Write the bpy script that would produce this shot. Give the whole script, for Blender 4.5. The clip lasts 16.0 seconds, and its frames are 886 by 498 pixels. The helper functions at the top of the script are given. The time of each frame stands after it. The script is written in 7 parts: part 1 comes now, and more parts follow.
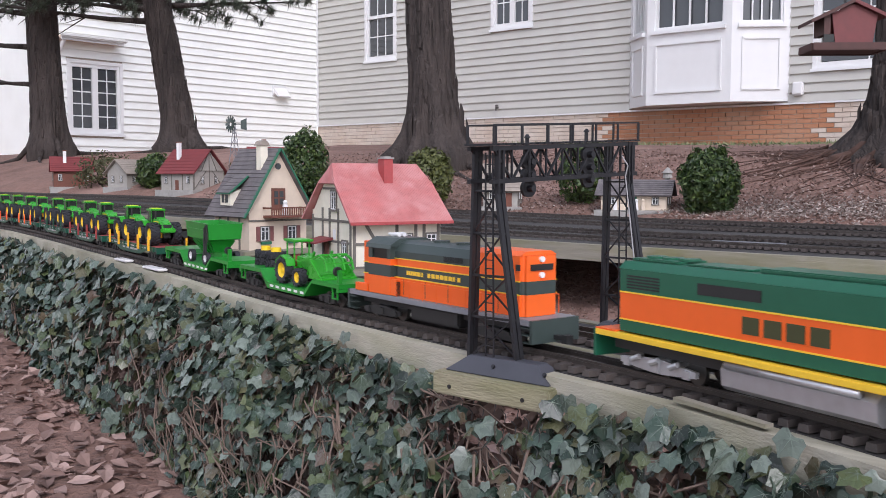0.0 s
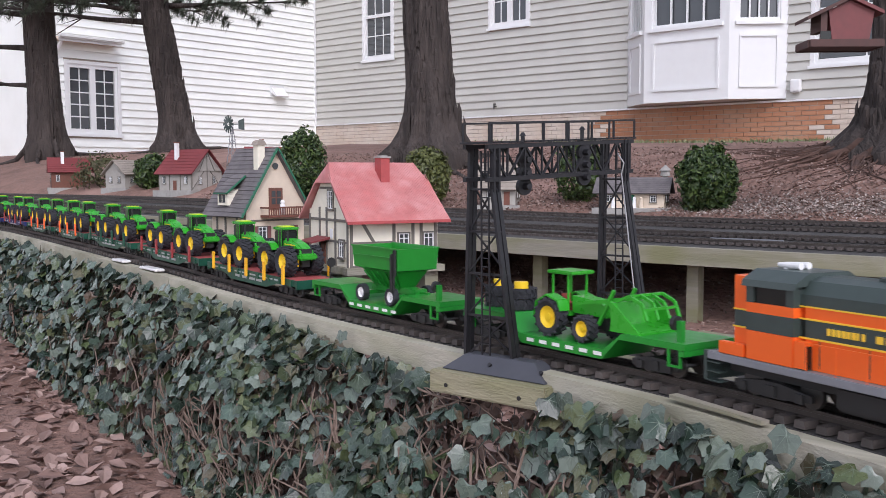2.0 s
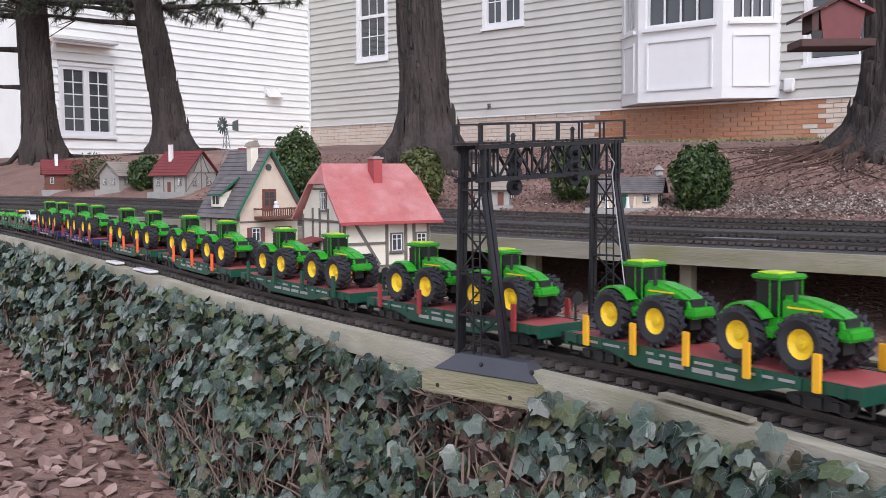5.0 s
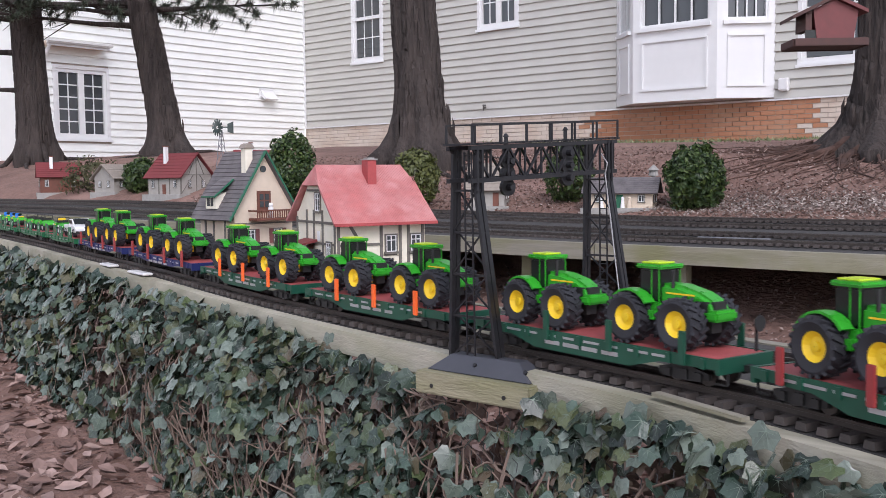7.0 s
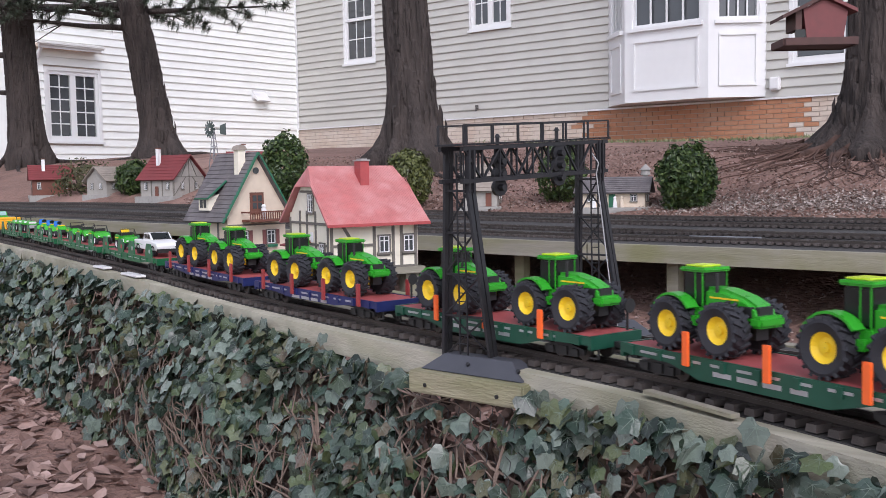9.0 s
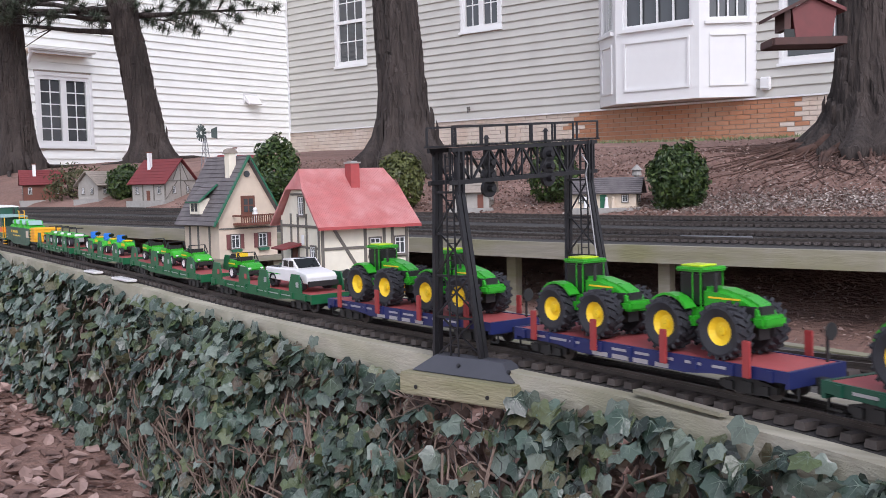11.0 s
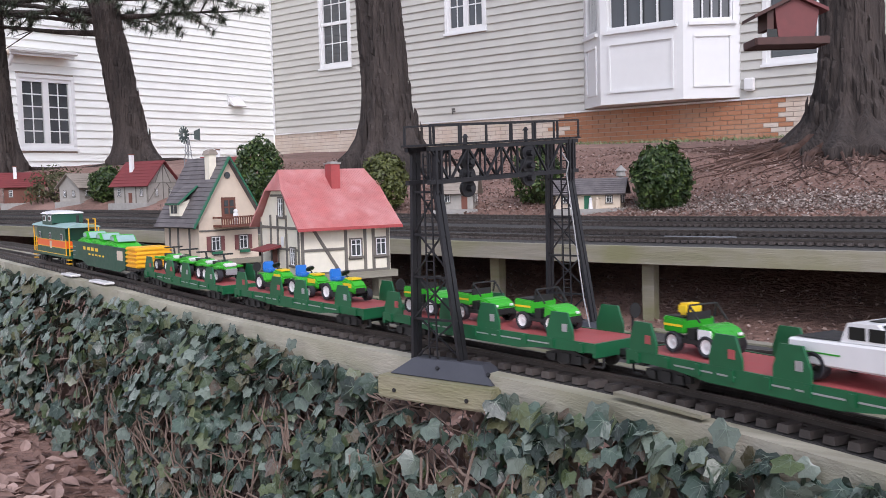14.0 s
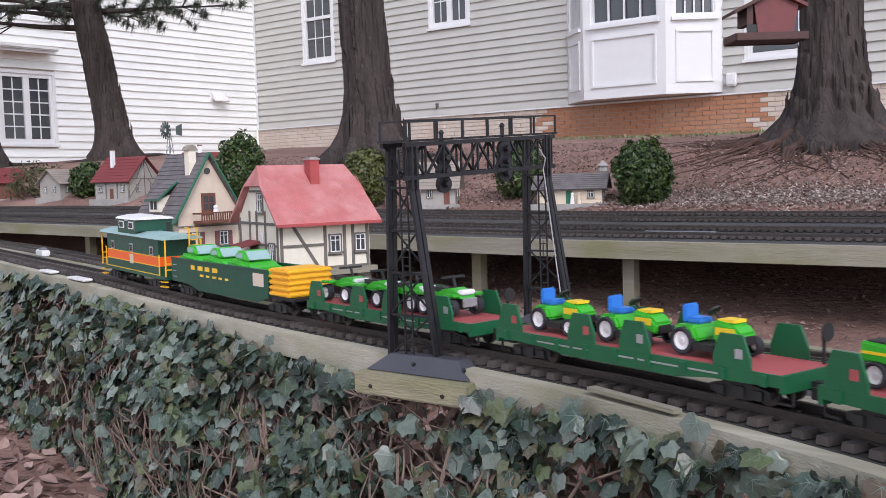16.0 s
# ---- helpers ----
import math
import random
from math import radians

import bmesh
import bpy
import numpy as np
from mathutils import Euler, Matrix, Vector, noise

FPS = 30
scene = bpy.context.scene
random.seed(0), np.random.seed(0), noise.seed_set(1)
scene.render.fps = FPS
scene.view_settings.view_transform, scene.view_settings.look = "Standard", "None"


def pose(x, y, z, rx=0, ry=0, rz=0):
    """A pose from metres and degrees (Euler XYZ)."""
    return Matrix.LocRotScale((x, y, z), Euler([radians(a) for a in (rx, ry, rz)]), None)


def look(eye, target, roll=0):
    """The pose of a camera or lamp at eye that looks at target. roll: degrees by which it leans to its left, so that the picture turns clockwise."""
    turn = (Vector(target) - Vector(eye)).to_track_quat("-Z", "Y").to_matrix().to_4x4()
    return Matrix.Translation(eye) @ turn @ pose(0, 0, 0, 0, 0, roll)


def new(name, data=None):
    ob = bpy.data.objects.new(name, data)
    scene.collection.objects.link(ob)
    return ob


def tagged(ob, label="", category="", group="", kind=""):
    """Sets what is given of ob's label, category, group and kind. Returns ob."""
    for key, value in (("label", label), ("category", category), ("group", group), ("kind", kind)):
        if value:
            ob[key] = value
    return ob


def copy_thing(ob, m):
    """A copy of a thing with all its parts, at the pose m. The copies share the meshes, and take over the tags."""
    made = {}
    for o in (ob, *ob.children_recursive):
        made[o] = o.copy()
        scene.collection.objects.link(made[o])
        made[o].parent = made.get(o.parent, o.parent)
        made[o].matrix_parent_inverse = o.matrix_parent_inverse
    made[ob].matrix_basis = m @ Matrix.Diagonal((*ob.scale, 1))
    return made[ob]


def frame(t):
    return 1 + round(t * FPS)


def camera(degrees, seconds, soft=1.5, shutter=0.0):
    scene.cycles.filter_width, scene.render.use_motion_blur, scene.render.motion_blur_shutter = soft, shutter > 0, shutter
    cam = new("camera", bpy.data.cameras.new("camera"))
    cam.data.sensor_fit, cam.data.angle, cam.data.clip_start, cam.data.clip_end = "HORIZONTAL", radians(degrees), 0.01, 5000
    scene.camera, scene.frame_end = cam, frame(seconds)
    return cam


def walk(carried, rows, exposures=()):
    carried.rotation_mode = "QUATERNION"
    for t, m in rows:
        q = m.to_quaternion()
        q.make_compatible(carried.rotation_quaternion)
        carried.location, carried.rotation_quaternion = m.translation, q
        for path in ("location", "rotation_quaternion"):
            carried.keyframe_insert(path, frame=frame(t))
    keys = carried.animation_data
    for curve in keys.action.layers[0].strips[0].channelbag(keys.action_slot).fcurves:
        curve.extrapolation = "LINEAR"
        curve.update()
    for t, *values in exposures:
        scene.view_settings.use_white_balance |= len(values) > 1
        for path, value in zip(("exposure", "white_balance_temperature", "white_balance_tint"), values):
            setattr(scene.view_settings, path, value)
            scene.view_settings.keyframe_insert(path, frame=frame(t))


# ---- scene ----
cam = camera(49.0, 16.0, soft=0.8, shutter=0.25)
PATH = [
    (0, (0.276, -0.326, 0.306), (-1.028, 1.183, 0.16), 0.2),
    (0.5, (0.279, -0.325, 0.307), (-1.031, 1.179, 0.161), 0.1),
    (1, (0.278, -0.324, 0.306), (-1.029, 1.183, 0.159), -0.0),
    (1.5, (0.277, -0.322, 0.306), (-1.027, 1.186, 0.159), 0.0),
    (2, (0.279, -0.322, 0.305), (-1.024, 1.189, 0.157), -0.1),
    (2.5, (0.279, -0.322, 0.305), (-1.022, 1.19, 0.157), -0.2),
    (3, (0.28, -0.322, 0.307), (-1.02, 1.19, 0.158), -0.2),
    (3.5, (0.28, -0.322, 0.306), (-1.018, 1.192, 0.157), -0.2),
    (4, (0.282, -0.32, 0.305), (-1.015, 1.195, 0.157), -0.3),
    (6.5, (0.296, -0.329, 0.307), (-0.997, 1.19, 0.161), -0.4),
    (7, (0.293, -0.32, 0.305), (-0.997, 1.202, 0.16), -0.6),
    (7.5, (0.29, -0.316, 0.306), (-0.997, 1.208, 0.161), -0.6),
    (8, (0.292, -0.318, 0.306), (-0.992, 1.208, 0.162), -0.4),
    (8.5, (0.295, -0.322, 0.306), (-0.987, 1.207, 0.161), -0.6),
    (9, (0.3, -0.326, 0.305), (-0.979, 1.204, 0.161), -0.9),
    (11.5, (0.305, -0.323, 0.304), (-0.962, 1.218, 0.164), -1.4),
    (12, (0.306, -0.325, 0.305), (-0.958, 1.218, 0.164), -1.4),
    (12.5, (0.313, -0.325, 0.306), (-0.95, 1.219, 0.165), -1.4),
    (13, (0.313, -0.321, 0.307), (-0.946, 1.227, 0.168), -1.3),
    (13.5, (0.305, -0.306, 0.304), (-0.948, 1.247, 0.167), -1.4),
    (14, (0.298, -0.295, 0.3), (-0.949, 1.263, 0.163), -1.5),
    (14.5, (0.296, -0.29, 0.3), (-0.945, 1.273, 0.16), -1.6),
    (15, (0.294, -0.287, 0.3), (-0.94, 1.28, 0.158), -1.5),
    (15.5, (0.303, -0.286, 0.302), (-0.926, 1.285, 0.157), -1.4),
    (16, (0.31, -0.287, 0.301), (-0.912, 1.289, 0.153), -1.6),
]
walk(cam, [(t, look(eye, target, roll)) for t, eye, target, roll in PATH], [(0, 0.59, 6270, 18), (16, 0.59, 6270, 18)])
# ---- world and light: bright overcast afternoon ----
world = bpy.data.worlds.new("sky")
scene.world = world
world.use_nodes = True
wn = world.node_tree.nodes
sky = wn.new("ShaderNodeTexSky")
sky.sky_type = "NISHITA"
sky.sun_disc = False
sky.sun_elevation, sky.sun_rotation = radians(42), radians(128)
sky.air_density, sky.dust_density, sky.ozone_density = 1.0, 1.0, 2.0
hs = wn.new("ShaderNodeHueSaturation")
hs.inputs["Saturation"].default_value = 0.35
world.node_tree.links.new(sky.outputs[0], hs.inputs["Color"])
world.node_tree.links.new(hs.outputs[0], wn["Background"].inputs[0])
wn["Background"].inputs[1].default_value = 0.155
sun = new("sun", bpy.data.lights.new("sun", "SUN"))
sun.data.energy, sun.data.angle, sun.data.color = 1.0, radians(25), (1.0, 0.98, 0.96)
sun.matrix_world = look((7, -5.5, 8), (0, 0, 0))


# ---- materials ----
def mat(name, color, rough=0.6, metal=0.0, vary=0.15, scale=40.0, bump=0.0, fine=4.0, dirt=None, dirt_amount=0.3, stretch=(1, 1, 1), rand=0.0, spec=0.5):
    """A surface with colour variation at two scales, optional dirt, relief and per-object variation."""
    m = bpy.data.materials.new(name)
    m.use_nodes = True
    n, l = m.node_tree.nodes, m.node_tree.links
    b = n["Principled BSDF"]
    b.inputs["Roughness"].default_value, b.inputs["Metallic"].default_value = rough, metal
    b.inputs["Specular IOR Level"].default_value = spec
    tc = n.new("ShaderNodeTexCoord")
    mp = n.new("ShaderNodeMapping")
    mp.inputs["Scale"].default_value = stretch
    l.new(tc.outputs["Object"], mp.inputs["Vector"])

    def tex(s, detail):
        t = n.new("ShaderNodeTexNoise")
        t.inputs["Scale"].default_value, t.inputs["Detail"].default_value = s, detail
        l.new(mp.outputs[0], t.inputs["Vector"])
        return t.outputs["Fac"]

    def math_node(op, a, c):
        q = n.new("ShaderNodeMath")
        q.operation = op
        for i, v in enumerate((a, c)):
            if isinstance(v, (int, float)):
                q.inputs[i].default_value = v
            else:
                l.new(v, q.inputs[i])
        return q.outputs[0]

    big, small = tex(scale * 0.12, 3), tex(scale, 6)
    both = math_node("ADD", big, small)
    if rand:
        oi = n.new("ShaderNodeObjectInfo")
        both = math_node("ADD", both, math_node("MULTIPLY", math_node("SUBTRACT", oi.outputs["Random"], 0.5), rand))
    val = math_node("ADD", math_node("MULTIPLY", math_node("SUBTRACT", both, 1.0), vary * 2.2), 1.0)
    h = n.new("ShaderNodeHueSaturation")
    h.inputs["Color"].default_value = (*color, 1)
    l.new(val, h.inputs["Value"])
    out = h.outputs["Color"]
    if dirt:
        ramp = n.new("ShaderNodeValToRGB")
        ramp.color_ramp.elements[0].position, ramp.color_ramp.elements[1].position = 0.5 - dirt_amount * 0.3, 0.68
        l.new(tex(scale * 0.3, 8), ramp.inputs[0])
        mx = n.new("ShaderNodeMix")
        mx.data_type = "RGBA"
        l.new(math_node("MULTIPLY", ramp.outputs[0], dirt_amount * 1.6), mx.inputs["Factor"])
        l.new(out, mx.inputs["A"])
        mx.inputs["B"].default_value = (*dirt, 1)
        out = mx.outputs["Result"]
    l.new(out, b.inputs["Base Color"])
    rg = math_node("ADD", math_node("MULTIPLY", math_node("SUBTRACT", small, 0.5), 0.25), rough)
    l.new(rg, b.inputs["Roughness"])
    if bump:
        bp = n.new("ShaderNodeBump")
        bp.inputs["Strength"].default_value, bp.inputs["Distance"].default_value = 0.8, bump
        l.new(tex(scale * fine, 6), bp.inputs["Height"])
        l.new(bp.outputs[0], b.inputs["Normal"])
    return m


def island_mat(name, ramp_colors, rough=0.6, vary=0.2, scale=60.0, bump=0.0, translucent=0.0):
    """Loose pieces, each with its own shade."""
    m = mat(name, ramp_colors[0], rough, vary=vary, scale=scale, bump=bump)
    n, l = m.node_tree.nodes, m.node_tree.links
    g = n.new("ShaderNodeNewGeometry")
    r = n.new("ShaderNodeValToRGB")
    e = r.color_ramp.elements
    while len(e) < len(ramp_colors):
        e.new(0.5)
    for i, c in enumerate(ramp_colors):
        e[i].position, e[i].color = i / (len(ramp_colors) - 1), (*c, 1)
    l.new(g.outputs["Random Per Island"], r.inputs[0])
    h = [q for q in n if q.bl_idname == "ShaderNodeHueSaturation"][0]
    l.new(r.outputs[0], h.inputs["Color"])
    return m


def patches(m, color, scale, lo, hi, amount):
    """Broad blotches of another colour over a material."""
    n, l = m.node_tree.nodes, m.node_tree.links
    b = n["Principled BSDF"]
    was = b.inputs["Base Color"].links[0].from_socket
    tc = n.new("ShaderNodeTexCoord")
    t = n.new("ShaderNodeTexNoise")
    t.inputs["Scale"].default_value, t.inputs["Detail"].default_value = scale, 7
    l.new(tc.outputs["Object"], t.inputs["Vector"])
    r = n.new("ShaderNodeMapRange")
    for i, v in enumerate((lo, hi, 0.0, amount)):
        r.inputs[i + 1].default_value = v
    l.new(t.outputs["Fac"], r.inputs[0])
    mx = n.new("ShaderNodeMix")
    mx.data_type = "RGBA"
    l.new(r.outputs[0], mx.inputs["Factor"])
    l.new(was, mx.inputs["A"])
    mx.inputs["B"].default_value = (*color, 1)
    l.new(mx.outputs["Result"], b.inputs["Base Color"])


M = {}
M["siding"] = mat("vinyl_siding", (0.515, 0.51, 0.47), 0.45, vary=0.05, scale=6, dirt=(0.42, 0.415, 0.39), dirt_amount=0.15)
M["siding_white"] = mat("white_vinyl_siding", (0.86, 0.88, 0.85), 0.4, vary=0.03, scale=6, dirt=(0.68, 0.70, 0.66), dirt_amount=0.12)
M["trim"] = mat("white_trim_paint", (0.76, 0.77, 0.77), 0.4, vary=0.03, scale=8)
M["glass"] = mat("window_glass", (0.05, 0.055, 0.06), 0.05, vary=0.25, scale=2, spec=0.8)
M["curtain"] = mat("white_curtain", (0.6, 0.6, 0.6), 0.9, vary=0.15, scale=9, stretch=(6, 6, 0.3))
M["brick"] = mat("foundation_brick", (0.40, 0.185, 0.10), 0.85, vary=0.15, scale=5, bump=0.003, dirt=(0.52, 0.36, 0.25), dirt_amount=0.25, rand=0.2)
M["brick_pale"] = mat("pale_foundation_brick", (0.60, 0.53, 0.46), 0.85, vary=0.14, scale=9, bump=0.004, dirt=(0.52, 0.36, 0.26), dirt_amount=0.25, rand=0.3)
M["mortar"] = mat("mortar", (0.42, 0.36, 0.31), 0.95, vary=0.2, scale=30)
M["bark"] = mat("pine_bark", (0.040, 0.032, 0.029), 0.95, vary=0.5, scale=22, bump=0.05, fine=1.0, stretch=(2.2, 2.2, 0.40), dirt=(0.080, 0.063, 0.056), dirt_amount=0.5)
M["root"] = mat("root_bark", (0.085, 0.048, 0.037), 0.95, vary=0.45, scale=18, bump=0.02, fine=1.0)
M["mulch"] = mat("red_mulch_soil", (0.215, 0.128, 0.102), 0.97, vary=0.45, scale=26, bump=0.03, fine=1.3, dirt=(0.28, 0.165, 0.13), dirt_amount=0.35)
patches(M["mulch"], (0.36, 0.225, 0.185), 1.1, 0.54, 0.66, 0.75)
patches(M["mulch"], (0.105, 0.055, 0.042), 1.7, 0.58, 0.72, 0.35)
M["beam"] = mat("weathered_timber", (0.29, 0.27, 0.22), 0.85, vary=0.25, scale=30, bump=0.002, stretch=(0.25, 3, 3), dirt=(0.17, 0.17, 0.075), dirt_amount=0.35, rand=0.25)
patches(M["beam"], (0.20, 0.20, 0.085), 3.0, 0.48, 0.66, 0.7)
M["beam_front"] = mat("weathered_plank", (0.45, 0.425, 0.345), 0.85, vary=0.3, scale=30, bump=0.002, stretch=(0.25, 3, 3), dirt=(0.33, 0.32, 0.21), dirt_amount=0.35, rand=0.25)
patches(M["beam_front"], (0.24, 0.235, 0.16), 4.5, 0.50, 0.68, 0.6)
M["beam_green"] = mat("mossy_timber", (0.30, 0.275, 0.19), 0.9, vary=0.3, scale=35, bump=0.003, stretch=(0.4, 2, 2), dirt=(0.15, 0.16, 0.06), dirt_amount=0.4)
M["deck"] = mat("tarred_track_board", (0.055, 0.052, 0.05), 0.9, vary=0.35, scale=50, bump=0.002)
M["tie"] = mat("black_plastic_tie", (0.058, 0.048, 0.044), 0.7, vary=0.4, scale=120, bump=0.0006, rand=0.8)
M["rail"] = mat("oxidised_brass_rail", (0.085, 0.072, 0.065), 0.4, metal=0.55, vary=0.35, scale=80)
M["gantry"] = mat("black_steel_paint", (0.012, 0.012, 0.015), 0.5, vary=0.35, scale=90, dirt=(0.04, 0.038, 0.036), dirt_amount=0.15)
M["slate"] = mat("grey_base_plastic", (0.06, 0.063, 0.076), 0.5, vary=0.2, scale=60)
M["wire"] = mat("signal_wire", (0.36, 0.36, 0.37), 0.4, vary=0.1)
M["jd_green"] = mat("tractor_green", (0.028, 0.35, 0.022), 0.30, vary=0.10, scale=60)
M["jd_yellow"] = mat("wheel_yellow", (0.90, 0.62, 0.02), 0.4, vary=0.06, scale=60)
M["tyre"] = mat("rubber_tyre", (0.025, 0.026, 0.032), 0.75, vary=0.25, scale=120, bump=0.0006)
M["cabglass"] = mat("tinted_cab_glass", (0.006, 0.009, 0.008), 0.3, vary=0.2, scale=40)
M["car_green"] = mat("dark_green_car_paint", (0.009, 0.075, 0.045), 0.42, vary=0.15, scale=70, dirt=(0.03, 0.09, 0.06), dirt_amount=0.2)
M["car_bright"] = mat("bright_green_car_paint", (0.012, 0.245, 0.026), 0.35, vary=0.12, scale=60)
M["car_blue"] = mat("navy_car_paint", (0.016, 0.024, 0.11), 0.42, vary=0.15, scale=70)
M["deck_red"] = mat("red_oxide_deck", (0.40, 0.085, 0.085), 0.65, vary=0.15, scale=50, bump=0.0005)
M["stake_red"] = mat("red_stake", (0.32, 0.045, 0.045), 0.5, vary=0.1)
M["stake_orange"] = mat("orange_stake", (0.95, 0.16, 0.03), 0.5, vary=0.06)
M["stake_yellow"] = mat("yellow_stake", (0.90, 0.48, 0.02), 0.5, vary=0.06)
M["orange"] = mat("loco_orange", (0.93, 0.145, 0.018), 0.35, vary=0.06, scale=40)
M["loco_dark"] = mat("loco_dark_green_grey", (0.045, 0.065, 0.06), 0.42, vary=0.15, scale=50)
M["loco_green"] = mat("loco_green", (0.012, 0.115, 0.062), 0.38, vary=0.1, scale=50)
M["loco_grey"] = mat("frame_grey", (0.22, 0.23, 0.25), 0.45, vary=0.12, scale=60)
M["yellow"] = mat("piping_yellow", (0.92, 0.60, 0.04), 0.45, vary=0.05)
M["mark_brown"] = mat("dark_mark_paint", (0.055, 0.06, 0.02), 0.5, vary=0.1)
M["black"] = mat("chassis_black", (0.018, 0.018, 0.018), 0.55, vary=0.3, scale=90)
M["silver"] = mat("silver_truck_paint", (0.52, 0.53, 0.55), 0.35, metal=0.6, vary=0.15, scale=60)
M["white"] = mat("white_plastic", (0.83, 0.83, 0.83), 0.35, vary=0.04)
M["wheel"] = mat("blackened_wheel", (0.10, 0.095, 0.09), 0.4, metal=0.7, vary=0.25, scale=90)
M["blue"] = mat("blue_seat", (0.03, 0.20, 0.62), 0.4, vary=0.08)
M["lime"] = mat("lime_green_plastic", (0.045, 0.45, 0.03), 0.33, vary=0.10)
M["cab_roof"] = mat("aqua_roof", (0.30, 0.46, 0.45), 0.5, vary=0.15)
M["red_roof"] = mat("faded_red_roof", (0.50, 0.165, 0.16), 0.7, vary=0.2, scale=45, bump=0.0008, dirt=(0.60, 0.29, 0.28), dirt_amount=0.45)
patches(M["red_roof"], (0.62, 0.33, 0.32), 16.0, 0.52, 0.70, 0.6)
M["red_roof_dark"] = mat("dark_red_roof", (0.19, 0.036, 0.038), 0.7, vary=0.2, scale=45)
M["chimney_red"] = mat("red_chimney", (0.42, 0.075, 0.075), 0.7, vary=0.2, scale=90, bump=0.001)
M["cream"] = mat("cream_plaster", (0.84, 0.79, 0.66), 0.8, vary=0.08, scale=60, bump=0.0005, dirt=(0.68, 0.61, 0.48), dirt_amount=0.2)
M["tan"] = mat("tan_plaster", (0.70, 0.59, 0.47), 0.8, vary=0.08, scale=60, bump=0.0005, dirt=(0.55, 0.45, 0.35), dirt_amount=0.2)
M["timber"] = mat("grey_half_timber", (0.16, 0.145, 0.125), 0.75, vary=0.2, scale=70)
M["roof_grey"] = mat("grey_slate_roof", (0.13, 0.118, 0.122), 0.75, vary=0.3, scale=60, bump=0.001, dirt=(0.22, 0.20, 0.20), dirt_amount=0.3)
M["roof_tan"] = mat("tan_roof", (0.30, 0.26, 0.22), 0.8, vary=0.2, scale=50, bump=0.001)
M["green_trim"] = mat("green_gable_trim", (0.02, 0.14, 0.075), 0.5, vary=0.15)
M["brown"] = mat("brown_wood", (0.16, 0.06, 0.04), 0.7, vary=0.25, scale=60)
M["shutter"] = mat("maroon_shutter", (0.20, 0.075, 0.07), 0.65, vary=0.2)
M["dark_glass"] = mat("dark_little_window", (0.06, 0.07, 0.075), 0.15, vary=0.3, scale=60)
# pale village plaster, greyed to carry the shade of the trees
M["plaster_shaded"] = mat("tree_shaded_plaster", (0.36, 0.34, 0.31), 0.85, vary=0.15, scale=50)
M["stone_base"] = mat("grey_model_base", (0.34, 0.33, 0.31), 0.85, vary=0.2, scale=50)
M["feeder"] = mat("barn_red_wood", (0.165, 0.045, 0.045), 0.6, vary=0.2, scale=30)
M["feeder_dark"] = mat("dark_feeder_wood", (0.085, 0.04, 0.035), 0.7, vary=0.25, scale=30)
M["gravel"] = mat("gutter_metal", (0.7, 0.7, 0.68), 0.5, vary=0.1)
# the paler grey-green stops put the sky's sheen into the leaf colour
M["ivy"] = island_mat("ivy_leaf", [(0.010, 0.019, 0.013), (0.028, 0.050, 0.037), (0.078, 0.120, 0.094), (0.175, 0.215, 0.180), (0.030, 0.050, 0.034), (0.095, 0.128, 0.056), (0.11, 0.075, 0.055)], 0.28, vary=0.25, scale=70, bump=0.0006)
M["ivy_vein"] = mat("ivy_vein", (0.17, 0.22, 0.175), 0.5, vary=0.1)
M["twig"] = mat("dry_vine", (0.20, 0.145, 0.115), 0.85, vary=0.35, scale=60)
M["litter"] = island_mat("dead_leaves", [(0.13, 0.075, 0.06), (0.25, 0.16, 0.135), (0.44, 0.31, 0.27), (0.18, 0.11, 0.09)], 0.8, vary=0.25, scale=60)
# dead leaves again, with the hedge's deep shade put into the colour
M["hedge_litter"] = island_mat("shade_darkened_dead_leaves", [(0.045, 0.028, 0.023), (0.10, 0.062, 0.05), (0.20, 0.135, 0.11), (0.06, 0.036, 0.03)], 0.85, vary=0.3, scale=60)
M["shrub"] = island_mat("boxwood_leaf", [(0.016, 0.036, 0.010), (0.036, 0.068, 0.016), (0.085, 0.125, 0.030)], 0.45, vary=0.25, scale=60)
M["shrub_yellow"] = island_mat("yellowish_shrub_leaf", [(0.045, 0.055, 0.015), (0.085, 0.10, 0.025), (0.13, 0.14, 0.04)], 0.5, vary=0.2, scale=60)
M["shrub_brown"] = island_mat("twiggy_shrub_leaf", [(0.06, 0.06, 0.03), (0.10, 0.09, 0.04), (0.045, 0.06, 0.02)], 0.7, vary=0.2)
M["needle"] = island_mat("pine_needles", [(0.05, 0.075, 0.05), (0.10, 0.13, 0.09), (0.16, 0.18, 0.13)], 0.6, vary=0.2)
M["grass"] = island_mat("lawn_grass", [(0.10, 0.14, 0.06), (0.16, 0.20, 0.09), (0.24, 0.25, 0.14)], 0.8, vary=0.2)
M["chips"] = island_mat("mulch_chips", [(0.12, 0.07, 0.055), (0.20, 0.12, 0.095), (0.38, 0.29, 0.255), (0.08, 0.048, 0.04)], 0.9, vary=0.25)
M["pale_chips"] = island_mat("pale_grit", [(0.16, 0.12, 0.10), (0.34, 0.28, 0.25), (0.52, 0.46, 0.42), (0.12, 0.085, 0.07)], 0.9, vary=0.25)
M["mesh"] = mat("black_wire_netting", (0.03, 0.03, 0.03), 0.6)
M["asphalt_shingle"] = mat("roof_shingle", (0.13, 0.12, 0.115), 0.9, vary=0.2, scale=20)


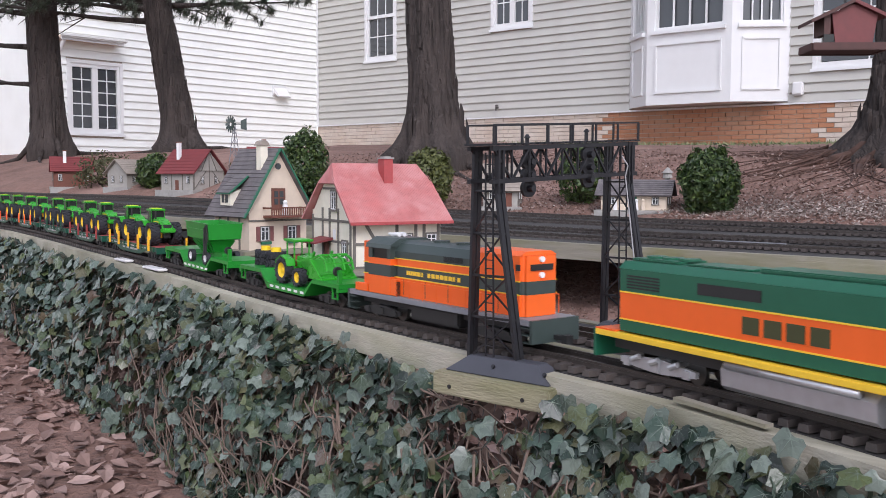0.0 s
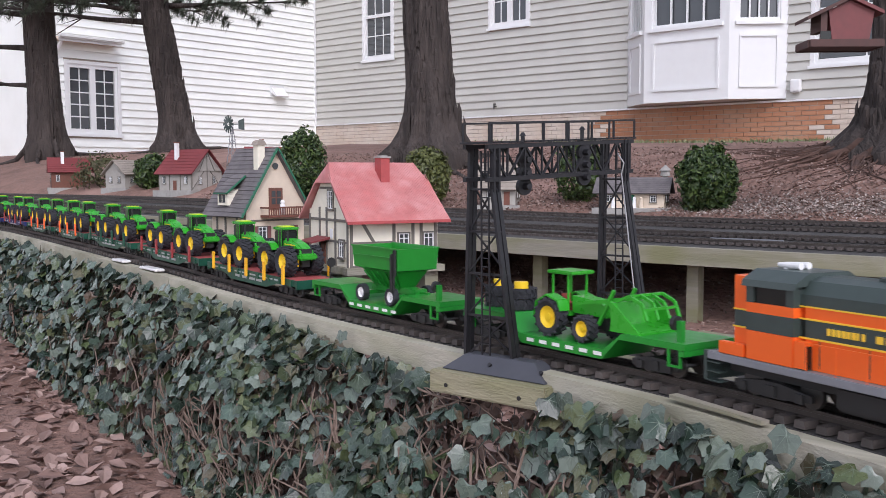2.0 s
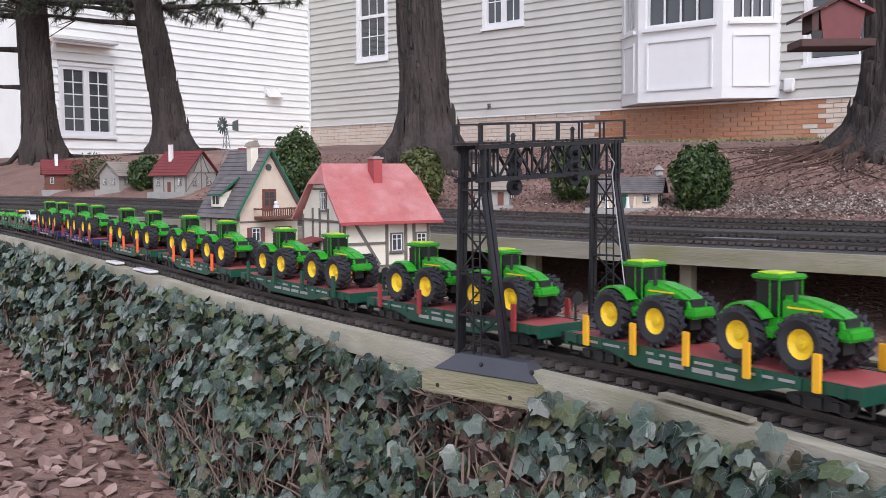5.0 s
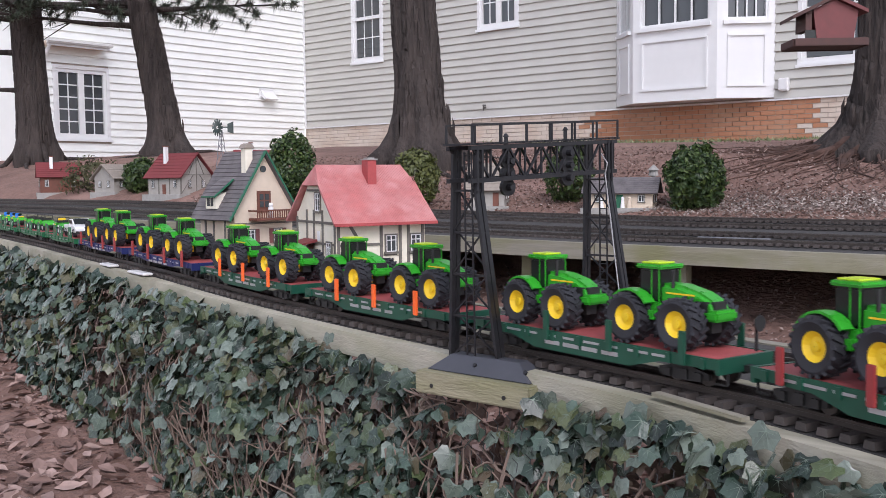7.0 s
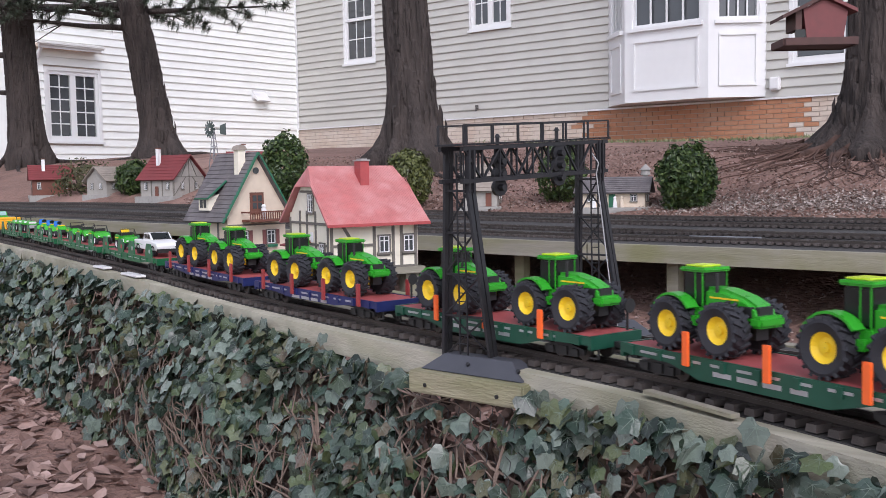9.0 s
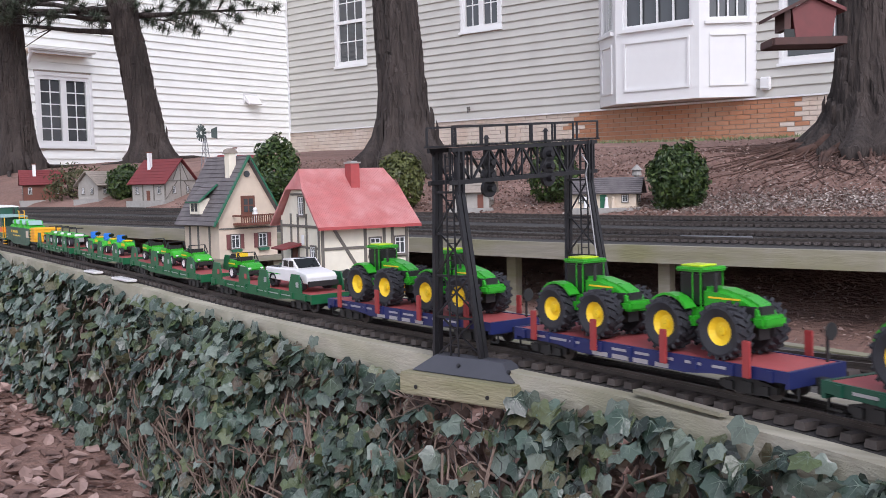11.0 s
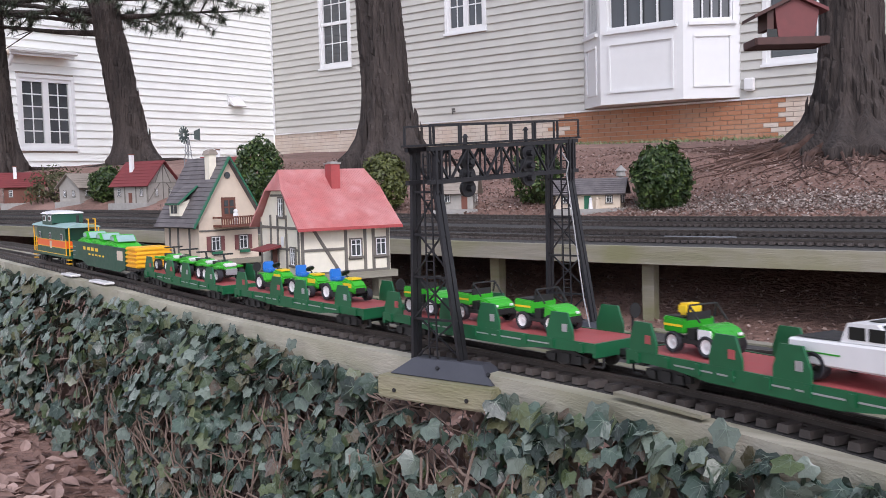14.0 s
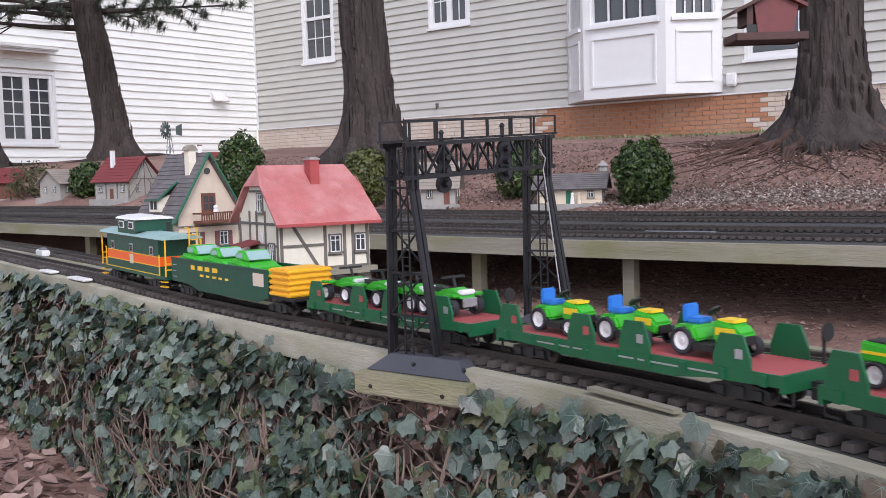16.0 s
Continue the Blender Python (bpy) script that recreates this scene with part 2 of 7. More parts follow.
# ---- building helpers ----
def box(bm, x0, x1, y0, y1, z0, z1, m=None, bevel=0.0):
    """A box between two corners, turned by m."""
    r = bmesh.ops.create_cube(bm, size=1.0)
    t = Matrix.Translation(((x0 + x1) / 2, (y0 + y1) / 2, (z0 + z1) / 2)) @ Matrix.Diagonal((abs(x1 - x0), abs(y1 - y0), abs(z1 - z0), 1))
    bmesh.ops.transform(bm, matrix=(m @ t) if m else t, verts=r["verts"])
    if bevel:
        es = list({e for v in r["verts"] for e in v.link_edges})
        bmesh.ops.bevel(bm, geom=es, offset=bevel, segments=2, affect="EDGES")
    return r["verts"]


def cyl(bm, p, q, r0, r1=None, seg=12):
    """A round bar from p to q."""
    p, q = Vector(p), Vector(q)
    d = q - p
    m = Matrix.Translation((p + q) / 2) @ d.to_track_quat("Z", "Y").to_matrix().to_4x4()
    return bmesh.ops.create_cone(bm, cap_ends=True, segments=seg, radius1=r0, radius2=r0 if r1 is None else r1, depth=d.length, matrix=m)["verts"]


def bar(bm, p, q, w, h=None):
    """A square bar from p to q."""
    p, q = Vector(p), Vector(q)
    d = q - p
    m = Matrix.Translation((p + q) / 2) @ d.to_track_quat("Z", "Y").to_matrix().to_4x4()
    return box(bm, -w / 2, w / 2, -(h or w) / 2, (h or w) / 2, -d.length / 2, d.length / 2, m)


def tube(vs, fs, p, q, r0, r1, seg=5):
    """A thin round bar, open at its ends, into lists of places and faces."""
    d = (q - p).normalized()
    a = d.orthogonal().normalized()
    b = d.cross(a)
    k = len(vs)
    for c, r in ((p, r0), (q, r1)):
        for i in range(seg):
            t = 2 * math.pi * i / seg
            vs.append(tuple(c + (a * math.cos(t) + b * math.sin(t)) * r))
    for i in range(seg):
        j = (i + 1) % seg
        fs.append((k + i, k + j, k + seg + j, k + seg + i))


def listed(name, vs, fs, material, parent, label="", kind=""):
    """A mesh out of lists, under a thing."""
    me = bpy.data.meshes.new(name)
    me.from_pydata(vs, [], fs)
    me.materials.append(material)
    o = new(name, me)
    o.parent = parent
    return tagged(o, label, kind=kind)


def prism(bm, pts, y0, y1, m=None):
    """A flat outline in x and z, drawn out from y0 to y1."""
    a = [bm.verts.new((x, y0, z)) for x, z in pts]
    b = [bm.verts.new((x, y1, z)) for x, z in pts]
    k = len(pts)
    fs = [bm.faces.new(a), bm.faces.new(b[::-1])]
    for i in range(k):
        fs.append(bm.faces.new((a[i], b[i], b[(i + 1) % k], a[(i + 1) % k])))
    bmesh.ops.recalc_face_normals(bm, faces=fs)
    if m:
        bmesh.ops.transform(bm, matrix=m, verts=a + b)
    return a + b


def part(name, bm, material, parent=None, label="", smooth=False):
    """Links a bmesh as one mesh object under a thing."""
    me = bpy.data.meshes.new(name)
    bm.to_mesh(me)
    bm.free()
    me.materials.append(material)
    if smooth:
        me.polygons.foreach_set("use_smooth", [True] * len(me.polygons))
    ob = new(name, me)
    if parent:
        ob.parent = parent
    return tagged(ob, label)


def share(name, ob, parent, m):
    """One more piece on the mesh of ob."""
    o = new(name, ob.data)
    o.parent = parent
    o.matrix_basis = m
    return o


def thing(name, m, label, category, group="", kind=""):
    e = new(name)
    e.empty_display_size = 0.05
    e.matrix_basis = m
    return tagged(e, label, category, group, kind)


def B():
    return bmesh.new()


def one(name, boxes, material, parent, label="", bevel=0.0):
    """A part out of one or more boxes."""
    bm = B()
    for b in boxes:
        box(bm, *b, bevel=bevel)
    return part(name, bm, material, parent, label)


def letters(text, size, material, parent, m, name="lettering", depth=0.0003):
    """Raised lettering from the built-in font."""
    cu = bpy.data.curves.new(name, "FONT")
    cu.body, cu.size, cu.extrude, cu.align_x, cu.align_y = text, size, depth, "CENTER", "CENTER"
    tmp = bpy.data.objects.new(name, cu)
    scene.collection.objects.link(tmp)
    me = bpy.data.meshes.new_from_object(tmp.evaluated_get(bpy.context.evaluated_depsgraph_get()))
    bpy.data.objects.remove(tmp)
    me.materials.clear()
    me.materials.append(material)
    o = new(name, me)
    o.parent = parent
    o.matrix_basis = m
    return o


# ---- the railway's line, in plan and height ----
KX = np.array([-12.5, -9.5, -7.5, -6.0, -4.5, -3.6, -3.0, -2.5, -2.1, -1.8, -1.5, -1.2, -0.95, -0.7, -0.5, -0.3, -0.1, 0.1, 0.3, 0.8, 1.4, 2.2, 4.0, 9.0])
KY = np.array([2.5, 2.479, 2.418, 2.279, 1.973, 1.722, 1.547, 1.414, 1.318, 1.245, 1.173, 1.104, 1.052, 0.996, 0.946, 0.895, 0.826, 0.727, 0.626, 0.413, 0.205, 0.055, 0.001, 0.0])
KZ = np.array([0.034, 0.034, 0.034, 0.0353, 0.0393, 0.041, 0.0405, 0.037, 0.0303, 0.0218, 0.0155, 0.0122, 0.0104, 0.011, 0.0119, 0.0124, 0.0150, 0.0196, 0.0224, 0.024, 0.024, 0.024, 0.024, 0.024])
LX = np.linspace(-12.5, 9.0, 2151)


def smooth_line(v):
    w = np.interp(LX, KX, v)
    ker = np.hanning(41)
    pad = np.concatenate([np.full(20, w[0]), w, np.full(20, w[-1])])
    return np.convolve(pad, ker / ker.sum(), "valid")


LY, LZ = smooth_line(KY), smooth_line(KZ)
LS = np.concatenate([[0], np.cumsum(np.hypot(np.diff(LX), np.diff(LY)))])
LS -= np.interp(-0.67, LX, LS)


def on_line(s, off=0.0):
    """Place and heading at s metres along the line, off metres to its far side."""
    x, y, z = (float(np.interp(s, LS, v)) for v in (LX, LY, LZ))
    x2, y2, z2 = (float(np.interp(s + 0.02, LS, v)) for v in (LX, LY, LZ))
    a = math.atan2(y2 - y, x2 - x)
    return x - off * math.sin(a), y + off * math.cos(a), z, a, math.atan2(z2 - z, 0.02)


RAIL = 0.0185  # rail top over the track board


def car_pose(s, half):
    """A car on its two trucks, half a wheelbase either way."""
    a, b = on_line(s - half), on_line(s + half)
    p, q = Vector(a[:3]), Vector(b[:3])
    c, d = (p + q) / 2, q - p
    return pose(c.x, c.y, c.z + RAIL, 0, -math.degrees(math.atan2(d.z, math.hypot(d.x, d.y))), math.degrees(math.atan2(d.y, d.x)))
# ---- ground ----
GY = np.array([-60, -3, 0.85, 1.3, 2.2, 2.95, 3.6, 3.95, 4.15, 4.6, 5.5, 7.0, 10.0, 12.9, 20, 120])
GZ = np.array([-0.7, -0.56, -0.50, -0.47, -0.34, -0.24, -0.14, 0.04, 0.13, 0.22, 0.44, 0.55, 0.67, 0.75, 0.8, 0.9])


def ground_z(x, y):
    z = float(np.interp(y, GY, GZ))
    left = min(1.0, max(0.0, (-4.0 - x) / 3.0))
    z += 0.10 * left * min(1.0, max(0.0, (y - 3.7) / 0.8)) * (1.0 if y < 9 else max(0.0, (12 - y) / 3))
    z += 0.02 * noise.noise((x * 1.3, y * 1.3, 0.0)) + 0.012 * noise.noise((x * 5, y * 5, 3.0))
    return z


def ground_sheet():
    xs = np.concatenate([np.linspace(-140, -18, 12), np.linspace(-16, -6, 40), np.linspace(-5.9, 2.5, 120), np.linspace(3, 12, 24), np.linspace(16, 140, 12)])
    ys = np.concatenate([np.linspace(-120, -8, 10), np.linspace(-6, -1, 12), np.linspace(-0.9, 6.5, 130), np.linspace(6.7, 16, 50), np.linspace(20, 140, 12)])
    vs = [(x, y, ground_z(x, y)) for y in ys for x in xs]
    k = len(xs)
    fs = [(j * k + i, j * k + i + 1, (j + 1) * k + i + 1, (j + 1) * k + i) for j in range(len(ys) - 1) for i in range(k - 1)]
    me = bpy.data.meshes.new("ground")
    me.from_pydata(vs, [], fs)
    me.materials.append(M["mulch"])
    me.polygons.foreach_set("use_smooth", [True] * len(me.polygons))
    return tagged(new("ground", me), "reddish brown mulch and bare soil rising to the house", "ground", kind="structure")


ground_sheet()

# ---- the house ----
YG, XW, LAP = 12.96, -14.57, 0.1285


def spans(a, b, holes):
    """The pieces of a..b that the holes leave free."""
    out, cur = [], a
    for h0, h1 in sorted(holes):
        if h0 > cur:
            out.append((cur, min(h0, b)))
        cur = max(cur, h1)
    if cur < b:
        out.append((cur, b))
    return [s for s in out if s[1] - s[0] > 0.02]


def sided_wall(name, along, a, b, z0, z1, openings, material, label):
    """A wall of lapped boards. along 'x': it faces -y at YG; along 'y': it faces +x at XW."""
    w = thing(name, Matrix.Identity(4), label, "house wall", kind="structure")
    turn = Matrix.Identity(4) if along == "x" else pose(XW, 0, 0, 0, 0, 90)
    if along == "x":
        turn = pose(0, YG, 0)
    bm = B()
    zs = sorted({z0, z1, *[q for o in openings for q in o[2:4]]})
    for lo, hi in zip(zs, zs[1:]):
        for s0, s1 in spans(a, b, [(o[0], o[1]) for o in openings if o[2] < (lo + hi) / 2 < o[3]]):
            box(bm, s0, s1, 0.0, 0.16, lo, hi, turn)
    part("sheathing", bm, M["mortar"], w)
    z = z0
    while z < z1 - 0.01:
        mid = z + LAP / 2
        for s0, s1 in spans(a, b, [(o[0] - 0.01, o[1] + 0.01) for o in openings if o[2] - 0.01 < mid < o[3] + 0.01]):
            bm = B()
            prism(bm, [(-0.032, z), (-0.029, z + 0.016), (-0.004, z + LAP + 0.006), (0.0, z + LAP + 0.006), (0.0, z)], s0, s1, turn @ Matrix(((0, 1, 0, 0), (1, 0, 0, 0), (0, 0, 1, 0), (0, 0, 0, 1))))
            part("siding_board", bm, material, w)
        z += LAP
    return w, turn


def window(name, m, w, h, cols, rows, leaves, label, deep=0.0, sash=True):
    """A framed window; m puts its lower left corner on the wall, x along it, y into the wall."""
    t = thing(name, m, label, "window", kind="structure")
    f = 0.055
    one("window_frame", [(-f, 0, -0.03, 0.1, -f, h + f), (w, w + f, -0.03, 0.1, -f, h + f), (0, w, -0.03, 0.1, h, h + f), (0, w, -0.03, 0.1, -f, 0)], M["trim"], t)
    one("window_sill", [(-f - 0.02, w + f + 0.02, -0.055, -0.031, -f - 0.01, -f + 0.03)], M["trim"], t)
    lw = w / leaves
    for k in range(leaves):
        x0 = k * lw
        one("sash", [(x0, x0 + 0.05, -0.01, 0.05, 0, h), (x0 + lw - 0.05, x0 + lw, -0.01, 0.05, 0, h), (x0 + 0.05, x0 + lw - 0.05, -0.01, 0.05, 0, 0.06), (x0 + 0.05, x0 + lw - 0.05, -0.01, 0.05, h - 0.06, h)], M["trim"], t)
        gx, gw = x0 + 0.05, lw - 0.1
        bars = [(gx + gw * i / cols - 0.009, gx + gw * i / cols + 0.009, 0.012, 0.03, 0.06, h - 0.06) for i in range(1, cols)]
        bars += [(gx, gx + gw, 0.010, 0.032, 0.06 + (h - 0.12) * j / rows - 0.009, 0.06 + (h - 0.12) * j / rows + 0.009) for j in range(1, rows)]
        one("muntins", bars, M["trim"], t)
        for i in range(cols):
            for j in range(rows):
                one("pane", [(gx + gw * i / cols + 0.01, gx + gw * (i + 1) / cols - 0.01, 0.018, 0.022, 0.06 + (h - 0.12) * j / rows + 0.01, 0.06 + (h - 0.12) * (j + 1) / rows - 0.01)], M["glass"], t)
    # added dark box behind the panes, standing in for the unlit room
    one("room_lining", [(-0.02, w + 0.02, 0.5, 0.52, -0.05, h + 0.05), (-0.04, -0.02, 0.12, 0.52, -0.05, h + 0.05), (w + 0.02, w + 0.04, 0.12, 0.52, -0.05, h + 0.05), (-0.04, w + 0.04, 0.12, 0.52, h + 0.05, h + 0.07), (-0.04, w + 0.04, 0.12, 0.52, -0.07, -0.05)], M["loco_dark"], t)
    return t


# grey wing
OPEN = [(-13.16, -12.37, 2.51, 4.15), (-10.10, -9.27, 2.82, 4.05), (-7.40, -4.95, 1.385, 4.6), (-4.60, -3.20, 1.78, 3.3)]
wall_grey, tg = sided_wall("wall_grey", "x", XW + 0.0, 4.0, 1.35, 5.9, OPEN, M["siding"], "house wall of light grey lapped vinyl siding")
w1 = window("window_1", tg @ pose(-13.13, 0, 2.54), 0.73, 1.58, 3, 4, 1, "white double-hung window with thin muntins")
one("meeting_rail", [(0, 0.73, -0.02, 0.05, 0.76, 0.82)], M["trim"], w1)
one("curtain", [(0.05, 0.68, 0.15, 0.16, 0.0, 1.58)], M["curtain"], w1, "sheer white curtain")
window("window_2", tg @ pose(-10.07, 0, 2.85), 0.77, 1.17, 2, 3, 2, "white pair of casement windows")
window("window_4", tg @ pose(-4.57, 0, 1.81), 1.34, 1.46, 2, 2, 1, "white window beside the bay")
one("corner_board", [(XW + 0.0, XW + 0.07, -0.035, -0.024, 1.35, 5.9)], M["trim"], wall_grey).matrix_basis = pose(0, YG, 0)
one("starter_strip", [(XW, 4.0, -0.03, 0.0, 1.325, 1.349)], M["trim"], wall_grey).matrix_basis = pose(0, YG, 0)
ob = thing("outlet_box", tg @ pose(-4.79, -0.03, 1.53), "small white weatherproof outlet box on the siding", "outlet box")
one("body", [(-0.07, 0.07, -0.07, 0.0, -0.09, 0.09)], M["white"], ob, bevel=0.012)
one("flap", [(-0.055, 0.055, -0.082, -0.071, -0.07, 0.07)], M["trim"], ob, bevel=0.004)
tap = thing("garden_tap", tg @ pose(-9.95, -0.02, 1.50), "small grey garden tap on the house wall", "tap")
bm = B()
cyl(bm, (0, 0, 0), (0, -0.07, 0), 0.012)
cyl(bm, (0, -0.07, 0.02), (0, -0.07, -0.05), 0.012)
part("spout", bm, M["wheel"], tap)
bm = B()
cyl(bm, (0, -0.05, 0.02), (0, -0.05, 0.05), 0.03, seg=10)
part("handle", bm, M["wheel"], tap)


def brick_base(name, a, b, z0, z1, turn, pick):
    """A brick footing: joints recessed, each brick proud by a little."""
    t = thing(name, turn, "brick foundation, pale in part, orange-brown under the bay", "foundation", kind="structure")
    one("mortar_core", [(a, b, 0.012, 0.3, z0, z1)], M["mortar"], t)
    rnd = random.Random(5)
    groups = {}
    bw, bh = 0.205, 0.066
    rows = int((z1 - z0) / bh)
    for j in range(rows):
        x = a - (bw / 2 if j % 2 else 0)
        while x < b:
            x0, x1 = max(a, x), min(b, x + bw - 0.01)
            if x1 - x0 > 0.03:
                g = groups.setdefault(pick(x0 + rnd.uniform(-0.16, 0.16)), ([], []))
                d = rnd.uniform(-0.004, 0.004)
                z = z1 - (j + 1) * bh
                n0 = len(g[0])
                g[0].extend([(p, q, r) for r in (z, z + bh - 0.011) for p, q in ((x0, d), (x1, d), (x1, 0.03), (x0, 0.03))])
                g[1].extend([tuple(n0 + i for i in f) for f in ((0, 1, 5, 4), (1, 2, 6, 5), (3, 0, 4, 7), (4, 5, 6, 7), (0, 3, 2, 1))])
            x += bw
    for mname, (vs, fs) in groups.items():
        me = bpy.data.meshes.new("bricks")
        me.from_pydata(vs, [], fs)
        me.materials.append(M[mname])
        o = new("bricks", me)
        o.parent = t
        tagged(o, kind="stuff")


brick_base("foundation", XW + 0.01, 4.0, 0.45, 1.33, tg, lambda x: "brick" if -8.0 < x < -4.5 else "brick_pale")

# bay window
bay = thing("bay_window", pose(0, 0, 0), "white panelled bay window hung on the grey wall", "bay window", kind="structure")
BP = [(-7.43, 12.96), (-6.88, 12.49), (-5.575, 12.49), (-4.92, 12.96)]
bm = B()
vs = [bm.verts.new((x, y, z)) for z in (1.37, 1.40) for x, y in BP]
bm.faces.new(vs[:4][::-1]), bm.faces.new(vs[4:])
for i in range(4):
    bm.faces.new((vs[i], vs[(i + 1) % 4], vs[4 + (i + 1) % 4], vs[4 + i]))
part("floor_slab", bm, M["trim"], bay)
for i in range(3):
    (x0, y0), (x1, y1) = BP[i], BP[i + 1]
    L = math.hypot(x1 - x0, y1 - y0)
    m = pose(x0, y0, 1.40, 0, 0, math.degrees(math.atan2(y1 - y0, x1 - x0)))
    o = one("side_panel", [(0, L, 0, 0.1, 0, 1.02), (0, L, 0, 0.1, 2.5, 3.0), (0, 0.12, 0, 0.1, 1.02, 2.5), (L - 0.12, L, 0, 0.1, 1.02, 2.5)], M["trim"], bay)
    o.matrix_basis = m
    o = one("panel_moulding", [(0.14, L - 0.14, -0.025, 0.0, 0.82, 0.86), (0.14, L - 0.14, -0.025, 0.0, 0.13, 0.17), (0.14, 0.17, -0.02, 0.0, 0.17, 0.82), (L - 0.17, L - 0.14, -0.02, 0.0, 0.17, 0.82)], M["trim"], bay)
    o.matrix_basis = m
    o = one("window_sill", [(0.08, L - 0.08, -0.05, 0.0, 0.98, 1.03)], M["trim"], bay)
    o.matrix_basis = m
    gw = L - 0.30
    o = one("sash", [(0.12, 0.15, 0.02, 0.08, 1.03, 2.5), (L - 0.15, L - 0.12, 0.02, 0.08, 1.03, 2.5), (0.15, L - 0.15, 0.02, 0.08, 1.03, 1.08)] + [(0.15 + gw * k / 4 - 0.01, 0.15 + gw * k / 4 + 0.01, 0.03, 0.06, 1.08, 2.5) for k in (1, 2, 3)], M["trim"], bay)
    o.matrix_basis = m
    o = one("pane", [(0.15, L - 0.15, 0.085, 0.09, 1.03, 2.5)], M["glass"], bay)
    o.matrix_basis = m
one("roof", [(-7.5, -4.85, 12.42, 12.95, 4.4, 4.5)], M["asphalt_shingle"], bay)
# added dark sheet in place of the dim room inside the bay
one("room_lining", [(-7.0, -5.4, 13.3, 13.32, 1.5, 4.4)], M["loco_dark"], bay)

# white wing
OPENW = [(7.62, 8.60, 0.99, 2.18)]
wall_white, tw = sided_wall("wall_white", "y", 7.42, YG - 0.03, 0.55, 5.9, OPENW, M["siding_white"], "bright white lapped vinyl siding of the side wing")
window("window_3", tw @ pose(7.665, 0, 1.035), 0.89, 1.10, 2, 5, 2, "white pair of casements with many small panes")
one("corner_board", [(7.32, 7.42, -0.035, 0.16, 0.55, 5.9)], M["trim"], wall_white).matrix_basis = tw
one("return_wall", [(-20.0, XW - 0.161, 7.33, 7.5, 0.4, 5.9)], M["siding_white"], wall_white)
eave = thing("porch_eave", tw @ pose(7.42, 0, 2.50), "white gutter and tan soffit of a low eave", "eave", kind="structure")
one("soffit", [(0, 1.08, -0.24, 0.0, -0.03, 0.02)], M["tan"], eave)
one("fascia", [(0, 1.08, -0.262, -0.241, -0.05, 0.05)], M["trim"], eave)
one("gutter", [(-0.04, 1.12, -0.325, -0.263, -0.01, 0.055)], M["gravel"], eave, bevel=0.02)
bm = B()
cyl(bm, (0.06, -0.22, -0.04), (0.06, -0.08, -0.20), 0.03)
part("downpipe", bm, M["trim"], eave)
vent = thing("dryer_vent", tw @ pose(11.95, -0.02, 1.97), "white dryer vent with a sloping hood", "vent")
one("plate", [(-0.17, 0.17, -0.03, 0.0, -0.10, 0.10)], M["trim"], vent, bevel=0.01)
bm = B()
prism(bm, [(-0.19, -0.11), (-0.17, -0.13), (0, -0.02), (0, 0.09)], -0.15, 0.15, Matrix(((0, 1, 0, 0), (1, 0, 0, 0), (0, 0, 1, 0), (0, 0, 0, 1))))
part("hood", bm, M["white"], vent)
for nm, b4 in (("wall_back", (-20.2, -20.0, 2.0, 7.5, 0.3, 5.9)),):
    wb = one(nm, [b4], M["siding_white"], None)
    tagged(wb, "pale rear wall of the neighbouring wing", "house wall", kind="structure")
window("window_5", pose(-19.98, 5.3, 1.3, 0, 0, 90), 1.2, 1.5, 2, 4, 2, "white window half hidden behind a tree trunk")
one("roof_edge", [(XW - 0.4, 4.2, YG - 0.35, YG + 4, 5.9, 6.05), (XW - 5.6, XW + 0.35, 7.2, YG - 0.36, 5.9, 6.05)], M["asphalt_shingle"], wall_grey)


# ---- far track table ----
TY0, TY1, TX0, TX1 = 2.95, 4.02, -9.0, 3.2


def table_z(y, x=-1.5):
    return 0.048 + 0.058 * (y - TY0) / (TY1 - TY0) + 0.045 * max(0.0, min(1.0, (-2.0 - x) / 4.5))


far = thing("far_track_table", Matrix.Identity(4), "weathered timber table carrying the far tracks", "train table", kind="structure")
rnd = random.Random(11)
x = TX0
i = 0
while x < TX1:
    x1 = min(TX1, x + 2.44)
    za, zb = table_z(TY0, x), table_z(TY0, x1)
    bm = B()
    vs = box(bm, x + 0.004, x1 - 0.004, TY0 - 0.04, TY0 - 0.002, -0.064, 0.0)
    for v in vs:
        v.co.z += za + (zb - za) * (v.co.x - x) / (x1 - x)
    part("front_board", bm, M["beam"], far)
    bm = B()
    vs = box(bm, x, x1, TY0, TY1, -0.02, 0.0)
    for v in vs:
        v.co.z += table_z(v.co.y, x if v.co.x < (x + x1) / 2 else x1)
    part("deck_board", bm, M["deck"], far)
    x = x1
for x, y in [(-6.6, 3.0), (-4.9, 3.0), (-3.35, 3.02), (-2.05, 3.02), (-1.33, 2.99), (-0.42, 3.35), (0.5, 3.0), (1.8, 3.0)] + [(-6, 3.9), (-3.6, 3.9), (-1.8, 3.9), (0.2, 3.9)]:
    one("post", [(x - 0.052, x - 0.006, y, y + 0.046, ground_z(x, y) - 0.1, table_z(y, x) - 0.021)], M["beam"], far)
for x in (-5.5, -3.0, -0.7, 1.2):
    one("cross_beam", [(x - 0.02, x + 0.02, TY0 + 0.08, TY1 - 0.06, table_z(TY0, x) - 0.07, table_z(TY0, x) - 0.021)], M["beam"], far)


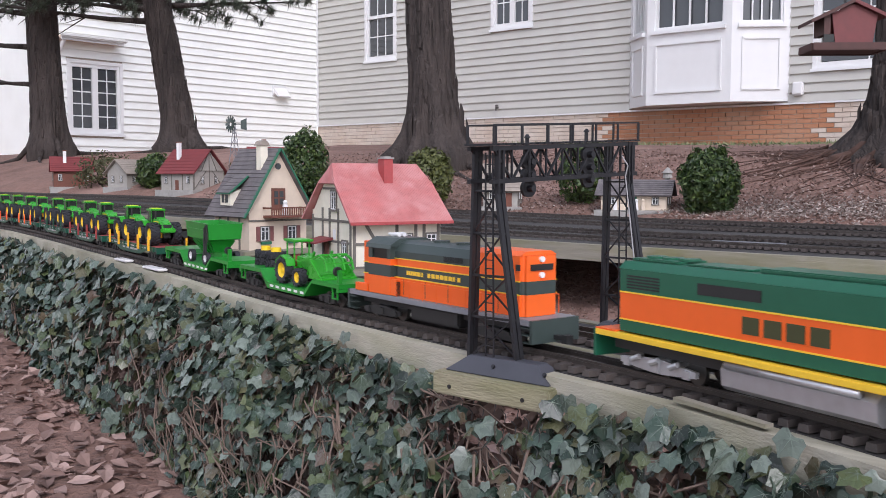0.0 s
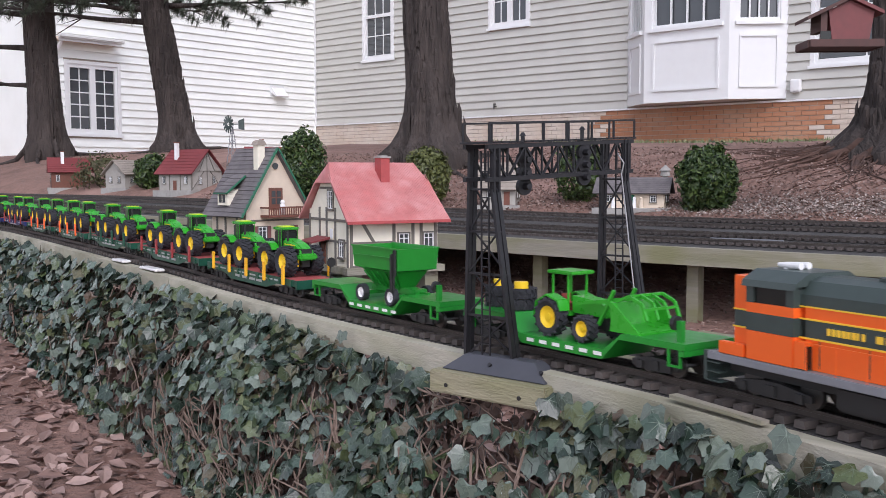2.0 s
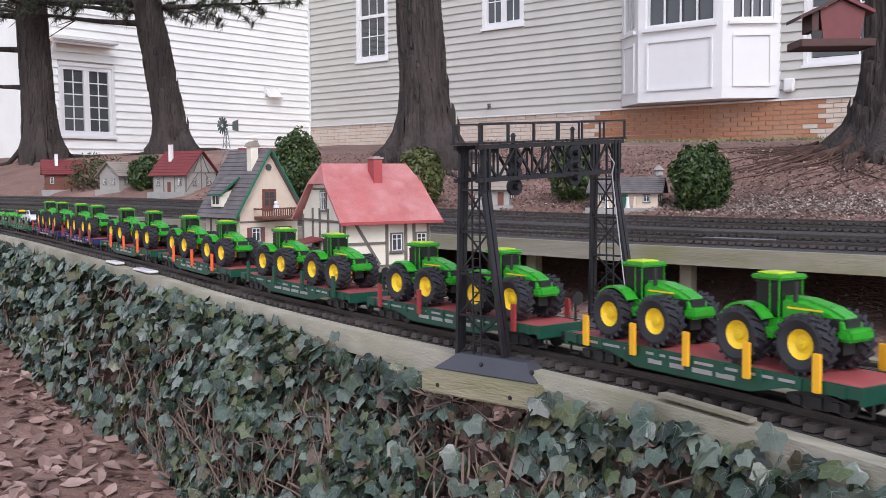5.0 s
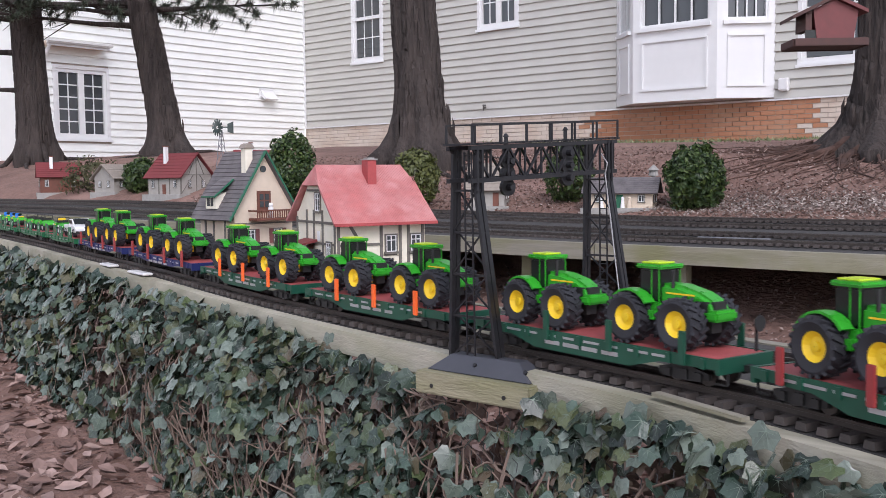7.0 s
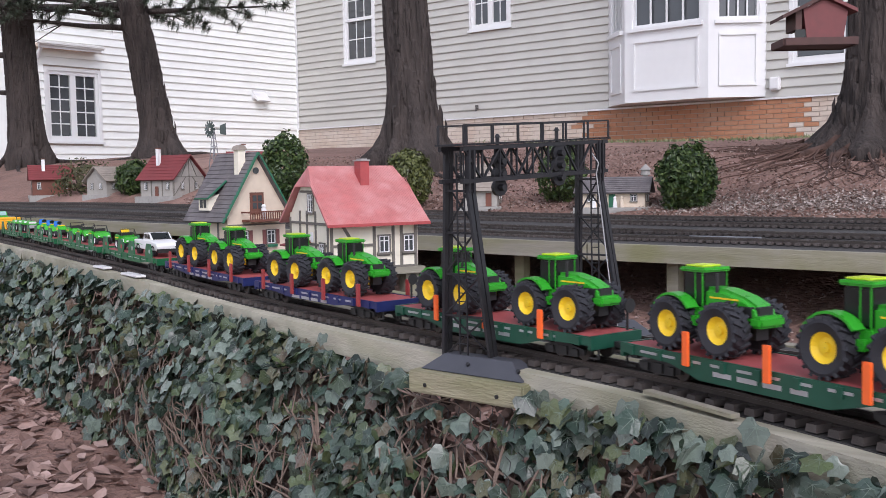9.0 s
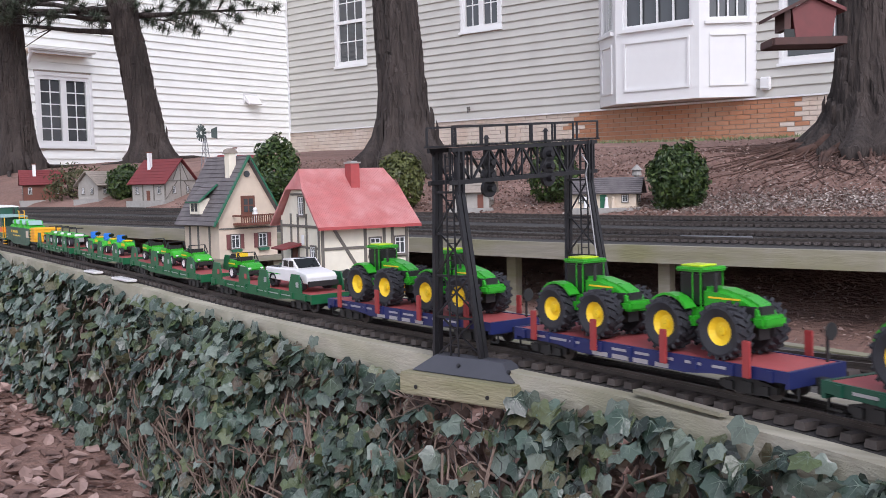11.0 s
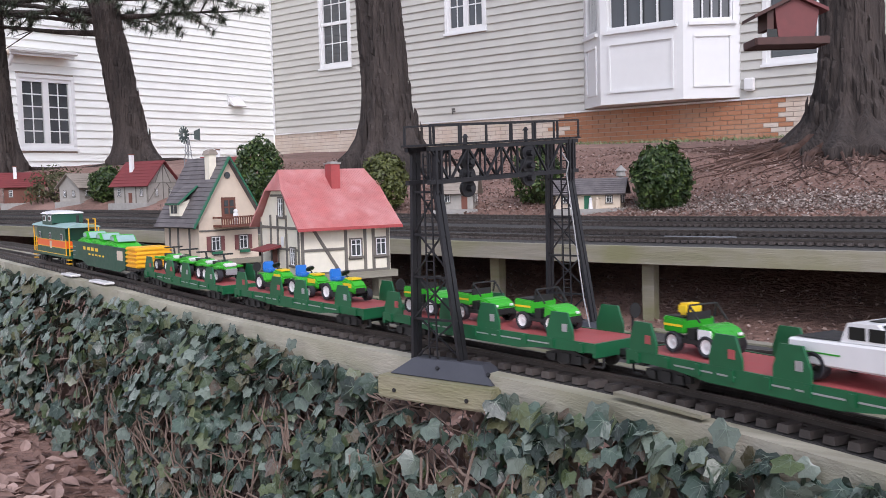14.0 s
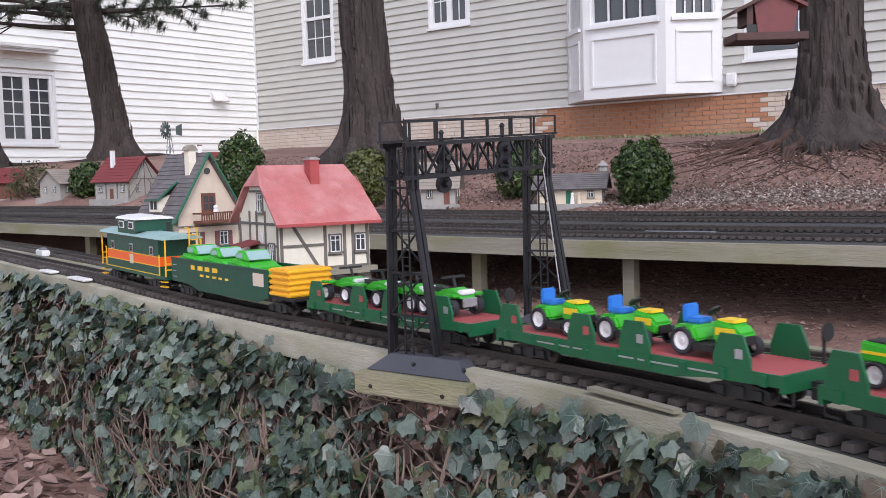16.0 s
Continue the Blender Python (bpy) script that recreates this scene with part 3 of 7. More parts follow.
# ---- track ----
def tie_mesh(w=0.100, a=0.0165, h=0.0090):
    bm = B()
    vs = box(bm, -a / 2, a / 2, -w / 2, w / 2, 0, h)
    for v in vs:
        if v.co.z > h / 2:
            v.co.x *= 0.86
            v.co.y *= 0.985
    return bm


def rail_strip(points, up=0.006):
    """A rail with foot and head along a row of places (x, y, z, angle)."""
    prof = [(-0.0042, 0), (0.0042, 0), (0.0042, 0.0018), (0.0012, 0.003), (0.0012, 0.0085), (0.0023, 0.009), (0.0023, 0.0125), (-0.0023, 0.0125), (-0.0023, 0.009), (-0.0012, 0.0085), (-0.0012, 0.003), (-0.0042, 0.0018)]
    bm = B()
    prev = None
    for x, y, z, a in points:
        ring = [bm.verts.new((x - p * math.sin(a), y + p * math.cos(a), z + up + q)) for p, q in prof]
        if prev:
            for i in range(len(ring)):
                j = (i + 1) % len(ring)
                bm.faces.new((prev[i], prev[j], ring[j], ring[i]))
        prev = ring
    bmesh.ops.recalc_face_normals(bm, faces=bm.faces)
    return bm


def joined_ties(places, material, parent):
    """Many ties in one mesh."""
    vs, fs = [], []
    b = tie_mesh()
    b.verts.index_update()
    base = [v.co.copy() for v in b.verts]
    faces = [[v.index for v in f.verts] for f in b.faces]
    b.free()
    for m in places:
        k = len(vs)
        vs.extend([tuple(m @ c) for c in base])
        fs.extend([[k + i for i in f] for f in faces])
    me = bpy.data.meshes.new("ties")
    me.from_pydata(vs, [], fs)
    me.materials.append(material)
    o = new("ties", me)
    o.parent = parent
    return tagged(o, kind="stuff")


for y in (3.07, 3.30, 3.62, 3.86):
    t = thing("far_track", Matrix.Identity(4), "black-tied model railway track on the far table", "railway track", "far tracks", "structure")
    xs = np.linspace(TX0, TX1, 60)
    for dy in (-0.0225, 0.0225):
        part("rail", rail_strip([(x, y + dy, table_z(y, x), 0.0) for x in xs]), M["rail"], t)
    joined_ties([pose(x, y, table_z(y, x) + 0.001) for x in np.arange(TX0, TX1, 0.0325)], M["tie"], t)
strip = thing("loose_rail", pose(-1.24, 3.185, table_z(3.185) + 0.002, 0, 0, 3), "pale grey strip of wood lying between far tracks", "wood strip")
one("lath", [(-0.14, 0.14, -0.006, 0.006, 0, 0.008)], M["loco_grey"], strip)

# ---- near track bed ----
bed = thing("near_track_bed", Matrix.Identity(4), "curved timber shelf carrying the near tracks, weathered grey front plank", "train table", kind="structure")


def ribbon(s0, s1, o0, o1, dz0, dz1, step=0.06, zf=None):
    """A bent board along the line between two offsets."""
    bm = B()
    prev = None
    n = max(2, int((s1 - s0) / step))
    for i in range(n + 1):
        s = s0 + (s1 - s0) * i / n
        ring = []
        for off, dz in ((o0, dz0), (o1, dz0), (o1, dz1), (o0, dz1)):
            x, y, z, a, _ = on_line(s, off)
            ring.append(bm.verts.new((x, y, (zf(z) if zf else z) + dz)))
        if prev:
            for k in range(4):
                bm.faces.new((prev[k], prev[(k + 1) % 4], ring[(k + 1) % 4], ring[k]))
        else:
            bm.faces.new(ring)
        prev = ring
    bm.faces.new(prev[::-1])
    bmesh.ops.recalc_face_normals(bm, faces=bm.faces)
    return bm


def second_z(z):
    return max(z, -0.03)


def second_off(s):
    """How far the passing track lies behind the near one."""
    return 0.17 + 0.02 * min(1.0, max(0.0, s + 1.0)) + 0.14 * min(1.0, max(0.0, (s - 0.15) / 0.5))


S_ENDS = [-11.8, -9.0, -6.3, -3.9, -2.75, -1.42, 0.02, 1.46, 3.0, 5.0, 8.0]
for s0, s1 in zip(S_ENDS, S_ENDS[1:]):
    rear = 0.235 if s1 < -1.0 else (0.34 if s1 < 0.5 else 0.40)
    part("front_plank", ribbon(s0 + 0.002, s1 - 0.002, -0.082, -0.0520, -0.048, -0.003), M["beam_front"], bed)
    part("deck_board", ribbon(s0, s1, -0.051, 0.075, -0.03, -0.002), M["deck"], bed)
    part("middle_plank", ribbon(s0, s1, 0.076, 0.104, -0.06, 0.004), M["beam"], bed)
    part("deck_board", ribbon(s0, s1, 0.105, rear, -0.033, -0.003, zf=second_z), M["deck"], bed)
    part("rear_plank", ribbon(s0, s1, rear + 0.001, rear + 0.028, -0.07, 0.0, zf=second_z), M["beam"], bed)
for s in np.arange(-11.5, 7.9, 0.9):
    for off in (-0.02, 0.21):
        x, y, z, a, _ = on_line(float(s), off)
        z = second_z(z) if off > 0.1 else z
        o = one("post", [(-0.03, 0.03, -0.03, 0.03, ground_z(x, y) - z - 0.08, -0.034)], M["beam"], bed)
        o.matrix_basis = pose(x, y, z, 0, 0, math.degrees(a))
for off, zf, nm, lab in ((0.0, None, "near_track", "model railway track with black ties and dull metal rails"), (0.28, second_z, "passing_track", "second model railway track beside the near one")):
    t = thing(nm, Matrix.Identity(4), lab, "railway track", kind="structure")
    for o in (-0.0225, 0.0225):
        pts = []
        for s in np.linspace(-11.8, 8.0, 400):
            x, y, z, a, _ = on_line(float(s), (second_off(s) if zf else 0.0) + o)
            pts.append((x, y, (zf(z) if zf else z), a))
        part("rail", rail_strip(pts), M["rail"], t)
    rest = []
    first = None
    for s in np.arange(-11.8, 8.0, 0.0325):
        x, y, z, a, g = on_line(float(s), second_off(s) if zf else 0.0)
        m = pose(x, y, (zf(z) if zf else z), 0, -math.degrees(g) if not zf else 0, math.degrees(a) + random.uniform(-1.5, 1.5))
        if off == 0.0 and -2.6 < s < 1.0:
            if first is None:
                first = part("tie", tie_mesh(), M["tie"], t)
                first.matrix_basis = m
            else:
                share("tie", first, t, m)
        else:
            rest.append(m)
    joined_ties(rest, M["tie"], t)
# ---- signal bridge over both tracks ----
gb = thing("signal_bridge", Matrix.Identity(4), "black lattice signal bridge standing over the model tracks", "signal bridge")


def tower(y, zb, xl, xr, xlt, xrt, ztop, zbend):
    """A lattice tower: an upright column, a raking one, cross bracing and a ladder."""
    h = 0.006
    for yy in (y - h, y + h):
        bm = B()
        bar(bm, (xl, yy, zb), (xlt, yy, ztop), 0.009, 0.005)
        part("upright_column", bm, M["gantry"], gb)
        bm = B()
        bar(bm, (xr, yy, zb), (xrt, yy, zbend), 0.009, 0.005)
        bar(bm, (xrt, yy, zbend - 0.004), (xrt, yy, ztop), 0.009, 0.005)
        part("raking_column", bm, M["gantry"], gb)
    n = 4
    L = lambda u: xl + (xlt - xl) * u
    R = lambda u: xr + (xrt - xr) * min(1.0, u)

    def brace(p, q, w):
        bm = B()
        bar(bm, p, q, w)
        part("brace", bm, M["gantry"], gb)
    for i in range(n):
        u0, u1 = i / n, (i + 1) / n
        z0, z1 = zb + (zbend - zb) * u0, zb + (zbend - zb) * u1
        brace((L(u0), y - h, z0), (R(u1), y - h, z1), 0.0024)
        brace((R(u0), y + h, z0), (L(u1), y + h, z1), 0.0024)
        brace((L(u1), y - h, z1), (R(u1), y - h, z1), 0.0035)
        for q in (L, R):
            brace((q(u1), y - h, z1), (q(u1), y + h, z1), 0.0035)
    xc = (xl + xr) / 2 - 0.002
    bm = B()
    for dx in (-0.008, 0.008):
        bar(bm, (xc + dx, y - h - 0.006, zb), (xc + dx * 0.9 - 0.004, y - h - 0.006, ztop - 0.005), 0.0022)
    for k in range(24):
        z = zb + 0.01 + (ztop - zb - 0.02) * k / 23
        bar(bm, (xc - 0.008 - 0.003 * k / 23, y - h - 0.006, z), (xc + 0.008 - 0.003 * k / 23, y - h - 0.006, z), 0.0016)
    part("ladder", bm, M["gantry"], gb)


tower(0.902, 0.014, -0.721, -0.625, -0.712, -0.667, 0.351, 0.285)
tower(1.285, 0.012, -0.706, -0.606, -0.702, -0.656, 0.374, 0.300)
bm = B()
for x0, x1 in ((-0.712, -0.702), (-0.667, -0.656)):
    for z0, z1 in ((0.300, 0.316), (0.352, 0.372)):
        bar(bm, (x0, 0.880, z0), (x1, 1.310, z1), 0.007)
part("chord", bm, M["gantry"], gb)
for side, (x0, x1) in enumerate(((-0.712, -0.702), (-0.667, -0.656))):
    for k in range(9):
        u0, u1 = k / 9, (k + 1) / 9
        y0, y1 = 0.886 + 0.416 * u0, 0.886 + 0.416 * u1
        bm = B()
        P = lambda u, y, top: (x0 + (x1 - x0) * u, y, (0.352 if top else 0.300) + (0.020 if top else 0.016) * u)
        bar(bm, P(u0, y0, k % 2 == 0), P(u1, y1, k % 2 == 1), 0.0035)
        part("truss_bar", bm, M["gantry"], gb)
        bm = B()
        bar(bm, P(u1, y1, True), P(u1, y1, False), 0.003)
        part("truss_post", bm, M["gantry"], gb)
for k in range(22):
    u = k / 21
    bm = B()
    bar(bm, (-0.716 + 0.010 * u, 0.880 + 0.43 * u, 0.358 + 0.02 * u), (-0.661 + 0.010 * u, 0.880 + 0.43 * u, 0.358 + 0.02 * u), 0.014, 0.003)
    part("walkway_plank", bm, M["gantry"], gb)
for side, (x0, x1) in enumerate(((-0.715, -0.706), (-0.662, -0.652))):
    bm = B()
    for k in range(7):
        u = k / 6
        bar(bm, (x0 + (x1 - x0) * u, 0.880 + 0.430 * u, 0.358 + 0.018 * u), (x0 + (x1 - x0) * u, 0.880 + 0.430 * u, 0.389 + 0.022 * u), 0.0032)
    bar(bm, (x0, 0.880, 0.389), (x1, 1.310, 0.411), 0.003)
    part("handrail", bm, M["gantry"], gb)


def signal_head(x, y, z0):
    bm = B()
    cyl(bm, (x, y, z0 - 0.06), (x, y, z0 + 0.028), 0.0035, seg=8)
    part("signal_mast", bm, M["gantry"], gb)
    bm = B()
    cyl(bm, (x, y, z0 + 0.028), (x, y, z0 + 0.034), 0.006, 0.002, seg=10)
    part("finial", bm, M["gantry"], gb)
    bm = B()
    for dz in (-0.012, -0.034, -0.056):
        cyl(bm, (x + 0.003, y - 0.004, z0 + dz), (x + 0.010, y - 0.006, z0 + dz), 0.0145, seg=16)
        cyl(bm, (x + 0.010, y - 0.006, z0 + dz), (x + 0.022, y - 0.010, z0 + dz), 0.006, 0.005, seg=10)
    part("signal_disc", bm, M["gantry"], gb)


signal_head(-0.668, 1.155, 0.360)
signal_head(-0.685, 1.000, 0.345)
bm = B()
pts = [(-0.60, 1.262, 0.0), (-0.618, 1.262, 0.08), (-0.628, 1.262, 0.15), (-0.640, 1.262, 0.24), (-0.650, 1.262, 0.31), (-0.645, 1.262, 0.33), (-0.660, 1.262, 0.35)]
for a, b in zip(pts, pts[1:]):
    cyl(bm, a, b, 0.0013, seg=6)
part("wire", bm, M["wire"], gb, "loose silvery signal wire")


def tower_foot(x0, x1, y0, y1, z):
    bm = B()
    vs = box(bm, x0, x1, y0, y1, z, z + 0.026)
    for v in vs:
        if v.co.z > z + 0.013:
            v.co.x = x0 + 0.035 if v.co.x < (x0 + x1) / 2 else x1 - 0.035
            v.co.y = y0 + 0.022 if v.co.y < (y0 + y1) / 2 else y1 - 0.012
    bmesh.ops.bevel(bm, geom=bm.edges[:], offset=0.0015, segments=1, affect="EDGES")
    part("foot", bm, M["slate"], gb, "slate grey sloping foot")
    for dx in (0.45, 0.93):
        bm = B()
        xx = x0 + (x1 - x0) * dx
        cyl(bm, (xx, y0 + 0.013, z + 0.013), (xx, y0 + 0.009, z + 0.016), 0.0032, seg=10)
        part("bolt", bm, M["gantry"], gb)


tower_foot(-0.748, -0.543, 0.864, 0.924, -0.006)
tower_foot(-0.735, -0.560, 1.252, 1.318, 0.0075)
blk = thing("footing_block", pose(-0.649, 0.888, -0.0225), "mossy yellow-green timber block bolted under the signal bridge", "timber block")
one("block", [(-0.112, 0.118, -0.040, -0.006, -0.021, 0.0155)], M["beam_green"], blk, bevel=0.003)
for dx in (-0.075, 0.07):
    bm = B()
    cyl(bm, (dx, -0.0395, -0.006), (dx, -0.0415, -0.006), 0.0035, seg=10)
    part("bolt_hole", bm, M["black"], blk)
splint = thing("split_lath", pose(-0.22, 0.788, 0.0165, 0, 0, -22), "splintered strip of bare wood lying along the plank", "wood strip")
one("lath", [(-0.10, 0.06, -0.007, 0.007, 0, 0.005)], M["beam"], splint)
for i, (xx, ln) in enumerate(((-2.50, 0.11), (-2.22, 0.14))):
    s_ = float(np.interp(xx, LX, LS))
    x, y, z, a, _ = on_line(s_, -0.068)
    cl = thing("pale_shingle", pose(x, y, z + 0.001, 0, 0, math.degrees(a)), "pale weathered wood shim lying on the plank", "wood shim", "wood shims")
    one("shim", [(-ln / 2, ln / 2, -0.016, 0.014, 0, 0.007)], M["white"], cl, bevel=0.002)
s_ = float(np.interp(-3.15, LX, LS))
x, y, z, a, _ = on_line(s_, 0.092)
sw = thing("switch_machine", pose(x, y, z + 0.006, 0, 0, math.degrees(a)), "small white point motor box between the tracks", "switch box")
one("housing", [(-0.05, 0.05, -0.014, 0.014, 0, 0.022)], M["white"], sw, bevel=0.003)
one("cover", [(-0.02, 0.02, -0.012, 0.012, 0.0225, 0.030)], M["loco_grey"], sw, bevel=0.002)


# ---- model houses ----
def tiny_window(parent, m, w, h, frame=None, shutters=None, box_=False):
    f = one("window_frame", [(-w / 2 - 0.004, -w / 2, -0.004, 0.0, -0.004, h + 0.004), (w / 2, w / 2 + 0.004, -0.004, 0.0, -0.004, h + 0.004), (-w / 2, w / 2, -0.004, 0.0, h, h + 0.004), (-w / 2 - 0.006, w / 2 + 0.006, -0.007, 0.0, -0.006, 0.0)], frame or M["timber"], parent)
    f.matrix_basis = m
    g = one("pane", [(-w / 2, w / 2, -0.0012, -0.0002, 0, h)], M["dark_glass"], parent)
    g.matrix_basis = m
    b = one("glazing_grid", [(-w / 2, -w / 2 + 0.0025, -0.0035, -0.0013, 0, h), (w / 2 - 0.0025, w / 2, -0.0035, -0.0013, 0, h), (-0.0012, 0.0012, -0.0035, -0.0013, 0, h), (-w / 2 + 0.0025, w / 2 - 0.0025, -0.0033, -0.0014, h * 0.68, h * 0.68 + 0.002), (-w / 2 + 0.0025, w / 2 - 0.0025, -0.0033, -0.0014, 0, 0.002), (-w / 2 + 0.0025, w / 2 - 0.0025, -0.0033, -0.0014, h - 0.002, h)], M["white"], parent)
    b.matrix_basis = m
    if shutters:
        for sx in (-1, 1):
            s = one("shutter", [(sx * (w / 2 + 0.005), sx * (w / 2 + 0.005 + w * 0.42), -0.004, 0.0, -0.003, h + 0.003)], shutters, parent)
            s.matrix_basis = m
    if box_:
        s = one("flower_box", [(-w / 2 - 0.004, w / 2 + 0.004, -0.014, -0.0075, -0.014, -0.004)], M["green_trim"], parent)
        s.matrix_basis = m


def roof_plane(parent, corners, thick, material, rows=0, label="", name="roof", steps=False):
    """A roof slope through four corners (low-left, low-right, high-right, high-left), with raised courses."""
    a, b, c, d = (Vector(p) for p in corners)
    n = (b - a).cross(d - a).normalized()
    bm = B()
    lo = [bm.verts.new(p - n * thick) for p in (a, b, c, d)]
    hi = [bm.verts.new(p) for p in (a, b, c, d)]
    bm.faces.new(hi), bm.faces.new(lo[::-1])
    for i in range(4):
        bm.faces.new((lo[i], lo[(i + 1) % 4], hi[(i + 1) % 4], hi[i]))
    o = part(name, bm, material, parent, label)
    if rows:
        bm = B()
        for k in range(rows):
            u, v = k / rows, (k + 0.93) / rows
            if steps:  # ribs up the slope
                p0, p1 = a.lerp(b, u), d.lerp(c, u)
                bar(bm, p0 + n * 0.0004, p1 + n * 0.0004, 0.0016)
            else:
                q = [a.lerp(d, u) + n * 0.0022, b.lerp(c, u) + n * 0.0022, b.lerp(c, v) + n * 0.0003, a.lerp(d, v) + n * 0.0003]
                ql = [p - n * 0.003 for p in q]
                v4 = [bm.verts.new(p) for p in q]
                l4 = [bm.verts.new(p) for p in ql]
                bm.faces.new(v4)
                for i in range(4):
                    bm.faces.new((l4[i], l4[(i + 1) % 4], v4[(i + 1) % 4], v4[i]))
        bmesh.ops.recalc_face_normals(bm, faces=bm.faces)
        tagged(part("roof_relief", bm, material, o), kind="stuff")
    return o


def red_house():
    L, W, zb = 0.303, 0.348, 0.068
    ze, zr = 0.191 - zb, 0.345 - zb
    h = thing("half_timbered_house", pose(-1.53, 1.401, zb, 0, 0, 70), "cream half-timbered model house with a faded red roof", "model house")
    ov, ox = 0.036, 0.020
    slope = (zr - ze) / (W / 2)
    wz = ze + slope * ov  # wall top under the roof
    one("front_wall", [(ox, L - ox, ov, ov + 0.008, 0, wz - 0.006)], M["cream"], h)
    one("back_wall", [(ox, L - ox, W - ov - 0.008, W - ov, 0, wz - 0.006)], M["cream"], h)
    for x0 in (ox, L - ox - 0.008):
        bm = B()
        prism(bm, [(ov + 0.0081, 0), (W - ov - 0.0081, 0), (W - ov - 0.0081, wz - 0.01), (W / 2 + 0.03, zr - 0.035), (W / 2 - 0.03, zr - 0.035), (ov + 0.0081, wz - 0.01)], x0, x0 + 0.008, Matrix(((0, 1, 0, 0), (1, 0, 0, 0), (0, 0, 1, 0), (0, 0, 0, 1))))
        part("gable_wall", bm, M["cream"], h)
    T = M["timber"]

    def front(x0, x1, z0, z1):
        one("timber", [(x0, x1, ov - 0.003, ov - 0.0001, z0, z1)], T, h)
    for x in (0.026, 0.150, 0.207, 0.232, 0.276):
        front(x - 0.004, x + 0.004, 0.0, wz - 0.02)
    front(0.030, 0.146, 0.060, 0.067)
    front(0.030, 0.272, -0.002, 0.005)
    front(0.020, 0.283, wz - 0.02, wz - 0.012)
    for x in (0.1785, 0.254):
        front(x - 0.0215, x + 0.0175, 0.032, 0.037)
    bm = B()
    bar(bm, (0.048, ov - 0.0015, wz - 0.022), (0.128, ov - 0.0015, 0.006), 0.003, 0.008)
    part("timber", bm, T, h)
    for x in (0.179, 0.254):
        tiny_window(h, pose(x, ov - 0.0005, 0.042), 0.030, 0.044)
    G = pose(ox, W, 0, 0, 0, -90)  # left gable: x runs towards the front corner, y into the wall

    def gable(x0, x1, z0, z1):
        o = one("timber", [(x0, x1, -0.003, -0.0001, z0, z1)], T, h)
        o.matrix_basis = G
    for x in (0.042, 0.115, 0.165, 0.225, 0.306):
        gable(x - 0.004, x + 0.004, 0.0, wz - 0.02 if x < 0.06 or x > 0.28 else 0.155)
    gable(0.046, 0.302, 0.118, 0.125)
    gable(0.046, 0.302, 0.062, 0.068)
    gable(0.119, 0.221, 0.205, 0.211)
    tiny_window(h, G @ pose(0.195, 0, 0.152), 0.034, 0.048)
    tiny_window(h, G @ pose(0.268, 0, 0.025), 0.030, 0.044)
    d = one("door", [(0.128, 0.160, -0.004, 0.0, 0.0, 0.060)], M["brown"], h, "dark brown plank door")
    d.matrix_basis = G
    bm = B()
    prism(bm, [(0.0, 0.075), (-0.055, 0.062), (-0.055, 0.058), (0.0, 0.068)], 0.095, 0.185, G @ Matrix(((0, 1, 0, 0), (1, 0, 0, 0), (0, 0, 1, 0), (0, 0, 0, 1))))
    part("porch_roof", bm, M["red_roof_dark"], h, "small dark red canopy over the door")
    s = one("sign", [(0.198, 0.212, -0.006, -0.0031, 0.072, 0.098)], M["white"], h)
    s.matrix_basis = G
    # roof with clipped gables
    k = 0.040  # length of each clip along the ridge
    kz = zr - 0.055
    kw = (zr - kz) / slope
    ins = 0.022
    mr = M["red_roof"]

    def slab(pts, name, label=""):
        bm = B()
        P = [Vector(p) for p in pts]
        n = (P[1] - P[0]).cross(P[2] - P[0]).normalized()
        lo = [bm.verts.new(p - n * 0.006) for p in P]
        hi = [bm.verts.new(p) for p in P]
        bm.faces.new(hi), bm.faces.new(lo[::-1])
        for i in range(len(P)):
            j = (i + 1) % len(P)
            bm.faces.new((lo[i], lo[j], hi[j], hi[i]))
        return part(name, bm, mr, h, label)
    f = slab([(0, 0, ze), (L, 0, ze), (L - 0.004, W / 2 - kw, kz), (L - ins, W / 2, zr), (ins, W / 2, zr), (0.004, W / 2 - kw, kz)], "roof_slope", "faded red embossed sheet roof")
    b = slab([(L, W, ze), (0, W, ze), (0.004, W / 2 + kw, kz), (ins, W / 2, zr), (L - ins, W / 2, zr), (L - 0.004, W / 2 + kw, kz)], "roof_slope")
    slab([(0.004, W / 2 + kw, kz), (0.004, W / 2 - kw, kz), (ins, W / 2, zr)], "roof_clip")
    slab([(L - 0.004, W / 2 - kw, kz), (L - 0.004, W / 2 + kw, kz), (L - ins, W / 2, zr)], "roof_clip")
    bm = B()
    a0, n = Vector((0, 0, ze)), Vector((0, -slope, 1)).normalized()
    for i in range(60):
        x = 0.004 + (L - 0.008) * i / 59
        e = 1.0 if ins < x < L - ins else 0.78
        bar(bm, Vector((x, 0.002, ze + slope * 0.002)) + n * 0.0002, Vector((x, W / 2 * e, ze + (zr - ze) * e)) + n * 0.0002, 0.0013)
    tagged(part("roof_ribs", bm, mr, f), kind="stuff")
    bm = B()
    vs = box(bm, 0.150, 0.176, 0.112, 0.150, zr - 0.055, zr + 0.012)
    part("chimney", bm, M["chimney_red"], h, "red brick-patterned chimney")
    one("chimney_cap", [(0.147, 0.179, 0.109, 0.153, zr + 0.012, zr + 0.016), (0.154, 0.172, 0.116, 0.146, zr + 0.016, zr + 0.019)], M["stone_base"], h)
    one("fascia", [(0.0, L, -0.003, -0.0005, ze - 0.008, ze)], M["chimney_red"], h)
    return h


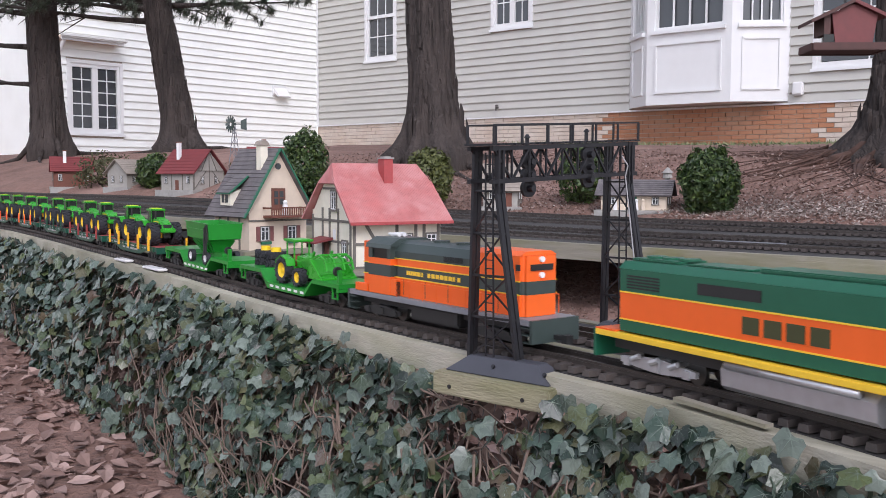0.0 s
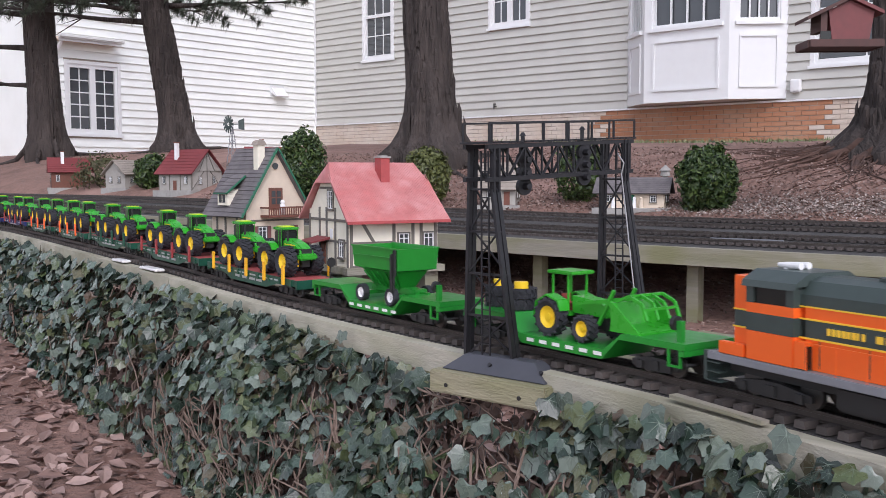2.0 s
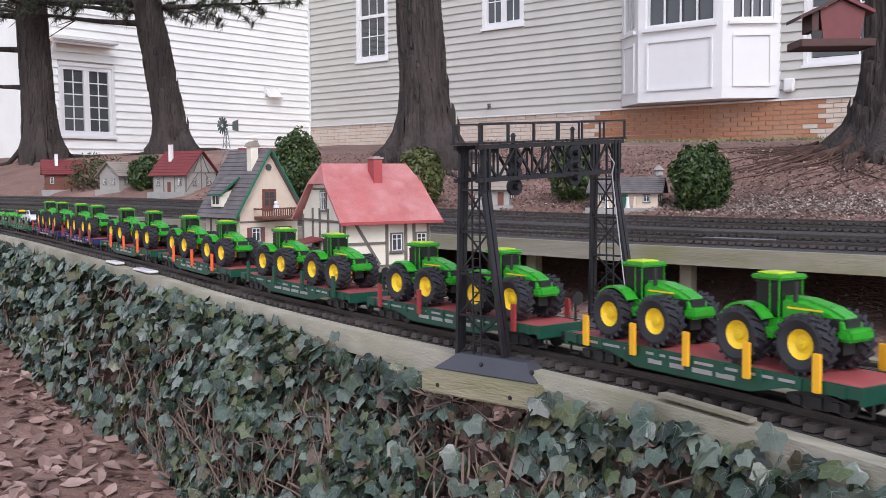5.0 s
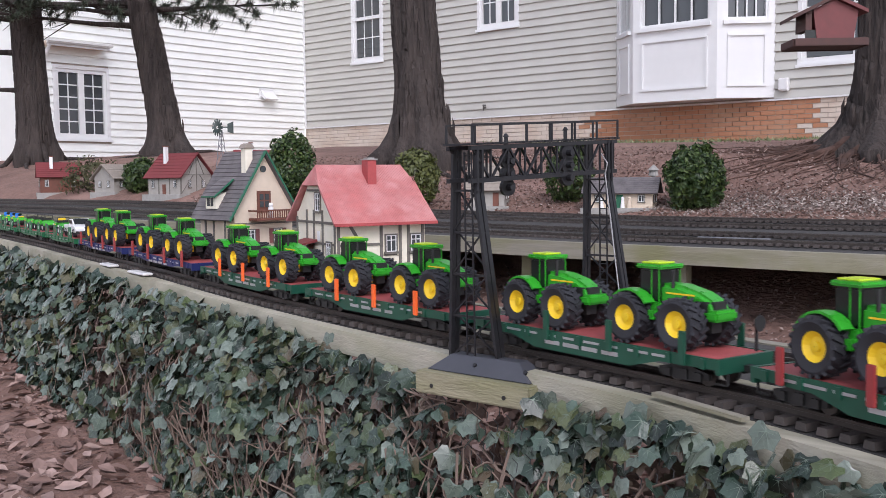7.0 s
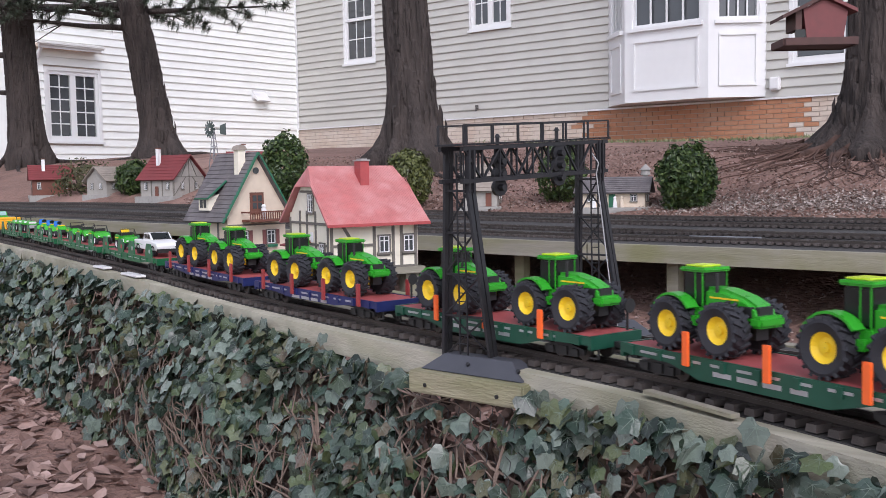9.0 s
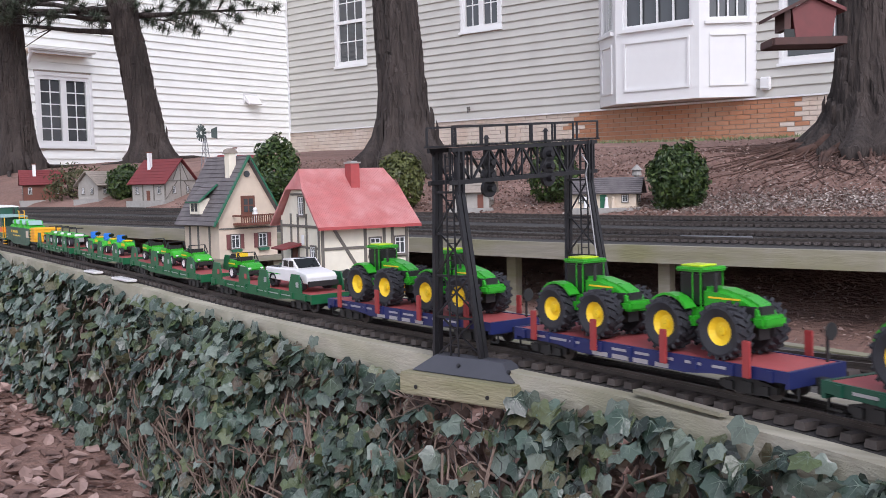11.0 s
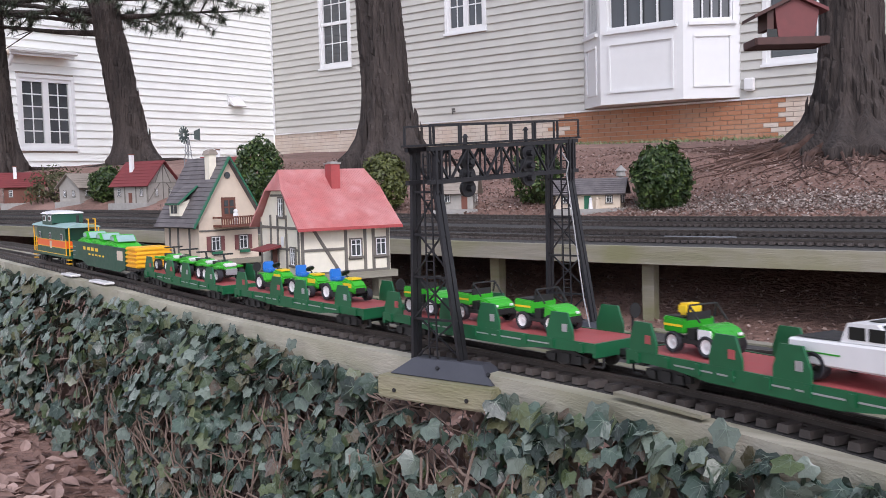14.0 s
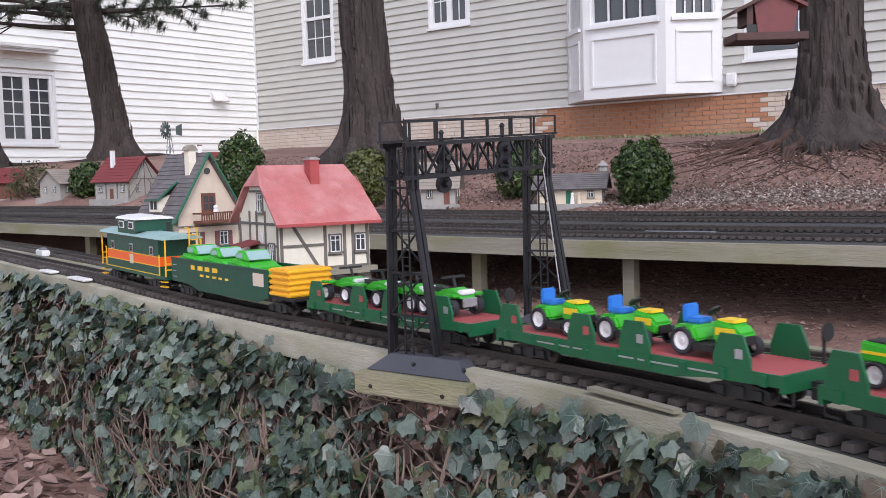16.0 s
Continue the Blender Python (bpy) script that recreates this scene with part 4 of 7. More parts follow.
red_house()
for nm, m, dims, lab in (("house_platform", pose(-1.53, 1.401, 0.067, 0, 0, 70), (0.01, 0.30, 0.025, 0.34), "grey board under the half-timbered house"), ("house_platform", pose(-2.525, 1.831, 0.040, 0, 0, 83.4), (0.0, 0.31, 0.0, 0.32), "grey board under the chalet")):
    p = thing(nm, m, lab, "platform", "house platforms")
    one("board", [(dims[0], dims[1], dims[2], dims[3], -0.018, 0.0)], M["beam"], p)
    x, y, z = m.translation
    c = m @ Vector(((dims[0] + dims[1]) / 2, (dims[2] + dims[3]) / 2, 0))
    g = ground_z(c.x, c.y)
    for ux in (dims[0] + 0.03, dims[1] - 0.03):
        for uy in (dims[2] + 0.04, dims[3] - 0.04):
            one("leg", [(ux - 0.02, ux + 0.02, uy - 0.02, uy + 0.02, g - z - 0.06, -0.0185)], M["beam"], p)


def chalet():
    zb = 0.041
    W, L, ze, zr = 0.313, 0.287, 0.162 - zb, 0.414 - zb
    h = thing("chalet_house", pose(-2.525, 1.831, zb, 0, 0, 83.4), "tan plaster model chalet with grey shingle roof and balcony", "model house")
    s = (zr - ze) / (W / 2)
    ov, oy = 0.032, 0.022
    wz = ze + s * ov
    pts = [(ov, 0), (W - ov, 0), (W - ov, wz - 0.008), (W / 2, zr - 0.010), (ov, wz - 0.008)]
    for y0 in (oy, L - oy - 0.008):
        bm = B()
        prism(bm, pts, y0, y0 + 0.008)
        part("gable_wall", bm, M["tan"], h)
    for x0 in (ov, W - ov - 0.008):
        one("side_wall", [(x0, x0 + 0.008, oy + 0.0081, L - oy - 0.0081, 0, wz - 0.012)], M["tan"], h)
    roof_plane(h, [(0, L, ze), (0, 0, ze), (W / 2, 0, zr), (W / 2, L, zr)], 0.006, M["roof_grey"], 16, "grey-mauve shingle roof")
    roof_plane(h, [(W, 0, ze), (W, L, ze), (W / 2, L, zr), (W / 2, 0, zr)], 0.006, M["roof_grey"], 16)
    for x0, x1 in ((0, W / 2), (W, W / 2)):
        bm = B()
        bar(bm, (x0, 0.002, ze - 0.003), (x1, 0.002, zr - 0.002), 0.012, 0.006)
        part("bargeboard", bm, M["green_trim"], h, "dark green bargeboard")
    for x in (0.098, 0.215):
        tiny_window(h, pose(x, oy - 0.0005, 0.035), 0.034, 0.048, shutters=M["shutter"], box_=True)
    one("balcony_door", [(0.128, 0.186, oy - 0.004, oy - 0.0002, 0.145, 0.225)], M["brown"], h, "dark brown balcony door")
    bm = B()
    for xx in (0.138, 0.161):
        for zz in (0.165, 0.192):
            box(bm, xx, xx + 0.016, oy - 0.0055, oy - 0.0041, zz, zz + 0.022)
    part("door_pane", bm, M["dark_glass"], h)
    bm = B()
    box(bm, 0.092, 0.250, oy - 0.058, oy - 0.0003, 0.118, 0.126)
    part("balcony_floor", bm, M["brown"], h)
    bm = B()
    for k in range(17):
        x = 0.094 + 0.154 * k / 16
        box(bm, x - 0.0022, x + 0.0022, oy - 0.058, oy - 0.055, 0.126, 0.152)
    box(bm, 0.090, 0.252, oy - 0.060, oy - 0.053, 0.152, 0.157)
    for x in (0.092, 0.250):
        box(bm, x - 0.002, x + 0.002, oy - 0.0529, oy - 0.0005, 0.150, 0.156)
    part("balcony_railing", bm, M["brown"], h, "brown slatted balcony rail")
    bm = B()
    cyl(bm, (W / 2, oy - 0.001, 0.305), (W / 2, oy - 0.004, 0.305), 0.012, seg=16)
    part("round_window", bm, M["dark_glass"], h)
    one("string_course", [(ov, W - ov, oy - 0.003, oy - 0.0003, 0.104, 0.110)], M["timber"], h)
    # chimney on the visible slope, with a small arched cap
    bm = B()
    box(bm, 0.105, 0.135, 0.055, 0.085, 0.215, zr + 0.008)
    part("chimney", bm, M["cream"], h, "cream chimney with an arched cap")
    bm = B()
    prism(bm, [(0.098, zr + 0.008), (0.142, zr + 0.008), (0.134, zr + 0.022), (0.120, zr + 0.028), (0.106, zr + 0.022)], 0.050, 0.090)
    part("chimney_cap", bm, M["roof_tan"], h)
    # dormer
    bm = B()
    prism(bm, [(0.014, ze + 0.040), (0.014, ze + 0.085), (0.075, ze + 0.105), (0.075, ze + 0.040)], 0.120, 0.190)
    part("dormer", bm, M["cream"], h)
    for yy in (0.135, 0.160):
        one("dormer_pane", [(0.0125, 0.0139, yy, yy + 0.018, ze + 0.050, ze + 0.080)], M["dark_glass"], h)
    roof_plane(h, [(0.004, 0.200, ze + 0.086), (0.004, 0.110, ze + 0.086), (0.085, 0.110, ze + 0.150), (0.085, 0.200, ze + 0.150)], 0.005, M["roof_grey"], 5, name="dormer_roof")
    bm = B()
    bar(bm, (0.004, 0.109, ze + 0.084), (0.085, 0.109, ze + 0.148), 0.006)
    bar(bm, (0.004, 0.201, ze + 0.084), (0.004, 0.109, ze + 0.084), 0.005)
    part("dormer_bargeboard", bm, M["green_trim"], h)
    for yy in (0.08, 0.16, 0.22):
        one("timber", [(ov - 0.003, ov - 0.0002, yy, yy + 0.010, 0, wz - 0.02)], M["timber"], h)
    # small white figure shape on the balcony
    fg = thing("balcony_figurine", h.matrix_basis @ pose(0.168, oy - 0.030, 0.1265), "little white figurine standing on the balcony", "figurine")
    bm = B()
    cyl(bm, (0, 0, 0), (0, 0, 0.040), 0.013, 0.009)
    bmesh.ops.create_uvsphere(bm, u_segments=10, v_segments=6, radius=0.0085, matrix=Matrix.Translation((0, 0, 0.047)))
    part("body", bm, M["white"], fg)


chalet()


def small_house(x, y, z, turn, w, d, he, hr, wall, roof, label, half=False, chimney=True, lower=None):
    """A little gabled house; the ridge runs along its local x, the front is at -y."""
    h = thing("village_house", pose(x, y, z, 0, 0, turn), label, "model house", "model village")
    one("plinth", [(-w / 2 - 0.03, w / 2 + 0.03, -d / 2 - 0.04, d / 2 + 0.03, -0.06, 0.006)], M["stone_base"], h)
    bm = B()
    prism(bm, [(-d / 2, 0.0065), (d / 2, 0.0065), (d / 2, he), (0, hr - 0.008), (-d / 2, he)], -w / 2, w / 2, Matrix(((0, 1, 0, 0), (1, 0, 0, 0), (0, 0, 1, 0), (0, 0, 0, 1))))
    part("house_body", bm, wall, h)
    o = 0.03
    s = (hr - he) / (d / 2)
    zl = he - s * o + 0.006
    roof_plane(h, [(-w / 2 - o, -d / 2 - o, zl), (w / 2 + o, -d / 2 - o, zl), (w / 2 + o, 0, hr + 0.006), (-w / 2 - o, 0, hr + 0.006)], 0.006, roof, 8)
    roof_plane(h, [(w / 2 + o, d / 2 + o, zl), (-w / 2 - o, d / 2 + o, zl), (-w / 2 - o, 0, hr + 0.006), (w / 2 + o, 0, hr + 0.006)], 0.006, roof, 8)
    n = max(2, int(w / 0.1))
    for k in range(n):
        xx = -w / 2 + w * (k + 0.5) / n
        if k == n // 2:
            one("door", [(xx - 0.017, xx + 0.017, -d / 2 - 0.005, -d / 2 - 0.0002, 0.0065, min(he * 0.75, 0.085))], M["green_trim"] if roof is M["roof_grey"] else M["brown"], h)
        else:
            tiny_window(h, pose(xx, -d / 2 - 0.0005, he * 0.38), 0.030, he * 0.34)
    for sx in (-1, 1):
        for yy in (-d * 0.22, d * 0.22):
            tiny_window(h, pose(sx * (w / 2 + 0.0005), yy, he * 0.38, 0, 0, 90 * sx), 0.028, he * 0.34)
    if half:
        for k in range(n + 1):
            xx = -w / 2 + w * k / n
            one("timber", [(max(-w / 2, xx - 0.005), min(w / 2, xx + 0.005), -d / 2 - 0.003, -d / 2 - 0.0001, 0.0065, he)], M["timber"], h)
        one("timber", [(-w / 2, w / 2, -d / 2 - 0.0045, -d / 2 - 0.0031, he * 0.82, he * 0.9)], M["timber"], h)
        for sx in (-1, 1):
            bm = B()
            xx = sx * (w / 2 + 0.0015)
            for y0, z0, y1, z1 in ((-d / 2, he, d / 2, he), (-d / 2 + 0.01, 0.02, -d * 0.1, he), (d / 2 - 0.01, 0.02, d * 0.1, he), (-d * 0.25, he, -0.01, hr - 0.03), (d * 0.25, he, 0.01, hr - 0.03), (0, 0.01, 0, hr - 0.02), (-d / 2 + 0.004, 0.01, -d / 2 + 0.004, he), (d / 2 - 0.004, 0.01, d / 2 - 0.004, he)):
                bar(bm, (xx, y0, z0), (xx, y1, z1), 0.007, 0.003)
            part("timber", bm, M["timber"], h)
    if chimney:
        one("chimney", [(-w * 0.2 - 0.014, -w * 0.2 + 0.014, -d * 0.22 - 0.014, -d * 0.22 + 0.014, he, hr + 0.055)], M["white"], h)
        one("chimney_cap", [(-w * 0.2 - 0.018, -w * 0.2 + 0.018, -d * 0.22 - 0.018, -d * 0.22 + 0.018, hr + 0.055, hr + 0.063)], M["brown"], h)
    return h


def gz(x, y):
    return ground_z(x, y) + 0.01


small_house(-8.30, 4.30, 0.205, 65, 0.34, 0.24, 0.17, 0.28, M["brown"], M["red_roof_dark"], "brown model house with a dark red roof", chimney=True)
small_house(-7.30, 4.30, 0.210, 100, 0.30, 0.24, 0.14, 0.24, M["plaster_shaded"], M["roof_tan"], "white model cottage with a tan roof", chimney=False)
small_house(-6.42, 4.32, 0.195, 10, 0.36, 0.34, 0.16, 0.33, M["plaster_shaded"], M["red_roof_dark"], "half-timbered model house with a red roof", half=True)
small_house(-5.95, 4.75, 0.235, 58, 0.34, 0.26, 0.18, 0.31, M["timber"], M["red_roof_dark"], "red-roofed model house behind the others")
small_house(-3.19, 4.22, 0.135, 28, 0.20, 0.18, 0.13, 0.25, M["plaster_shaded"], M["roof_tan"], "pale model cottage seen under the signal bridge", chimney=False)
st = small_house(-2.32, 4.24, 0.135, 20, 0.34, 0.16, 0.10, 0.16, M["tan"], M["roof_grey"], "low model station with a dark grey roof", chimney=False)
for i, (dx, cl) in enumerate(((0.02, "white"), (0.055, "tan"), (-0.09, "white"))):
    p = st.matrix_basis @ Vector((dx, -0.105, 0.0065))
    fg = thing("platform_figurine", pose(p.x, p.y, p.z), "tiny painted figurine on the station platform", "figurine", "station figurines")
    bm = B()
    cyl(bm, (0, 0, 0), (0, 0, 0.045), 0.012, 0.007, seg=8)
    bmesh.ops.create_uvsphere(bm, u_segments=8, v_segments=6, radius=0.008, matrix=Matrix.Translation((0, 0, 0.051)))
    part("body", bm, M[cl], fg)
lt = thing("model_lantern", pose(-2.34, 4.62, gz(-2.34, 4.62) - 0.03), "small pale stone lantern on the slope", "lantern")
bm = B()
cyl(bm, (0, 0, 0), (0, 0, 0.10), 0.018, 0.015)
part("column", bm, M["stone_base"], lt)
bm = B()
cyl(bm, (0, 0, 0.10), (0, 0, 0.13), 0.028, 0.022)
cyl(bm, (0, 0, 0.13), (0, 0, 0.16), 0.034, 0.004)
part("lantern_head", bm, M["stone_base"], lt)

# toy windmill
wm = thing("toy_windmill", pose(-6.70, 4.95, gz(-6.70, 4.95)), "grey metal garden windmill with a tail vane", "windmill")
bm = B()
for sx in (-1, 1):
    for sy in (-1, 1):
        bar(bm, (sx * 0.07, sy * 0.07, 0), (sx * 0.012, sy * 0.012, 0.40), 0.010)
for zz, r in ((0.1, 0.056), (0.2, 0.041), (0.3, 0.027)):
    for a, b in (((-1, -1), (1, -1)), ((1, -1), (1, 1)), ((1, 1), (-1, 1)), ((-1, 1), (-1, -1))):
        bar(bm, (a[0] * r, a[1] * r, zz), (b[0] * r, b[1] * r, zz + 0.07), 0.005)
part("tower", bm, M["loco_grey"], wm)
bm = B()
for k in range(12):
    a = 2 * math.pi * k / 12
    m = pose(-0.03, -0.05, 0.42) @ Matrix.Rotation(math.radians(-50), 4, "Z") @ Matrix.Rotation(a, 4, "X") @ pose(0, 0, 0.052, 0, 0, 25)
    box(bm, -0.003, 0.003, -0.014, 0.014, -0.035, 0.035, m)
part("wheel", bm, M["loco_dark"], wm)
bm = B()
bar(bm, (-0.03, -0.05, 0.42), (0.13, 0.10, 0.42), 0.008)
prism(bm, [(0.0, -0.045), (0.10, -0.06), (0.10, 0.06), (0.0, 0.035)], -0.003, 0.003, pose(0.09, 0.065, 0.42, 0, 0, 43))
part("tail_vane", bm, M["loco_dark"], wm)
for o in wm.children:
    o.matrix_basis = Matrix.Diagonal((0.52, 0.52, 0.88, 1))


# ---- bird feeder on its pole ----
fd = thing("bird_feeder", pose(-1.170, 3.94, 0.95, 0, 0, 38), "barn-red wooden bird feeder with a broad tray", "bird feeder")
bm = B()
prism(bm, [(-0.058, -0.085), (0.092, -0.085), (0.112, 0.038), (0.012, 0.085), (-0.075, 0.045)], -0.070, 0.070)
part("hopper", bm, M["feeder"], fd)
one("side_wall", [(-0.105, -0.0785, -0.066, 0.066, -0.040, 0.040)], M["feeder_dark"], fd, "dark weathered side board")
one("tray", [(-0.150, 0.140, -0.085, 0.085, -0.106, -0.0855)], M["feeder_dark"], fd, bevel=0.003)
for y0, y1 in ((-0.097, -0.0852), (0.0852, 0.097)):
    one("tray_rim", [(-0.156, 0.146, y0, y1, -0.110, -0.078)], M["feeder_dark"], fd, bevel=0.002)
for x0, x1 in ((-0.162, -0.1502), (0.1402, 0.152)):
    one("tray_rim", [(x0, x1, -0.085, 0.085, -0.110, -0.078)], M["feeder_dark"], fd, bevel=0.002)
bm = B()
prism(bm, [(-0.165, 0.018), (0.012, 0.103), (0.012, 0.088), (-0.165, 0.003)], -0.090, 0.090)
part("roof_board", bm, M["feeder_dark"], fd)
bm = B()
prism(bm, [(0.012, 0.103), (0.145, 0.040), (0.145, 0.025), (0.012, 0.088)], -0.090, 0.090)
part("roof_board", bm, M["feeder"], fd)
one("seed_window", [(-0.1055, -0.060, -0.0660, -0.0640, -0.084, -0.0405)], M["cabglass"], fd)
fp = thing("feeder_pole", pose(-1.170, 3.94, 0), "dark metal pole holding the bird feeder", "pole")
bm = B()
cyl(bm, (0.0, 0.0, 1.0515), (0.0, 0.0, 2.4), 0.006, seg=8)
part("hanging_rod", bm, M["black"], fp)


# ---- trees ----
def tree(x, y, z, r, top, lean, flare, seed, label, roots=7, h=9.0, limbs=()):
    t = thing("pine_tree", pose(x, y, z), label, "tree", "pines by the house")
    rnd = random.Random(seed)
    bm = B()
    seg, prev = 40, None
    ph = [rnd.uniform(0, 6.28) for _ in range(6)]
    zs = [-0.25, -0.1, 0.0, 0.08, 0.18, 0.32, 0.5, 0.75, 1.05, 1.4, 1.8, 2.3, 3.0, 4.2, 6.0, h]
    for zz in zs:
        u = max(0.0, zz) / h
        rr = r * (1 - 0.55 * u) + flare * math.exp(-max(zz, 0) / (0.19 * r / 0.2))
        cx, cy = lean[0] * zz, lean[1] * zz
        ring = []
        for k in range(seg):
            a = 2 * math.pi * k / seg
            lob = 1 + (0.28 * math.exp(-max(zz, 0) / 0.35)) * (math.sin(roots * a + ph[0]) * 0.6 + math.sin(3 * a + ph[1]) * 0.5) + 0.03 * math.sin(9 * a + ph[2] + zz * 2) + 0.02 * math.sin(17 * a + ph[3] + zz * 5)
            ring.append(bm.verts.new((cx + rr * lob * math.cos(a), cy + rr * lob * math.sin(a), zz)))
        if prev:
            for k in range(seg):
                bm.faces.new((prev[k], prev[(k + 1) % seg], ring[(k + 1) % seg], ring[k]))
        prev = ring
    bm.faces.new(prev)
    part("trunk", bm, M["bark"], t, smooth=True)
    # bark plates standing proud of the trunk
    vs, fs = [], []
    for _ in range(900):
        zz = rnd.uniform(0.15, 4.0)
        a = rnd.uniform(0, 6.283)
        u = zz / h
        rr = (r * (1 - 0.55 * u) + flare * math.exp(-zz / (0.19 * r / 0.2))) * (1 + 0.0)
        w, hh = rnd.uniform(0.012, 0.03) * r / 0.2, rnd.uniform(0.05, 0.16)
        c = Vector((lean[0] * zz + rr * math.cos(a), lean[1] * zz + rr * math.sin(a), zz))
        tx, nr = Vector((-math.sin(a), math.cos(a), 0)), Vector((math.cos(a), math.sin(a), 0))
        k = len(vs)
        for du, dv, dn in ((-1, -0.8, -0.008), (1, -1, -0.008), (0.9, 0.9, -0.008), (-0.8, 1, -0.008), (-0.6, -0.5, 0.012), (0.6, -0.6, 0.012), (0.5, 0.6, 0.012), (-0.5, 0.6, 0.012)):
            vs.append(tuple(c + tx * du * w + Vector((0, 0, dv * hh)) + nr * dn * r / 0.2))
        fs += [tuple(k + i for i in f) for f in ((4, 5, 6, 7), (0, 1, 5, 4), (1, 2, 6, 5), (2, 3, 7, 6), (3, 0, 4, 7))]
    me = bpy.data.meshes.new("bark_relief")
    me.from_pydata(vs, [], fs)
    me.materials.append(M["bark"])
    o = new("bark_relief", me)
    o.parent = t
    tagged(o, kind="stuff")
    # surface roots
    for k in range(roots):
        a = 2 * math.pi * k / roots + rnd.uniform(-0.3, 0.3)
        bm = B()
        d0 = r + flare * 0.5
        pp = Vector((d0 * 0.7 * math.cos(a), d0 * 0.7 * math.sin(a), 0.10))
        wd = r * (0.24 if roots > 9 else 0.20)
        for j in range(6):
            a += rnd.uniform(-0.25, 0.25)
            q = pp + Vector((math.cos(a), math.sin(a), 0)) * rnd.uniform(0.13, 0.22) * r / 0.2
            q.z = ground_z(x + q.x, y + q.y) - z + 0.02 - 0.012 * j
            cyl(bm, pp, q, wd, wd * 0.72, seg=8)
            pp, wd = q, wd * 0.72
        part("root", bm, M["root"] if roots > 9 else M["bark"], t, smooth=True)
    # fine roots creeping over the bank
    if roots > 9:
        vs, fs = [], []
        for _ in range(90):
            a = rnd.uniform(2.4, 5.6)
            d0, w = r + flare * rnd.uniform(0.5, 1.3), rnd.uniform(0.003, 0.009)
            pp = None
            px_, py_ = d0 * math.cos(a), d0 * math.sin(a)
            for j in range(rnd.randint(5, 11)):
                q = Vector((px_, py_, ground_z(x + px_, y + py_) - z + 0.004 + 0.05 * math.exp(-0.8 * j) * rnd.uniform(0.2, 1.0)))
                if pp is not None:
                    tube(vs, fs, pp, q, w, w * 0.88)
                    w *= 0.88
                pp = q
                a += rnd.gauss(0, 0.22)
                st = rnd.uniform(0.06, 0.12)
                px_, py_ = px_ + st * math.cos(a), py_ + st * math.sin(a)
        listed("root_mat", vs, fs, M["root"], t, "thin reddish surface roots", "stuff")
    for (zz, a, ln, droop, needles) in limbs:
        bm = B()
        p0 = Vector((lean[0] * zz, lean[1] * zz, zz))
        tips = []
        pp, wd = p0, 0.045
        ang = radians(a)
        for j in range(7):
            q = pp + Vector((math.cos(ang), math.sin(ang), droop + rnd.uniform(-0.06, 0.06))) * ln / 7
            cyl(bm, pp, q, wd, wd * 0.8, seg=7)
            pp, wd = q, wd * 0.8
            ang += rnd.uniform(-0.12, 0.12)
            if j >= 2:
                for _ in range(3):
                    b = ang + rnd.uniform(-1.4, 1.4)
                    e = pp + Vector((math.cos(b), math.sin(b), rnd.uniform(-0.5, 0.25))) * rnd.uniform(0.25, 0.6)
                    cyl(bm, pp, e, 0.009, 0.003, seg=5)
                    tips.append((pp, e))
        part("limb", bm, M["bark"], t, smooth=True)
        if needles:
            vs, fs = [], []
            for p, e in tips:
                for _ in range(5):
                    c = p.lerp(e, rnd.uniform(0.4, 1.05))
                    for _ in range(44):
                        d = Vector((rnd.gauss(0, 1), rnd.gauss(0, 1), rnd.gauss(0, 0.8))).normalized() * rnd.uniform(0.07, 0.13)
                        sd = d.cross(Vector((0.3, 0.2, 1))).normalized() * 0.0045
                        k = len(vs)
                        vs += [tuple(c - sd), tuple(c + sd), tuple(c + d)]
                        fs.append((k, k + 1, k + 2))
            me = bpy.data.meshes.new("crown")
            me.from_pydata(vs, [], fs)
            me.materials.append(M["needle"])
            o = new("crown", me)
            o.parent = t
            tagged(o, "sparse grey-green pine needles", kind="stuff")
    return t


tree(-4.57, 5.21, 0.47, 0.172, 0, (-0.07, -0.02), 0.17, 3, "large dark-barked pine trunk with flaring roots", roots=8)
tree(-9.90, 6.60, 0.66, 0.175, 0, (-0.17, -0.08), 0.12, 4, "tall dark pine trunk by the white wall", roots=6, limbs=[(1.80, 215, 2.2, -0.01, True), (1.72, 42, 1.3, 0.05, True), (1.52, 224, 2.0, 0.06, False), (1.95, 35, 1.4, -0.06, True), (1.95, 250, 1.7, -0.03, True), (1.66, 236, 1.5, 0.04, True)])
tree(-11.20, 5.58, 0.66, 0.19, 0, (-0.04, -0.02), 0.08, 5, "dark pine trunk with low drooping branches", roots=6, limbs=[(1.80, 50, 1.8, 0.0, True), (1.9, 15, 1.9, -0.03, True), (1.20, 228, 1.6, 0.08, False), (2.0, 350, 2.0, -0.05, True), (1.75, 310, 1.6, -0.02, True), (1.6, 235, 1.5, 0.05, True), (1.95, 70, 2.0, -0.04, True), (0.75, 230, 0.9, 0.05, False)])
tree(-1.40, 5.74, 0.43, 0.172, 0, (-0.02, 0.0), 0.30, 6, "thick pine trunk with spreading red-brown roots", roots=15)


